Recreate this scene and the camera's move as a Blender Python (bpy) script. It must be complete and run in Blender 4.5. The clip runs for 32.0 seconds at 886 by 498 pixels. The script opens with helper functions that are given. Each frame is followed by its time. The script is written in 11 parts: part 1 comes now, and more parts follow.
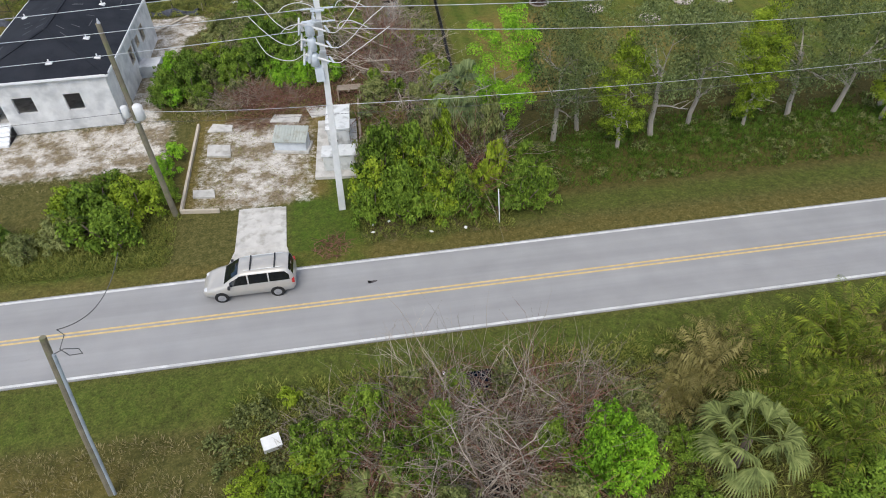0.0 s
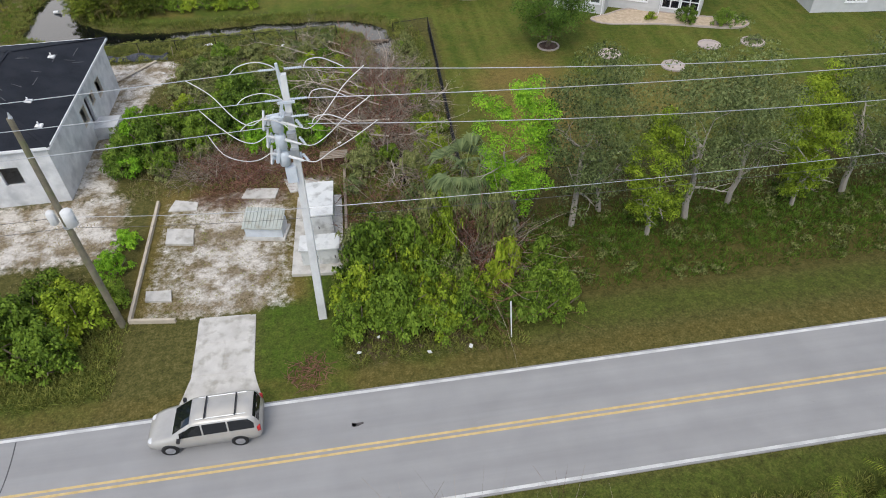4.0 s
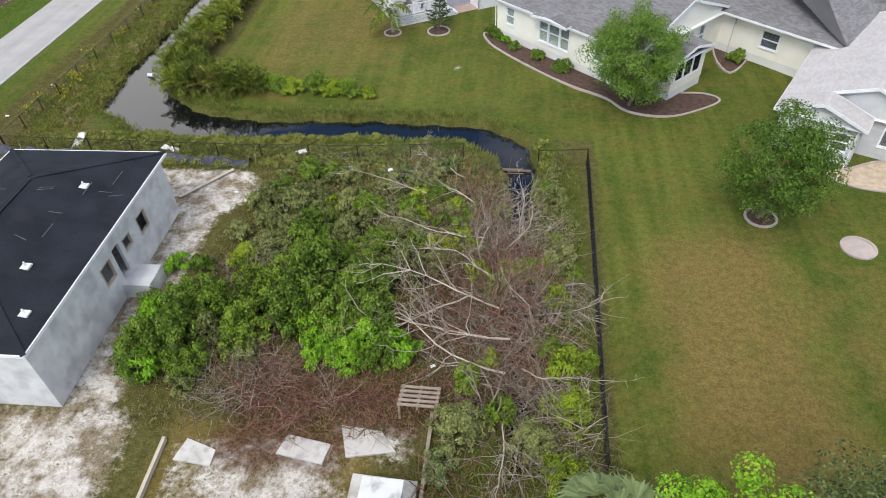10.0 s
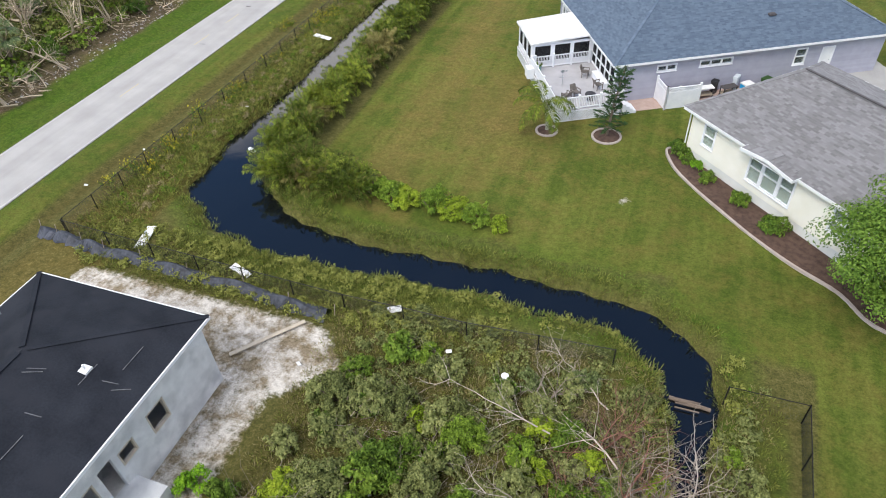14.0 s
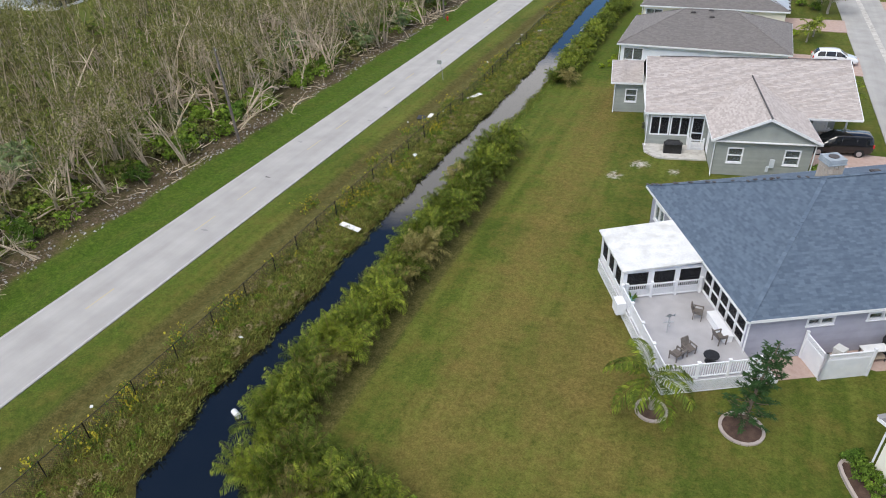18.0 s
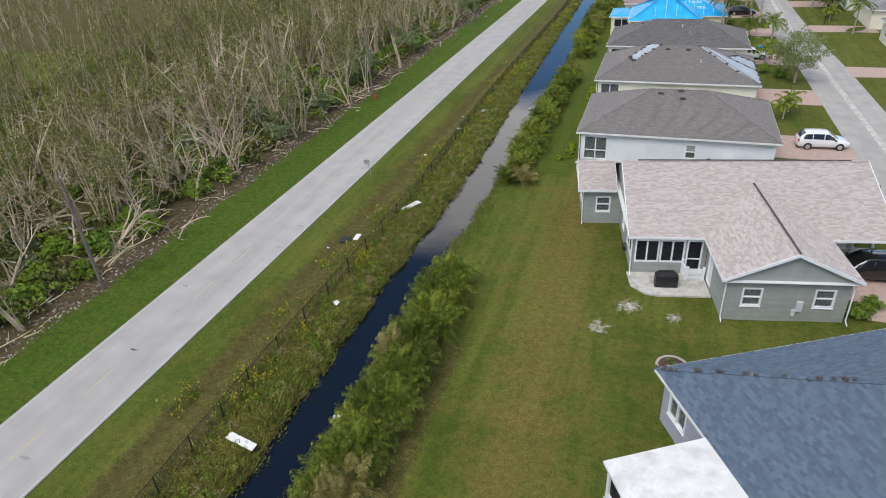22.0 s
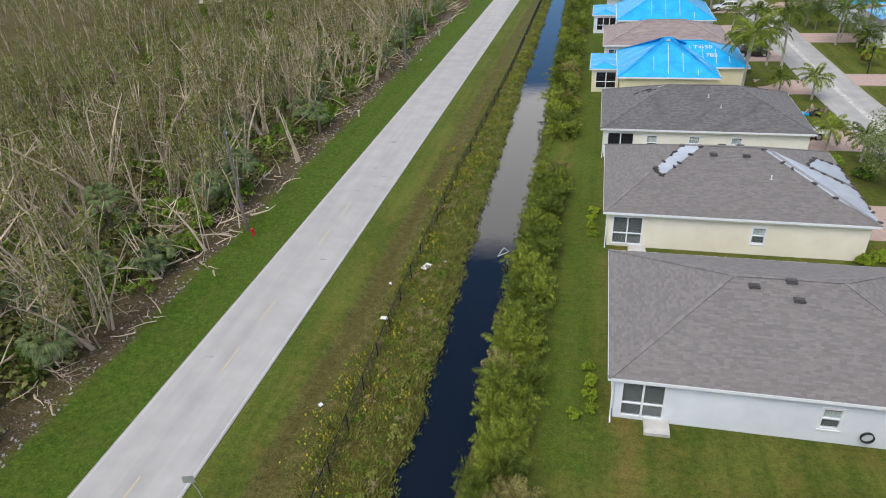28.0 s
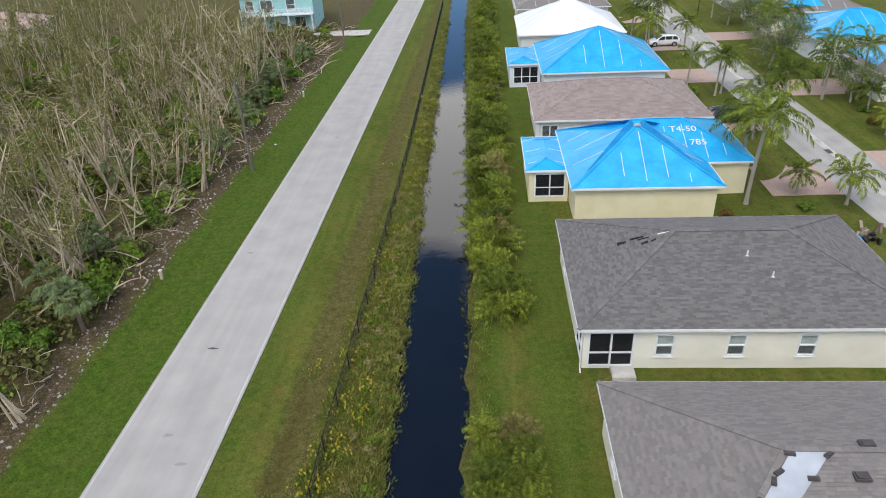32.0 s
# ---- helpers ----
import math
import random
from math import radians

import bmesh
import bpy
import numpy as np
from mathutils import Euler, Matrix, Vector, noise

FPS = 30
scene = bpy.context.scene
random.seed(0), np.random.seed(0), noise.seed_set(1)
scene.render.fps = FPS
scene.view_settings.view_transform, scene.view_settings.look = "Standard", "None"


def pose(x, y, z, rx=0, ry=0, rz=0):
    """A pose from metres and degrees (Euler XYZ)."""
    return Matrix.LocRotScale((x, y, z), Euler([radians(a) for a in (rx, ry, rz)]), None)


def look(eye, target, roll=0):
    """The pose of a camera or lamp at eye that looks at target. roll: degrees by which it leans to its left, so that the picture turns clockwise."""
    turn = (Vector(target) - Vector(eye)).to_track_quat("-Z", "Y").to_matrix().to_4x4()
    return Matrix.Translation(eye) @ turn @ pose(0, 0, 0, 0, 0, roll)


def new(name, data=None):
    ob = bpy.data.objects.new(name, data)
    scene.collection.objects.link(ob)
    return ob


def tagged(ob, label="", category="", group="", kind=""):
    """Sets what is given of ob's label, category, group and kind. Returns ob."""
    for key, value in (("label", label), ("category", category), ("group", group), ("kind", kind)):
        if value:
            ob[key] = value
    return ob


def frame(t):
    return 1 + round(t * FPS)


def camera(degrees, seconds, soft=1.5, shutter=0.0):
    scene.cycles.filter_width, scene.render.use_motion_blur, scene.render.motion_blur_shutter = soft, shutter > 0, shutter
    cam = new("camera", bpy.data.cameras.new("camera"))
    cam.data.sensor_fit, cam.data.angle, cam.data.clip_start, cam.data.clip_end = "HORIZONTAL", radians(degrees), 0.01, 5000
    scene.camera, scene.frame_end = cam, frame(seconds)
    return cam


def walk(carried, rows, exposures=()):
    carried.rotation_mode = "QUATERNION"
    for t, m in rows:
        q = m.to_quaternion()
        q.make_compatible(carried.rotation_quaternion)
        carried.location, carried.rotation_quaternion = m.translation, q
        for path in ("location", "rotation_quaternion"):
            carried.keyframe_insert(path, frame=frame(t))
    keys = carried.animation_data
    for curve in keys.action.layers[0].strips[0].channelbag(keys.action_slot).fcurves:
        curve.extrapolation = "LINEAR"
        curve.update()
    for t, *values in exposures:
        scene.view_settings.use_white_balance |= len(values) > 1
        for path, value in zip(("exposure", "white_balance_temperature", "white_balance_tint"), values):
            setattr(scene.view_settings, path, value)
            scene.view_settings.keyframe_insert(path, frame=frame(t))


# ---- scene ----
cam = camera(68.41, 32.0, 1.0)
PATH = [
    (0, -0.019, -0.015, 26.572, 46.958, 1.526, -8.310),
    (0.5, 0.095, 0.862, 26.567, 47.021, 1.519, -8.388),
    (1, 0.193, 1.801, 26.516, 47.054, 1.486, -8.462),
    (1.5, 0.294, 2.817, 26.480, 47.079, 1.450, -8.549),
    (2, 0.398, 3.879, 26.461, 47.104, 1.411, -8.648),
    (2.5, 0.524, 5.017, 26.425, 47.169, 1.382, -8.716),
    (4.5, 1.253, 10.571, 26.343, 47.350, 1.323, -8.467),
    (5, 1.409, 12.150, 26.366, 47.380, 1.311, -8.110),
    (5.5, 1.600, 13.791, 26.373, 47.397, 1.329, -7.692),
    (6, 1.793, 15.466, 26.378, 47.422, 1.378, -6.823),
    (6.5, 1.943, 17.167, 26.397, 47.447, 1.429, -5.569),
    (7, 2.083, 18.921, 26.382, 47.478, 1.485, -4.103),
    (7.5, 2.177, 20.717, 26.395, 47.477, 1.583, -2.525),
    (8, 2.272, 22.578, 26.392, 47.447, 1.701, -0.917),
    (8.5, 2.298, 24.432, 26.481, 47.322, 1.717, 0.656),
    (9, 2.342, 26.254, 26.460, 47.321, 1.899, 2.176),
    (9.5, 2.285, 28.115, 26.363, 47.396, 2.064, 3.549),
    (10, 2.203, 30.008, 26.313, 47.446, 2.187, 4.872),
    (10.5, 2.036, 31.999, 26.296, 47.459, 2.258, 6.184),
    (11, 1.866, 34.125, 26.250, 47.487, 2.413, 7.283),
    (11.5, 1.616, 36.284, 26.191, 47.535, 2.466, 7.526),
    (12, 1.375, 38.433, 26.120, 47.572, 2.537, 7.712),
    (12.5, 1.036, 40.564, 26.051, 47.682, 2.577, 9.310),
    (13, 0.590, 42.695, 26.046, 47.794, 2.593, 12.695),
    (13.5, 0.044, 44.747, 26.011, 47.969, 2.622, 16.236),
    (14, -0.614, 46.774, 26.040, 48.077, 2.656, 19.595),
    (14.5, -1.433, 48.734, 26.023, 48.246, 2.674, 22.814),
    (16.5, -4.976, 56.582, 25.944, 51.255, 2.778, 25.150),
    (17, -5.931, 58.700, 25.953, 53.060, 2.750, 25.172),
    (17.5, -6.886, 60.860, 26.011, 54.822, 2.802, 25.018),
    (18, -7.822, 62.955, 26.009, 56.504, 2.804, 23.538),
    (18.5, -8.624, 65.038, 25.964, 58.147, 2.837, 22.063),
    (19, -9.392, 67.039, 26.002, 59.685, 2.835, 21.641),
    (19.5, -10.106, 69.002, 26.012, 60.195, 2.851, 21.303),
    (20, -10.841, 70.946, 26.025, 60.168, 2.857, 20.927),
    (20.5, -11.486, 72.888, 26.041, 60.108, 2.888, 20.065),
    (21, -12.121, 74.805, 26.028, 60.035, 2.898, 19.023),
    (21.5, -12.726, 76.721, 26.016, 59.988, 2.901, 18.391),
    (22, -13.344, 78.686, 25.989, 59.930, 2.887, 17.939),
    (22.5, -13.936, 80.772, 26.008, 59.863, 2.923, 17.246),
    (23, -14.575, 83.013, 25.981, 59.790, 2.909, 16.251),
    (23.5, -15.204, 85.356, 25.983, 59.749, 2.942, 15.934),
    (24, -15.884, 87.820, 25.999, 59.693, 2.930, 15.823),
    (24.5, -16.597, 90.555, 25.965, 59.664, 2.923, 15.688),
    (25, -17.362, 93.547, 25.975, 59.614, 2.954, 15.268),
    (25.5, -18.216, 96.737, 25.967, 59.553, 2.921, 14.823),
    (27.5, -21.687, 110.762, 26.059, 59.438, 2.812, 13.370),
    (28, -22.536, 114.664, 26.076, 59.394, 2.814, 12.392),
    (28.5, -23.342, 118.684, 25.999, 59.360, 2.785, 10.682),
    (29, -24.044, 122.815, 25.968, 59.271, 2.788, 8.821),
    (29.5, -24.646, 127.013, 25.906, 59.215, 2.733, 7.019),
    (30, -25.120, 131.244, 25.797, 59.200, 2.698, 5.387),
    (30.5, -25.516, 135.469, 25.735, 59.173, 2.650, 4.115),
    (31, -25.861, 139.737, 25.627, 59.195, 2.654, 4.005),
    (31.5, -26.262, 144.061, 25.550, 59.204, 2.618, 3.955),
    (32, -26.549, 148.439, 25.412, 59.212, 2.605, 2.877),
]
walk(cam, [(t, pose(x, y, z, rx, ry, rz)) for t, x, y, z, rx, ry, rz in PATH], exposures=((0, -0.36), (4, -0.46), (5, -0.48), (6, -0.34), (8, -0.28), (10, -0.16), (13, 0.0), (17, -0.22), (20, -0.42), (25, -0.48), (30, -0.34), (32, -0.40)))

# World, sun and exposure
world = bpy.data.worlds.new("sky_world")
scene.world = world
world.use_nodes = True
wn, wl = world.node_tree.nodes, world.node_tree.links
wn.clear()
SUN_ELEV, SUN_ROT = radians(52), radians(200)
sky = wn.new("ShaderNodeTexSky")
sky.sky_type, sky.sun_disc, sky.sun_elevation, sky.sun_rotation = "NISHITA", False, SUN_ELEV, SUN_ROT
tc = wn.new("ShaderNodeTexCoord")
sep = wn.new("ShaderNodeSeparateXYZ")
wl.new(tc.outputs["Generated"], sep.inputs[0])


def sky_math(op, p, q):
    x = wn.new("ShaderNodeMath")
    x.operation = op
    for k, v in enumerate((p, q)):
        if isinstance(v, (int, float)):
            x.inputs[k].default_value = v
        else:
            wl.new(v, x.inputs[k])
    return x.outputs[0]


# clouds lie on a flat layer: they crowd together towards the horizon
rise = sky_math("ADD", sky_math("MAXIMUM", sep.outputs[2], 0.0), 0.15)
flat_x = sky_math("ADD", sky_math("MULTIPLY", sky_math("DIVIDE", sep.outputs[0], rise), 0.9), 6.15)
flat_y = sky_math("ADD", sky_math("MULTIPLY", sky_math("DIVIDE", sep.outputs[1], rise), 0.9), 29.98)
cmap = wn.new("ShaderNodeCombineXYZ")
wl.new(flat_x, cmap.inputs[0]), wl.new(flat_y, cmap.inputs[1])
cn = wn.new("ShaderNodeTexNoise")
cn.inputs["Scale"].default_value, cn.inputs["Detail"].default_value, cn.inputs["Roughness"].default_value = 1.0, 7, 0.55
cr = wn.new("ShaderNodeValToRGB")
cr.color_ramp.elements[0].position, cr.color_ramp.elements[1].position = 0.44, 0.57
bright = wn.new("ShaderNodeBackground")
bright.inputs["Color"].default_value, bright.inputs["Strength"].default_value = (1.0, 0.98, 0.985, 1), 2.1
blue = wn.new("ShaderNodeBackground")
blue.inputs["Strength"].default_value = 0.15
wmix, wout = wn.new("ShaderNodeMixShader"), wn.new("ShaderNodeOutputWorld")
wl.new(cmap.outputs[0], cn.inputs["Vector"])
# cloud cover by height: thin haze low down, a bank of cumulus, a clearer stretch above it, broken cloud overhead
cover = wn.new("ShaderNodeValToRGB")
cover.color_ramp.elements[0].position, cover.color_ramp.elements[0].color = 0.0, (0.62, 0.62, 0.62, 1)
cover.color_ramp.elements[1].position, cover.color_ramp.elements[1].color = 1.0, (0.61, 0.61, 0.61, 1)
for at_z, c in ((0.10, 0.46), (0.15, 0.36), (0.27, 0.38), (0.33, 0.61), (0.47, 0.61), (0.53, 0.40), (0.70, 0.44), (0.82, 0.58)):
    cover.color_ramp.elements.new(at_z).color = (c, c, c, 1)
wl.new(sep.outputs[2], cover.inputs["Fac"])
wl.new(sky_math("SUBTRACT", sky_math("ADD", cn.outputs["Fac"], cover.outputs[0]), 0.5), cr.inputs["Fac"])
wl.new(cr.outputs[0], wmix.inputs[0])
deep = wn.new("ShaderNodeMix")
deep.data_type, deep.blend_type = "RGBA", "MULTIPLY"
deep.inputs[0].default_value = 1.0
deep.inputs[7].default_value = (0.72, 1.0, 1.3, 1)
wl.new(sky.outputs[0], deep.inputs[6]), wl.new(deep.outputs[2], blue.inputs["Color"])
wl.new(blue.outputs[0], wmix.inputs[1]), wl.new(bright.outputs[0], wmix.inputs[2])
wl.new(wmix.outputs[0], wout.inputs["Surface"])
sun = new("sun", bpy.data.lights.new("sun", "SUN"))
sun.data.energy, sun.data.angle, sun.data.color = 2.3, radians(24), (1.0, 0.96, 0.9)
sun.matrix_world = look((0, 0, 0), (-math.sin(SUN_ROT) * math.cos(SUN_ELEV), -math.cos(SUN_ROT) * math.cos(SUN_ELEV), -math.sin(SUN_ELEV)))


# Materials
def material(name, c1, c2, scale=4.0, rough=0.8, bump=0.0, fine=40.0, island=0.0, obj=0.0, metal=0.0, c3=None, spec=0.4, stain=None, coat=0.0):
    """Two colours mixed by noise at two scales, a random shift per island or per object, and a bump."""
    m = bpy.data.materials.new(name)
    m.use_nodes = True
    n, l = m.node_tree.nodes, m.node_tree.links
    b = n["Principled BSDF"]
    b.inputs["Roughness"].default_value, b.inputs["Metallic"].default_value = rough, metal
    b.inputs["Specular IOR Level"].default_value, b.inputs["Coat Weight"].default_value = spec, coat
    t = n.new("ShaderNodeTexCoord")
    a, f = n.new("ShaderNodeTexNoise"), n.new("ShaderNodeTexNoise")
    a.inputs["Scale"].default_value, a.inputs["Detail"].default_value = scale, 5
    f.inputs["Scale"].default_value, f.inputs["Detail"].default_value = fine, 3
    l.new(t.outputs["Object"], a.inputs["Vector"]), l.new(t.outputs["Object"], f.inputs["Vector"])
    add = n.new("ShaderNodeMath")
    add.operation = "MULTIPLY_ADD"
    add.inputs[1].default_value = 0.45
    l.new(f.outputs["Fac"], add.inputs[0]), l.new(a.outputs["Fac"], add.inputs[2])
    value = add.outputs[0]
    for amount, node, out in ((island, "ShaderNodeNewGeometry", "Random Per Island"), (obj, "ShaderNodeObjectInfo", "Random")):
        if amount:
            g, k = n.new(node), n.new("ShaderNodeMath")
            k.operation = "MULTIPLY_ADD"
            k.inputs[1].default_value = amount
            l.new(g.outputs[out], k.inputs[0]), l.new(value, k.inputs[2])
            value = k.outputs[0]
    r = n.new("ShaderNodeValToRGB")
    lo, hi = 0.5 + 0.25 * island + 0.25 * obj, 0.95 + 0.75 * island + 0.75 * obj
    rr = n.new("ShaderNodeMapRange")
    rr.inputs["From Min"].default_value, rr.inputs["From Max"].default_value = lo, hi
    l.new(value, rr.inputs["Value"]), l.new(rr.outputs[0], r.inputs["Fac"])
    r.color_ramp.elements[0].color, r.color_ramp.elements[1].color = (*c1, 1), (*c2, 1)
    if c3:
        e = r.color_ramp.elements.new(0.5)
        e.color = (*c3, 1)
    colour = r.outputs[0]
    if stain:
        s, sr, mx = n.new("ShaderNodeTexNoise"), n.new("ShaderNodeValToRGB"), n.new("ShaderNodeMix")
        s.inputs["Scale"].default_value, s.inputs["Detail"].default_value = stain[1], 8
        sr.color_ramp.elements[0].position, sr.color_ramp.elements[1].position = 0.5, 0.68
        mx.data_type = "RGBA"
        l.new(t.outputs["Object"], s.inputs["Vector"]), l.new(s.outputs["Fac"], sr.inputs["Fac"]), l.new(sr.outputs[0], mx.inputs[0])
        l.new(colour, mx.inputs[6])
        mx.inputs[7].default_value = (*stain[0], 1)
        colour = mx.outputs[2]
    l.new(colour, b.inputs["Base Color"])
    if bump:
        k = n.new("ShaderNodeBump")
        k.inputs["Strength"].default_value, k.inputs["Distance"].default_value = bump, 0.05
        l.new(f.outputs["Fac"], k.inputs["Height"]), l.new(k.outputs[0], b.inputs["Normal"])
    return m


def leafy(name, c1, c2, c3=None, rough=0.6, trans=0.16, gap_shade=0.45, island=0.5, patch=2.2):
    """Leaves: colour per leaf, per clump and per plant, a little light coming through; the dark colour is scaled down,
    standing in for shaded gaps between leaves.
    """
    c1 = tuple(gap_shade * v for v in c1)
    m = material(name, c1, c2, patch, rough, 0, 6, island, 0.3, c3=c3, spec=0.12)
    n, l = m.node_tree.nodes, m.node_tree.links
    b, out = n["Principled BSDF"], n["Material Output"]
    tr, mx = n.new("ShaderNodeBsdfTranslucent"), n.new("ShaderNodeMixShader")
    src = b.inputs["Base Color"].links[0].from_socket
    l.new(src, tr.inputs["Color"])
    mx.inputs[0].default_value = trans
    l.new(b.outputs[0], mx.inputs[1]), l.new(tr.outputs[0], mx.inputs[2]), l.new(mx.outputs[0], out.inputs["Surface"])
    return m


def screen_mesh(name, col, alpha):
    """Insect screen: a fine net that lets part of the light through."""
    m = material(name, col, col, 5, 0.7)
    m.node_tree.nodes["Principled BSDF"].inputs["Alpha"].default_value = alpha
    return m


M = {}


def road_surface(name, c1, c2, along_x, width):
    """Worn asphalt: long streaks of wheel tracks along the road, blotches and grit."""
    m = material(name, c1, c2, 0.5, 0.9, 0.15, 60)
    n, l = m.node_tree.nodes, m.node_tree.links
    b = n["Principled BSDF"]
    src = b.inputs["Base Color"].links[0].from_socket
    t, mp, s, r, mx = n.new("ShaderNodeTexCoord"), n.new("ShaderNodeMapping"), n.new("ShaderNodeTexNoise"), n.new("ShaderNodeMapRange"), n.new("ShaderNodeMix")
    mp.inputs["Scale"].default_value = (0.025, width, 1) if along_x else (width, 0.025, 1)
    s.inputs["Scale"].default_value, s.inputs["Detail"].default_value, s.inputs["Roughness"].default_value = 1.0, 5, 0.6
    r.inputs["From Min"].default_value, r.inputs["From Max"].default_value, r.inputs["To Min"].default_value, r.inputs["To Max"].default_value = 0.32, 0.68, 0.90, 1.08
    mx.data_type, mx.blend_type = "RGBA", "MULTIPLY"
    mx.inputs[0].default_value = 1.0
    l.new(t.outputs["Object"], mp.inputs[0]), l.new(mp.outputs[0], s.inputs["Vector"]), l.new(s.outputs["Fac"], r.inputs["Value"])
    l.new(src, mx.inputs[6]), l.new(r.outputs[0], mx.inputs[7]), l.new(mx.outputs[2], b.inputs["Base Color"])
    return m


M["asphalt"] = road_surface("asphalt", (0.272, 0.269, 0.268), (0.318, 0.314, 0.312), True, 0.9)
M["asphalt_side"] = road_surface("asphalt_side", (0.35, 0.338, 0.325), (0.42, 0.408, 0.392), False, 0.7)
M["white_line"] = material("white_line", (0.45, 0.45, 0.44), (0.70, 0.70, 0.68), 1.2, 0.7, 0, 30)
M["white_worn"] = material("white_worn", (0.40, 0.39, 0.375), (0.56, 0.55, 0.53), 0.8, 0.8, 0, 12)
M["yellow_line"] = material("yellow_line", (0.50, 0.36, 0.15), (0.66, 0.49, 0.23), 3, 0.7, 0, 30)
M["yellow_worn"] = material("yellow_worn", (0.46, 0.42, 0.33), (0.5, 0.4, 0.22), 2, 0.8, 0, 20)
M["concrete"] = material("concrete", (0.42, 0.40, 0.37), (0.62, 0.60, 0.56), 1.2, 0.85, 0.1, 30, stain=((0.36, 0.34, 0.30), 1.7), island=0.2)
M["street"] = road_surface("street_asphalt", (0.33, 0.32, 0.305), (0.42, 0.41, 0.39), False, 0.8)
M["pavers"] = material("pavers", (0.36, 0.25, 0.21), (0.5, 0.38, 0.33), 2.5, 0.85, 0.2, 14, island=0.5)
M["block_wall"] = material("block_wall", (0.50, 0.50, 0.50), (0.72, 0.72, 0.71), 1.1, 0.9, 0.1, 25, stain=((0.44, 0.445, 0.45), 0.8))
M["tar_paper"] = material("tar_paper", (0.012, 0.014, 0.019), (0.026, 0.029, 0.037), 0.6, 0.8, 0.05, 12, stain=((0.024, 0.026, 0.033), 0.7), spec=0.15)
M["white_paint"] = material("white_paint", (0.74, 0.75, 0.76), (0.84, 0.84, 0.84), 2, 0.5, 0, 20)
M["vinyl"] = material("white_vinyl", (0.76, 0.77, 0.8), (0.86, 0.86, 0.88), 2, 0.35, 0, 20)
M["stucco_white"] = material("stucco_white", (0.70, 0.73, 0.78), (0.80, 0.83, 0.87), 0.8, 0.85, 0.15, 60)
M["stucco_cream"] = material("stucco_cream", (0.78, 0.72, 0.58), (0.86, 0.81, 0.68), 0.8, 0.85, 0.15, 60)
M["stucco_yellow"] = material("stucco_yellow", (0.74, 0.66, 0.42), (0.82, 0.75, 0.52), 0.8, 0.85, 0.15, 60)
M["stucco_ivory"] = material("stucco_ivory", (0.80, 0.77, 0.66), (0.88, 0.85, 0.76), 0.8, 0.85, 0.15, 60)
M["stucco_pale"] = material("stucco_pale", (0.66, 0.66, 0.62), (0.76, 0.76, 0.72), 0.8, 0.85, 0.15, 60)
M["siding_green"] = material("siding_green", (0.27, 0.29, 0.27), (0.34, 0.36, 0.33), 1.5, 0.6, 0, 30, island=0.3)
M["siding_lilac"] = material("siding_lilac", (0.33, 0.33, 0.40), (0.41, 0.41, 0.48), 1.5, 0.6, 0, 30, island=0.3)
M["siding_white"] = material("siding_white", (0.50, 0.505, 0.51), (0.60, 0.605, 0.61), 1.5, 0.6, 0, 30, island=0.3)
M["shingle_blue"] = material("shingle_blue", (0.078, 0.108, 0.152), (0.124, 0.164, 0.218), 5.0, 0.9, 0.1, 30, island=0.9, c3=(0.098, 0.134, 0.184))
M["shingle_grey"] = material("shingle_grey", (0.159, 0.153, 0.154), (0.248, 0.243, 0.247), 0.7, 0.9, 0.1, 30, island=0.9)
M["shingle_brown"] = material("shingle_brown", (0.172, 0.158, 0.152), (0.232, 0.214, 0.204), 5.0, 0.9, 0.1, 30, island=0.8)
M["shingle_dark"] = material("shingle_dark", (0.122, 0.116, 0.115), (0.188, 0.180, 0.175), 5.0, 0.9, 0.1, 30, island=1.0)
M["shingle_pink"] = material("shingle_pink", (0.405, 0.355, 0.330), (0.545, 0.495, 0.468), 5.0, 0.9, 0.1, 30, island=1.1, c3=(0.475, 0.420, 0.395))
M["shingle_tan"] = material("shingle_tan", (0.425, 0.404, 0.393), (0.521, 0.499, 0.488), 0.7, 0.9, 0.1, 30, island=0.5)
M["shingle_pinkdark"] = material("shingle_pinkdark", (0.267, 0.210, 0.196), (0.349, 0.285, 0.266), 0.7, 0.9, 0.1, 30, island=0.8)
M["tarp"] = material("blue_tarp", (0.008, 0.32, 0.70), (0.025, 0.46, 0.84), 0.7, 0.35, 0.25, 2.5, coat=0.2)
M["tarp_white"] = material("white_tarp", (0.72, 0.74, 0.78), (0.85, 0.86, 0.88), 0.7, 0.4, 0.25, 2.5)
M["porch_white"] = material("porch_white", (0.60, 0.60, 0.59), (0.78, 0.78, 0.77), 1.2, 0.6, 0.05, 9, stain=((0.56, 0.555, 0.53), 1.1))
M["tarp_grey"] = material("grey_tarp", (0.34, 0.37, 0.42), (0.46, 0.50, 0.55), 0.7, 0.4, 0.25, 2.5)
M["dust_grey"] = material("dust_grey", (0.07, 0.072, 0.08), (0.16, 0.16, 0.17), 3, 0.8)
M["blind_cloth"] = material("blind_cloth", (0.50, 0.53, 0.42), (0.62, 0.64, 0.52), 3, 0.8)
M["dark_vent"] = material("dark_vent", (0.05, 0.045, 0.045), (0.09, 0.08, 0.08), 5, 0.6)
M["black_metal"] = material("black_metal", (0.008, 0.008, 0.009), (0.02, 0.02, 0.022), 5, 0.45, metal=0.3)
M["black_plastic"] = material("black_plastic", (0.01, 0.01, 0.011), (0.03, 0.03, 0.032), 2, 0.4, 0.2, 8)
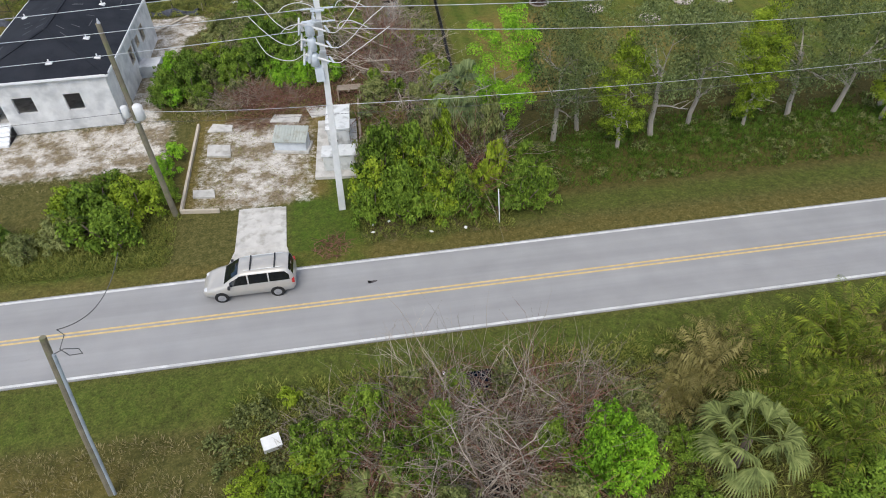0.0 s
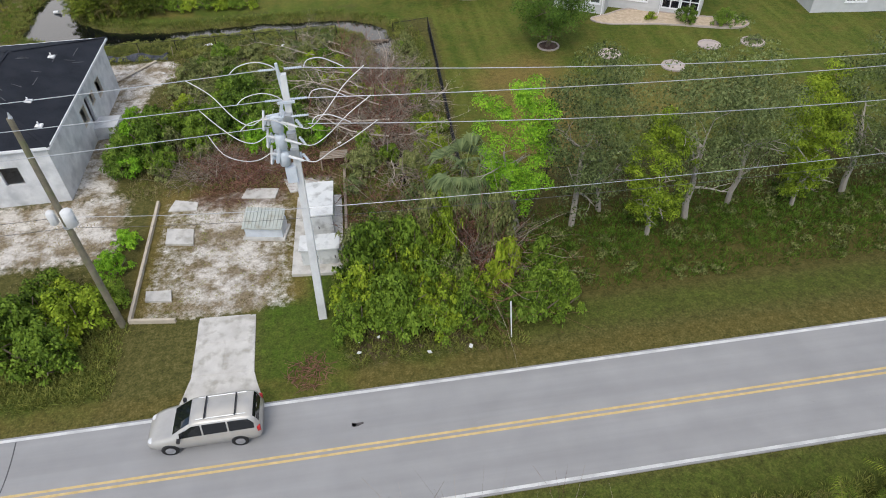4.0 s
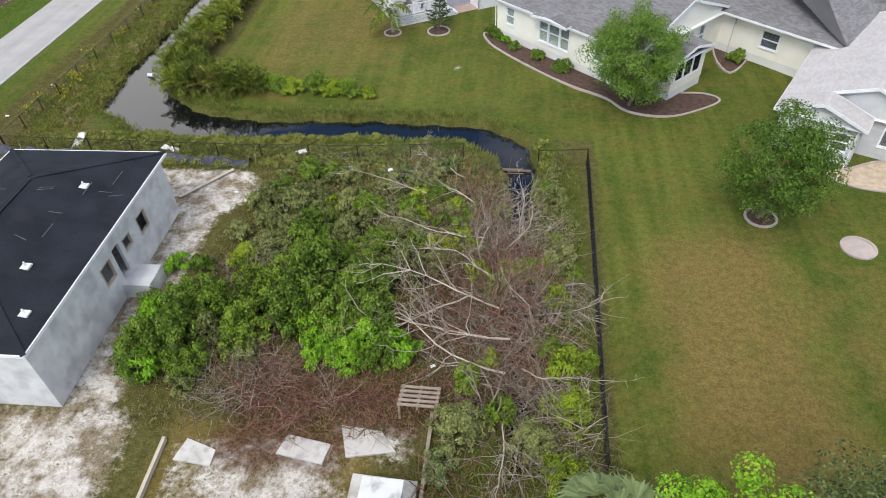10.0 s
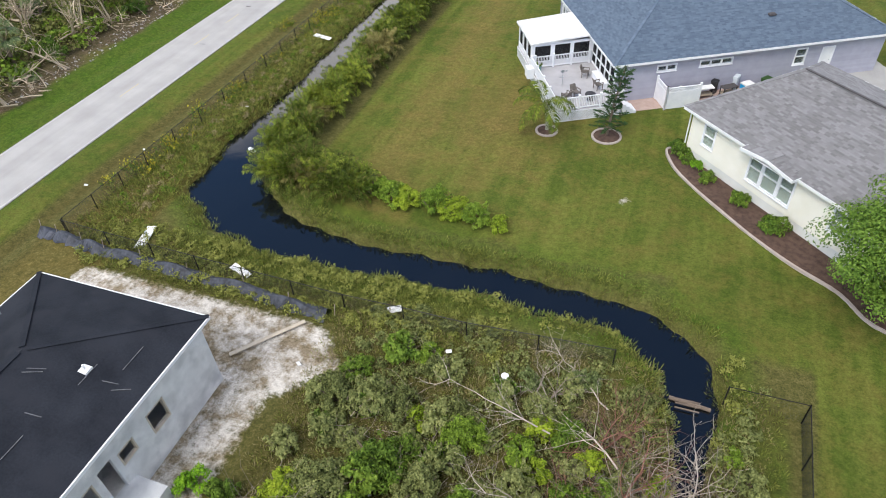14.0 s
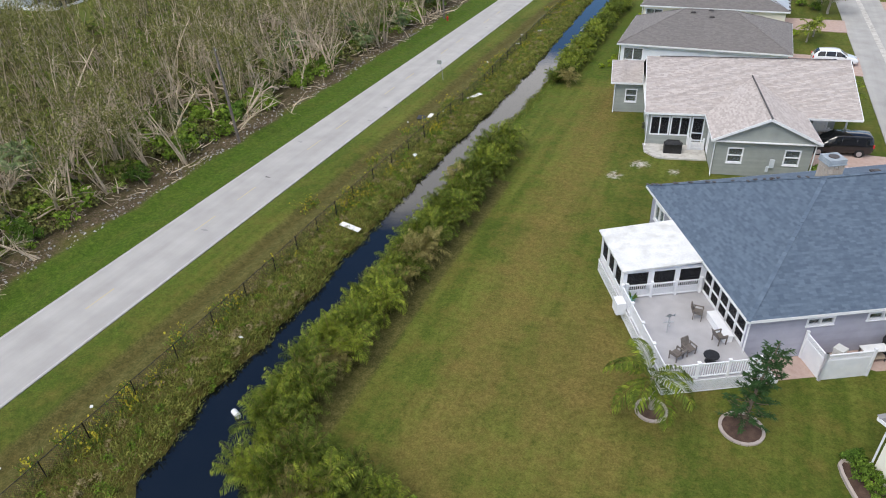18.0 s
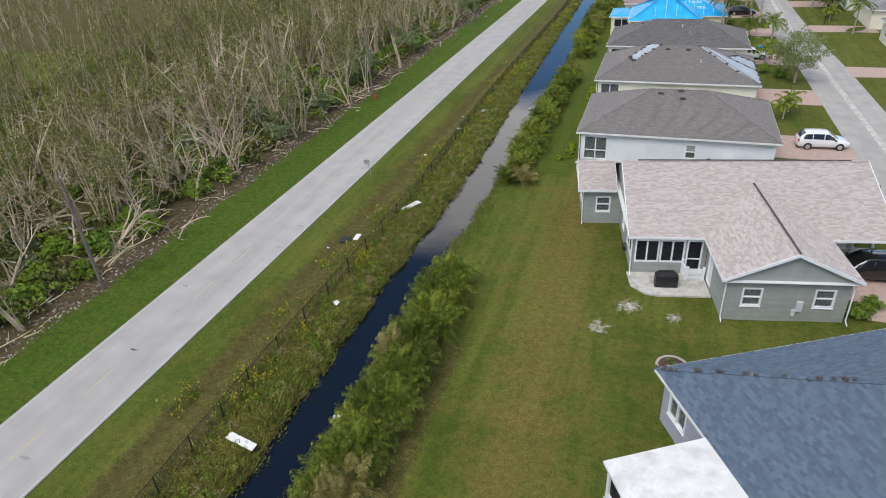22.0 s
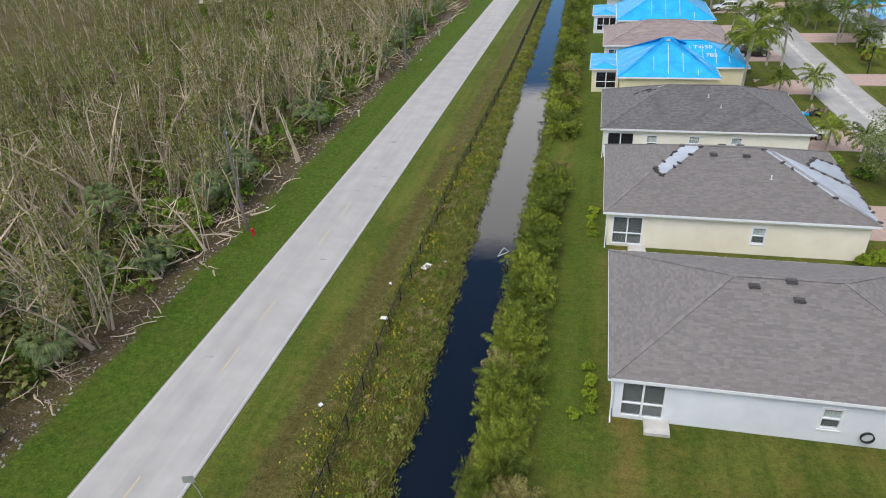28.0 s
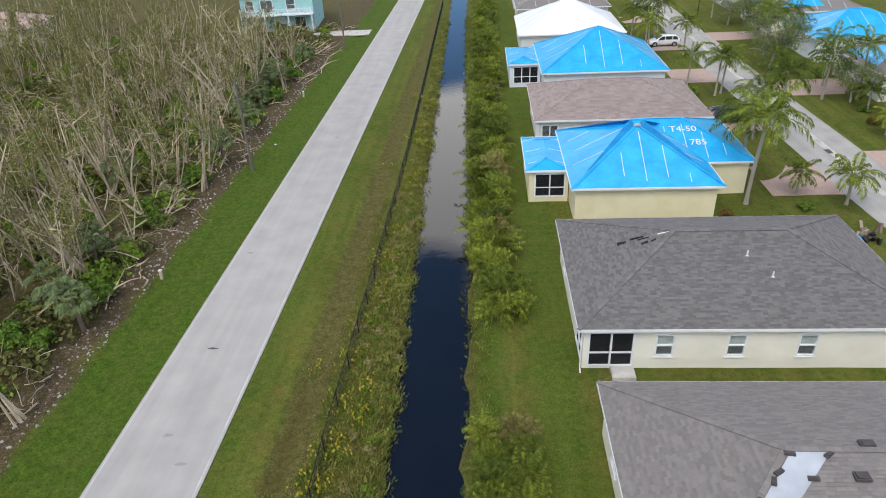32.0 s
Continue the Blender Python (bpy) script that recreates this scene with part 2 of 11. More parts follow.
M["silt_cloth"] = material("silt_cloth", (0.012, 0.014, 0.020), (0.075, 0.082, 0.105), 1.5, 0.6, 0.3, 6)
M["galv"] = material("galvanised", (0.42, 0.44, 0.46), (0.6, 0.62, 0.64), 3, 0.4, metal=0.6)
M["switch_grey"] = material("switch_grey", (0.50, 0.54, 0.58), (0.64, 0.68, 0.72), 2, 0.4, 0, 20)
M["pole_white"] = material("pole_concrete", (0.58, 0.58, 0.57), (0.72, 0.72, 0.71), 1.5, 0.7, 0.05, 30)
M["pole_wood"] = material("pole_wood", (0.13, 0.115, 0.08), (0.24, 0.21, 0.15), 2, 0.9, 0.2, 20, stain=((0.14, 0.16, 0.07), 1.2))
M["pole_wood_grey"] = material("pole_wood_grey", (0.12, 0.10, 0.09), (0.2, 0.17, 0.15), 2, 0.9, 0.2, 20)
M["conduit"] = material("conduit", (0.25, 0.29, 0.33), (0.36, 0.40, 0.44), 2, 0.5)
M["wire"] = material("wire_aluminium", (0.45, 0.46, 0.48), (0.62, 0.63, 0.65), 3, 0.4, metal=0.5)
M["wire_dark"] = material("wire_dark", (0.06, 0.06, 0.06), (0.12, 0.12, 0.12), 3, 0.6)
M["wood"] = material("weathered_wood", (0.24, 0.19, 0.14), (0.38, 0.32, 0.25), 3, 0.85, 0.2, 25, island=0.4)
M["wood_pale"] = material("pale_wood", (0.42, 0.36, 0.28), (0.55, 0.48, 0.38), 3, 0.85, 0.2, 25, island=0.4)
M["cabinet_green"] = material("cabinet_green", (0.36, 0.39, 0.36), (0.46, 0.48, 0.44), 1, 0.5, 0, 20, stain=((0.30, 0.30, 0.25), 2.0))
M["cabinet_white"] = material("cabinet_white", (0.58, 0.59, 0.57), (0.70, 0.70, 0.68), 1, 0.55, 0, 20, stain=((0.36, 0.36, 0.34), 1.6))
M["deck_grey"] = material("deck_grey", (0.36, 0.35, 0.36), (0.45, 0.44, 0.45), 1, 0.6, 0, 20)
M["chair_brown"] = material("chair_brown", (0.12, 0.10, 0.09), (0.19, 0.17, 0.15), 4, 0.6)
M["screen"] = screen_mesh("insect_screen", (0.015, 0.015, 0.018), 0.72)
M["mulch"] = material("mulch", (0.055, 0.032, 0.024), (0.12, 0.075, 0.055), 3, 0.95, 0.4, 25)
M["rock_bed"] = material("rock_bed", (0.40, 0.31, 0.22), (0.60, 0.49, 0.36), 3, 0.95, 0.5, 20)
M["edging"] = material("edging", (0.36, 0.30, 0.27), (0.5, 0.43, 0.39), 2, 0.85, 0.2, 25, island=0.5)
M["stone"] = material("stone_veneer", (0.30, 0.25, 0.2), (0.52, 0.46, 0.4), 2, 0.85, 0.3, 12, island=0.9)
M["bark_pale"] = material("bark_pale", (0.20, 0.155, 0.105), (0.76, 0.63, 0.47), 0.6, 0.9, 0.3, 9, island=0.4, obj=0.3)
M["bark_grey"] = material("bark_grey", (0.24, 0.21, 0.175), (0.46, 0.41, 0.35), 0.8, 0.9, 0.3, 9, island=0.5, obj=0.2)
M["bark_brown"] = material("bark_brown", (0.11, 0.08, 0.06), (0.22, 0.17, 0.13), 0.8, 0.9, 0.3, 9, island=0.5)
M["twig_red"] = material("twig_red", (0.105, 0.045, 0.028), (0.30, 0.155, 0.108), 0.5, 0.9, 0, 9, island=0.8)
M["twig_grey"] = material("twig_grey", (0.095, 0.078, 0.058), (0.42, 0.35, 0.28), 0.5, 0.9, 0, 9, island=0.8)
M["wood_dead"] = material("wood_dead", (0.24, 0.20, 0.16), (0.60, 0.52, 0.43), 0.7, 0.9, 0.2, 9, island=0.6)
M["leaf_bright"] = leafy("leaf_bright", (0.095, 0.216, 0.016), (0.324, 0.540, 0.034), (0.176, 0.365, 0.024))
M["leaf_yellow"] = leafy("leaf_yellow", (0.135, 0.203, 0.016), (0.378, 0.446, 0.041), (0.243, 0.338, 0.027))
M["leaf_mid"] = leafy("leaf_mid", (0.062, 0.118, 0.016), (0.250, 0.350, 0.050), (0.132, 0.215, 0.029))
M["leaf_lawn"] = leafy("leaf_lawn", (0.045, 0.095, 0.014), (0.185, 0.290, 0.045), (0.094, 0.172, 0.024))
M["leaf_shrub"] = leafy("leaf_shrub", (0.060, 0.115, 0.014), (0.265, 0.370, 0.045), (0.145, 0.230, 0.026))
M["leaf_oak"] = leafy("leaf_oak", (0.065, 0.095, 0.030), (0.290, 0.330, 0.135), (0.150, 0.190, 0.066))
M["leaf_dull"] = leafy("leaf_dull", (0.085, 0.108, 0.030), (0.330, 0.345, 0.125), (0.185, 0.212, 0.070))
M["leaf_wood"] = leafy("leaf_wood", (0.062, 0.072, 0.018), (0.350, 0.335, 0.115), (0.180, 0.188, 0.056))
M["leaf_areca"] = leafy("leaf_areca", (0.046, 0.066, 0.010), (0.330, 0.380, 0.042), (0.105, 0.148, 0.019), island=0.15, patch=2.6)
M["leaf_areca_dry"] = leafy("leaf_areca_dry", (0.120, 0.105, 0.034), (0.360, 0.310, 0.120), (0.215, 0.190, 0.062), island=0.15, patch=2.6)
M["leaf_fan"] = leafy("leaf_fan", (0.110, 0.140, 0.040), (0.340, 0.370, 0.130), (0.190, 0.230, 0.070))
M["leaf_palmetto"] = leafy("leaf_palmetto", (0.083, 0.124, 0.049), (0.247, 0.297, 0.124), (0.148, 0.198, 0.083))
M["leaf_pine"] = leafy("leaf_pine", (0.018, 0.052, 0.018), (0.058, 0.117, 0.039), (0.036, 0.081, 0.026))
M["leaf_croton"] = leafy("leaf_croton", (0.120, 0.036, 0.024), (0.240, 0.144, 0.024), (0.144, 0.108, 0.024))
M["flower_yellow"] = leafy("flower_yellow", (0.30, 0.26, 0.02), (0.45, 0.40, 0.04))
M["weed"] = leafy("weed", (0.102, 0.136, 0.027), (0.345, 0.350, 0.095), (0.215, 0.235, 0.052), gap_shade=0.85)
M["weed_dry"] = leafy("weed_dry", (0.196, 0.154, 0.070), (0.420, 0.350, 0.196), (0.280, 0.238, 0.112), gap_shade=0.85)
M["grass_bright"] = leafy("grass_bright", (0.065, 0.137, 0.016), (0.195, 0.286, 0.046), (0.117, 0.208, 0.026))
M["litter_white"] = material("litter_white", (0.68, 0.68, 0.67), (0.82, 0.82, 0.81), 3, 0.6)
M["car_gold"] = material("car_gold", (0.44, 0.42, 0.385), (0.48, 0.46, 0.425), 3, 0.35, metal=0.25, coat=0.6)
M["car_white"] = material("car_white", (0.72, 0.73, 0.74), (0.76, 0.77, 0.78), 3, 0.25, coat=0.8)
M["car_black"] = material("car_black", (0.006, 0.006, 0.007), (0.01, 0.01, 0.011), 3, 0.2, coat=0.8)
M["car_glass"] = material("car_glass", (0.008, 0.009, 0.011), (0.014, 0.016, 0.018), 3, 0.06, spec=0.6)
M["tyre"] = material("tyre", (0.012, 0.012, 0.012), (0.025, 0.025, 0.025), 6, 0.85)
M["rim"] = material("rim", (0.4, 0.4, 0.42), (0.55, 0.55, 0.57), 6, 0.35, metal=0.7)
M["red_plastic"] = material("red_plastic", (0.42, 0.02, 0.02), (0.55, 0.035, 0.035), 5, 0.5)
M["flag_blue"] = material("flag_blue", (0.02, 0.03, 0.14), (0.03, 0.045, 0.19), 5, 0.7)
M["lamp_clear"] = material("lamp_clear", (0.6, 0.6, 0.6), (0.7, 0.7, 0.7), 5, 0.2)
M["dark_inside"] = material("dark_inside", (0.06, 0.055, 0.05), (0.1, 0.095, 0.09), 2, 0.9)
M["solar"] = material("turquoise_paint", (0.30, 0.55, 0.55), (0.4, 0.66, 0.64), 1, 0.7)
M["terracotta"] = material("teal_pot", (0.16, 0.34, 0.30), (0.22, 0.42, 0.38), 4, 0.5)


def glass_material():
    m = material("window_glass", (0.55, 0.62, 0.64), (0.6, 0.66, 0.68), 2, 0.03, spec=0.5)
    m.node_tree.nodes["Principled BSDF"].inputs["Transmission Weight"].default_value = 0.9
    return m


M["glass"] = glass_material()


def water_material():
    m = material("canal_water", (0.003, 0.004, 0.005), (0.005, 0.006, 0.007), 0.5, 0.015, 0, 3, spec=0.75)
    m.node_tree.nodes["Principled BSDF"].inputs["IOR"].default_value = 1.5
    n, l = m.node_tree.nodes, m.node_tree.links
    k, t, w = n.new("ShaderNodeBump"), n.new("ShaderNodeTexCoord"), n.new("ShaderNodeTexNoise")
    w.inputs["Scale"].default_value, w.inputs["Detail"].default_value = 1.4, 4
    k.inputs["Strength"].default_value, k.inputs["Distance"].default_value = 0.05, 0.05
    l.new(t.outputs["Object"], w.inputs["Vector"]), l.new(w.outputs["Fac"], k.inputs["Height"]), l.new(k.outputs[0], n["Principled BSDF"].inputs["Normal"])
    return m


M["water"] = water_material()


def ground_material():
    """Soil and grass: the attribute 'cover' says how much lawn, sand and bare dirt lies where; 'cover_more' green verge, dry straw and mud; the alphas red-brown litter and browned lawn."""
    m = bpy.data.materials.new("ground_cover")
    m.use_nodes = True
    n, l = m.node_tree.nodes, m.node_tree.links
    b = n["Principled BSDF"]
    b.inputs["Roughness"].default_value, b.inputs["Specular IOR Level"].default_value = 0.95, 0.15
    t = n.new("ShaderNodeTexCoord")

    def noise_node(scale, detail=6, rough=0.6):
        x = n.new("ShaderNodeTexNoise")
        x.inputs["Scale"].default_value, x.inputs["Detail"].default_value, x.inputs["Roughness"].default_value = scale, detail, rough
        l.new(t.outputs["Object"], x.inputs["Vector"])
        return x.outputs["Fac"]

    def ramp(src, stops):
        r = n.new("ShaderNodeValToRGB")
        r.color_ramp.elements[0].position, r.color_ramp.elements[0].color = stops[0][0], (*stops[0][1], 1)
        r.color_ramp.elements[1].position, r.color_ramp.elements[1].color = stops[-1][0], (*stops[-1][1], 1)
        for p, c in stops[1:-1]:
            r.color_ramp.elements.new(p).color = (*c, 1)
        l.new(src, r.inputs["Fac"])
        return r.outputs[0]

    def blend(fac, a, c):
        x = n.new("ShaderNodeMix")
        x.data_type = "RGBA"
        l.new(fac, x.inputs[0]), l.new(a, x.inputs[6]), l.new(c, x.inputs[7])
        return x.outputs[2]

    def edge(mask, src, width=0.5):
        """The mask broken up by noise, so that its edge is ragged."""
        x, y = n.new("ShaderNodeMath"), n.new("ShaderNodeMapRange")
        x.operation = "ADD"
        l.new(mask, x.inputs[0]), l.new(src, x.inputs[1])
        y.inputs["From Min"].default_value, y.inputs["From Max"].default_value = 1.0 - width * 0.5, 1.0 + width * 0.5
        l.new(x.outputs[0], y.inputs["Value"])
        return y.outputs[0]

    big, mid, fine, grit = noise_node(0.11), noise_node(0.55, 8, 0.7), noise_node(2.6, 6, 0.75), noise_node(9, 5, 0.8)
    mixn = n.new("ShaderNodeMath")
    mixn.operation = "MULTIPLY_ADD"
    mixn.inputs[1].default_value = 0.55
    l.new(grit, mixn.inputs[0])
    half = n.new("ShaderNodeMath")
    half.operation = "MULTIPLY"
    half.inputs[1].default_value = 0.45
    l.new(fine, half.inputs[0]), l.new(half.outputs[0], mixn.inputs[2])
    tex = mixn.outputs[0]
    c1, c2 = n.new("ShaderNodeAttribute"), n.new("ShaderNodeAttribute")
    c1.attribute_name, c2.attribute_name = "cover", "cover_more"
    s1, s2 = n.new("ShaderNodeSeparateColor"), n.new("ShaderNodeSeparateColor")
    l.new(c1.outputs["Color"], s1.inputs[0]), l.new(c2.outputs["Color"], s2.inputs[0])
    mp = n.new("ShaderNodeMapping")
    mp.inputs["Scale"].default_value, mp.inputs["Rotation"].default_value = (1.1, 0.06, 1), (0, 0, 0.06)
    stripe = n.new("ShaderNodeTexNoise")
    stripe.inputs["Scale"].default_value, stripe.inputs["Detail"].default_value = 1.0, 4
    l.new(t.outputs["Object"], mp.inputs[0]), l.new(mp.outputs[0], stripe.inputs["Vector"])
    mow = stripe.outputs["Fac"]
    wild = ramp(tex, ((0.38, (0.045, 0.05, 0.016)), (0.5, (0.10, 0.105, 0.032)), (0.62, (0.19, 0.175, 0.075))))
    fresh = blend(ramp(mow, ((0.38, (0, 0, 0)), (0.62, (1, 1, 1)))), ramp(tex, ((0.38, (0.042, 0.074, 0.009)), (0.62, (0.118, 0.168, 0.029)))),
                  ramp(tex, ((0.38, (0.074, 0.104, 0.017)), (0.62, (0.185, 0.220, 0.050)))))
    fresh = blend(ramp(big, ((0.44, (0, 0, 0)), (0.62, (0.7, 0.7, 0.7)))), fresh, ramp(tex, ((0.38, (0.030, 0.060, 0.007)), (0.62, (0.092, 0.138, 0.022)))))
    lawn = blend(ramp(mid, ((0.44, (0, 0, 0)), (0.70, (0.9, 0.9, 0.9)))), fresh, ramp(tex, ((0.38, (0.092, 0.094, 0.020)), (0.62, (0.195, 0.182, 0.052)))))
    brown = blend(ramp(mow, ((0.40, (0, 0, 0)), (0.60, (1, 1, 1)))), ramp(tex, ((0.39, (0.112, 0.092, 0.028)), (0.62, (0.27, 0.215, 0.080)))),
                  ramp(tex, ((0.39, (0.120, 0.100, 0.030)), (0.62, (0.26, 0.215, 0.075)))))
    rust = ramp(tex, ((0.39, (0.045, 0.020, 0.012)), (0.52, (0.11, 0.055, 0.034)), (0.62, (0.21, 0.125, 0.085))))
    verge = blend(ramp(mid, ((0.38, (0, 0, 0)), (0.62, (1, 1, 1)))), ramp(tex, ((0.39, (0.024, 0.060, 0.006)), (0.5, (0.060, 0.125, 0.012)), (0.62, (0.120, 0.190, 0.026)))),
                  ramp(tex, ((0.39, (0.036, 0.072, 0.009)), (0.62, (0.125, 0.180, 0.030)))))
    straw = ramp(tex, ((0.39, (0.085, 0.075, 0.020)), (0.52, (0.155, 0.130, 0.040)), (0.62, (0.27, 0.215, 0.085))))
    sand = blend(ramp(mid, ((0.43, (0, 0, 0)), (0.57, (1, 1, 1)))), ramp(tex, ((0.36, (0.42, 0.38, 0.33)), (0.60, (0.74, 0.70, 0.64)))),
                 ramp(tex, ((0.39, (0.11, 0.085, 0.045)), (0.62, (0.36, 0.29, 0.20)))))
    # bare soil; its dark end is deepened to stand in for shaded gaps under brush
    dirt = ramp(tex, ((0.39, (0.034, 0.025, 0.018)), (0.52, (0.098, 0.074, 0.056)), (0.62, (0.29, 0.245, 0.21))))
    mud = ramp(tex, ((0.39, (0.050, 0.048, 0.014)), (0.62, (0.125, 0.112, 0.036))))
    col = blend(edge(s1.outputs[0], fine, 0.5), wild, lawn)
    col = blend(edge(s2.outputs[0], fine, 0.6), col, verge)
    col = blend(edge(s2.outputs[1], mid, 0.7), col, straw)
    col = blend(edge(s2.outputs[2], mid, 0.7), col, mud)
    col = blend(edge(s1.outputs[2], fine, 0.4), col, dirt)
    col = blend(edge(c2.outputs["Alpha"], mid, 0.8), col, brown)
    shade = n.new("ShaderNodeMix")
    shade.data_type, shade.blend_type = "RGBA", "MULTIPLY"
    shade.inputs[0].default_value = 1.0
    shade.inputs[7].default_value = (0.92, 0.845, 0.74, 1)
    l.new(col, shade.inputs[6])
    col = shade.outputs[2]
    col = blend(edge(s1.outputs[1], fine, 0.25), col, sand)
    col = blend(edge(c1.outputs["Alpha"], mid, 0.5), col, rust)
    l.new(col, b.inputs["Base Color"])
    k = n.new("ShaderNodeBump")
    k.inputs["Strength"].default_value, k.inputs["Distance"].default_value = 0.8, 0.12
    l.new(tex, k.inputs["Height"]), l.new(k.outputs[0], b.inputs["Normal"])
    return m


M["ground"] = ground_material()

# Geometry helpers
class Geo:
    """Vertices and faces gathered for one mesh; m is the pose in which new pieces are set."""

    def __init__(self):
        self.v, self.f, self.m = [], [], Matrix()

    def add(self, verts, faces):
        k = len(self.v)
        self.v += [tuple(self.m @ Vector(p)) for p in verts]
        self.f += [tuple(i + k for i in f) for f in faces]
        return self

    def box(self, x0, x1, y0, y1, z0, z1):
        p = [(x, y, z) for z in (z0, z1) for y in (y0, y1) for x in (x0, x1)]
        return self.add(p, [(0, 2, 3, 1), (4, 5, 7, 6), (0, 1, 5, 4), (2, 6, 7, 3), (0, 4, 6, 2), (1, 3, 7, 5)])

    def slab(self, ring, z0, z1):
        n = len(ring)
        p = [(x, y, z0) for x, y in ring] + [(x, y, z1) for x, y in ring]
        return self.add(p, [tuple(range(n - 1, -1, -1)), tuple(range(n, 2 * n))] + [(i, (i + 1) % n, n + (i + 1) % n, n + i) for i in range(n)])

    def beam(self, a, b, w, h):
        """A straight bar from a to b, w wide and h high."""
        a, b = Vector(a), Vector(b)
        d = (b - a).normalized()
        s = d.cross(Vector((0, 0, 1)))
        s = (s if s.length > 1e-4 else Vector((1, 0, 0))).normalized() * (w / 2)
        u = s.cross(d).normalized() * (h / 2)
        p = [e + i * s + j * u for e in (a, b) for j in (-1, 1) for i in (-1, 1)]
        return self.add(p, [(0, 1, 3, 2), (4, 6, 7, 5), (0, 4, 5, 1), (2, 3, 7, 6), (0, 2, 6, 4), (1, 5, 7, 3)])

    def tube(self, pts, radii, n=6, cap=True):
        pts = [Vector(p) for p in pts]
        radii = radii if hasattr(radii, "__len__") else [radii] * len(pts)
        k = len(pts)
        verts, faces = [], []
        for i, p in enumerate(pts):
            d = (pts[min(i + 1, k - 1)] - pts[max(i - 1, 0)]).normalized()
            s = d.cross(Vector((0.13, 0.21, 1)) if abs(d.z) < 0.95 else Vector((1, 0.1, 0))).normalized()
            u = d.cross(s)
            verts += [p + radii[i] * (math.cos(2 * math.pi * j / n) * s + math.sin(2 * math.pi * j / n) * u) for j in range(n)]
        for i in range(k - 1):
            faces += [(i * n + j, i * n + (j + 1) % n, (i + 1) * n + (j + 1) % n, (i + 1) * n + j) for j in range(n)]
        if cap:
            faces += [tuple(range(n - 1, -1, -1)), tuple(range((k - 1) * n, k * n))]
        return self.add(verts, faces)

    def lathe(self, x, y, rows, n=12):
        """A body of revolution about the upright through x, y; rows of (radius, z)."""
        verts = [(x + r * math.cos(2 * math.pi * j / n), y + r * math.sin(2 * math.pi * j / n), z) for r, z in rows for j in range(n)]
        k = len(rows)
        faces = [(i * n + j, i * n + (j + 1) % n, (i + 1) * n + (j + 1) % n, (i + 1) * n + j) for i in range(k - 1) for j in range(n)]
        return self.add(verts, faces + [tuple(range(n - 1, -1, -1)), tuple(range((k - 1) * n, k * n))])

    def panel(self, us, vs, y0, y1, empty):
        """One connected plate between y0 and y1 over a grid of us and vs (x and z), without the cells named in empty."""
        nu, nv = len(us), len(vs)
        verts = [(u, y, v) for y in (y0, y1) for v in vs for u in us]
        at_ = lambda i, j, k: k * nu * nv + j * nu + i
        full = lambda i, j: 0 <= i < nu - 1 and 0 <= j < nv - 1 and (i, j) not in empty
        faces = []
        for i in range(nu - 1):
            for j in range(nv - 1):
                if not full(i, j):
                    continue
                faces.append((at_(i, j, 0), at_(i + 1, j, 0), at_(i + 1, j + 1, 0), at_(i, j + 1, 0)))
                faces.append((at_(i, j, 1), at_(i, j + 1, 1), at_(i + 1, j + 1, 1), at_(i + 1, j, 1)))
                for (p, q), nb in ((((i, j), (i + 1, j)), (i, j - 1)), (((i + 1, j), (i + 1, j + 1)), (i + 1, j)), (((i + 1, j + 1), (i, j + 1)), (i, j + 1)), (((i, j + 1), (i, j)), (i - 1, j))):
                    if not full(*nb):
                        faces.append((at_(*p, 0), at_(*p, 1), at_(*q, 1), at_(*q, 0)))
        used = sorted({k for f in faces for k in f})
        new_i = {k: n for n, k in enumerate(used)}
        return self.add([verts[k] for k in used], [tuple(new_i[k] for k in f) for f in faces])

    def face(self, *pts):
        return self.add(pts, [tuple(range(len(pts)))])

    def mesh(self, name):
        me = bpy.data.meshes.new(name)
        me.from_pydata(self.v, [], self.f)
        return me


def np_mesh(name, verts, faces, smooth=False):
    """A mesh from arrays: verts n x 3, faces m x 3 or m x 4."""
    me = bpy.data.meshes.new(name)
    k, w = len(faces), faces.shape[1]
    me.vertices.add(len(verts)), me.loops.add(k * w), me.polygons.add(k)
    me.vertices.foreach_set("co", np.ascontiguousarray(verts, dtype=np.float32).ravel())
    me.loops.foreach_set("vertex_index", np.ascontiguousarray(faces, dtype=np.int32).ravel())
    me.polygons.foreach_set("loop_start", np.arange(0, k * w, w, dtype=np.int32))
    me.polygons.foreach_set("loop_total", np.full(k, w, dtype=np.int32))
    if smooth:
        me.polygons.foreach_set("use_smooth", np.ones(k, dtype=bool))
    me.update(calc_edges=True)
    return me


def part(name, shape, mat, parent=None, label="", smooth=False):
    """One mesh object, from a Geo or a mesh, under its thing."""
    me = shape.mesh(name) if isinstance(shape, Geo) else shape
    if not me.materials:
        me.materials.append(M[mat] if isinstance(mat, str) else mat)
    if smooth:
        for p in me.polygons:
            p.use_smooth = True
    ob = new(name, me)
    ob.parent = parent
    if label:
        ob["label"] = label
    if name == "twig_tangle":
        tagged(ob, kind="stuff")
    return ob


def thing(name, m, label, category, group="", kind=""):
    root = new(name)
    root.matrix_world = m
    root.empty_display_size = 0.2
    return tagged(root, label, category, group, kind)


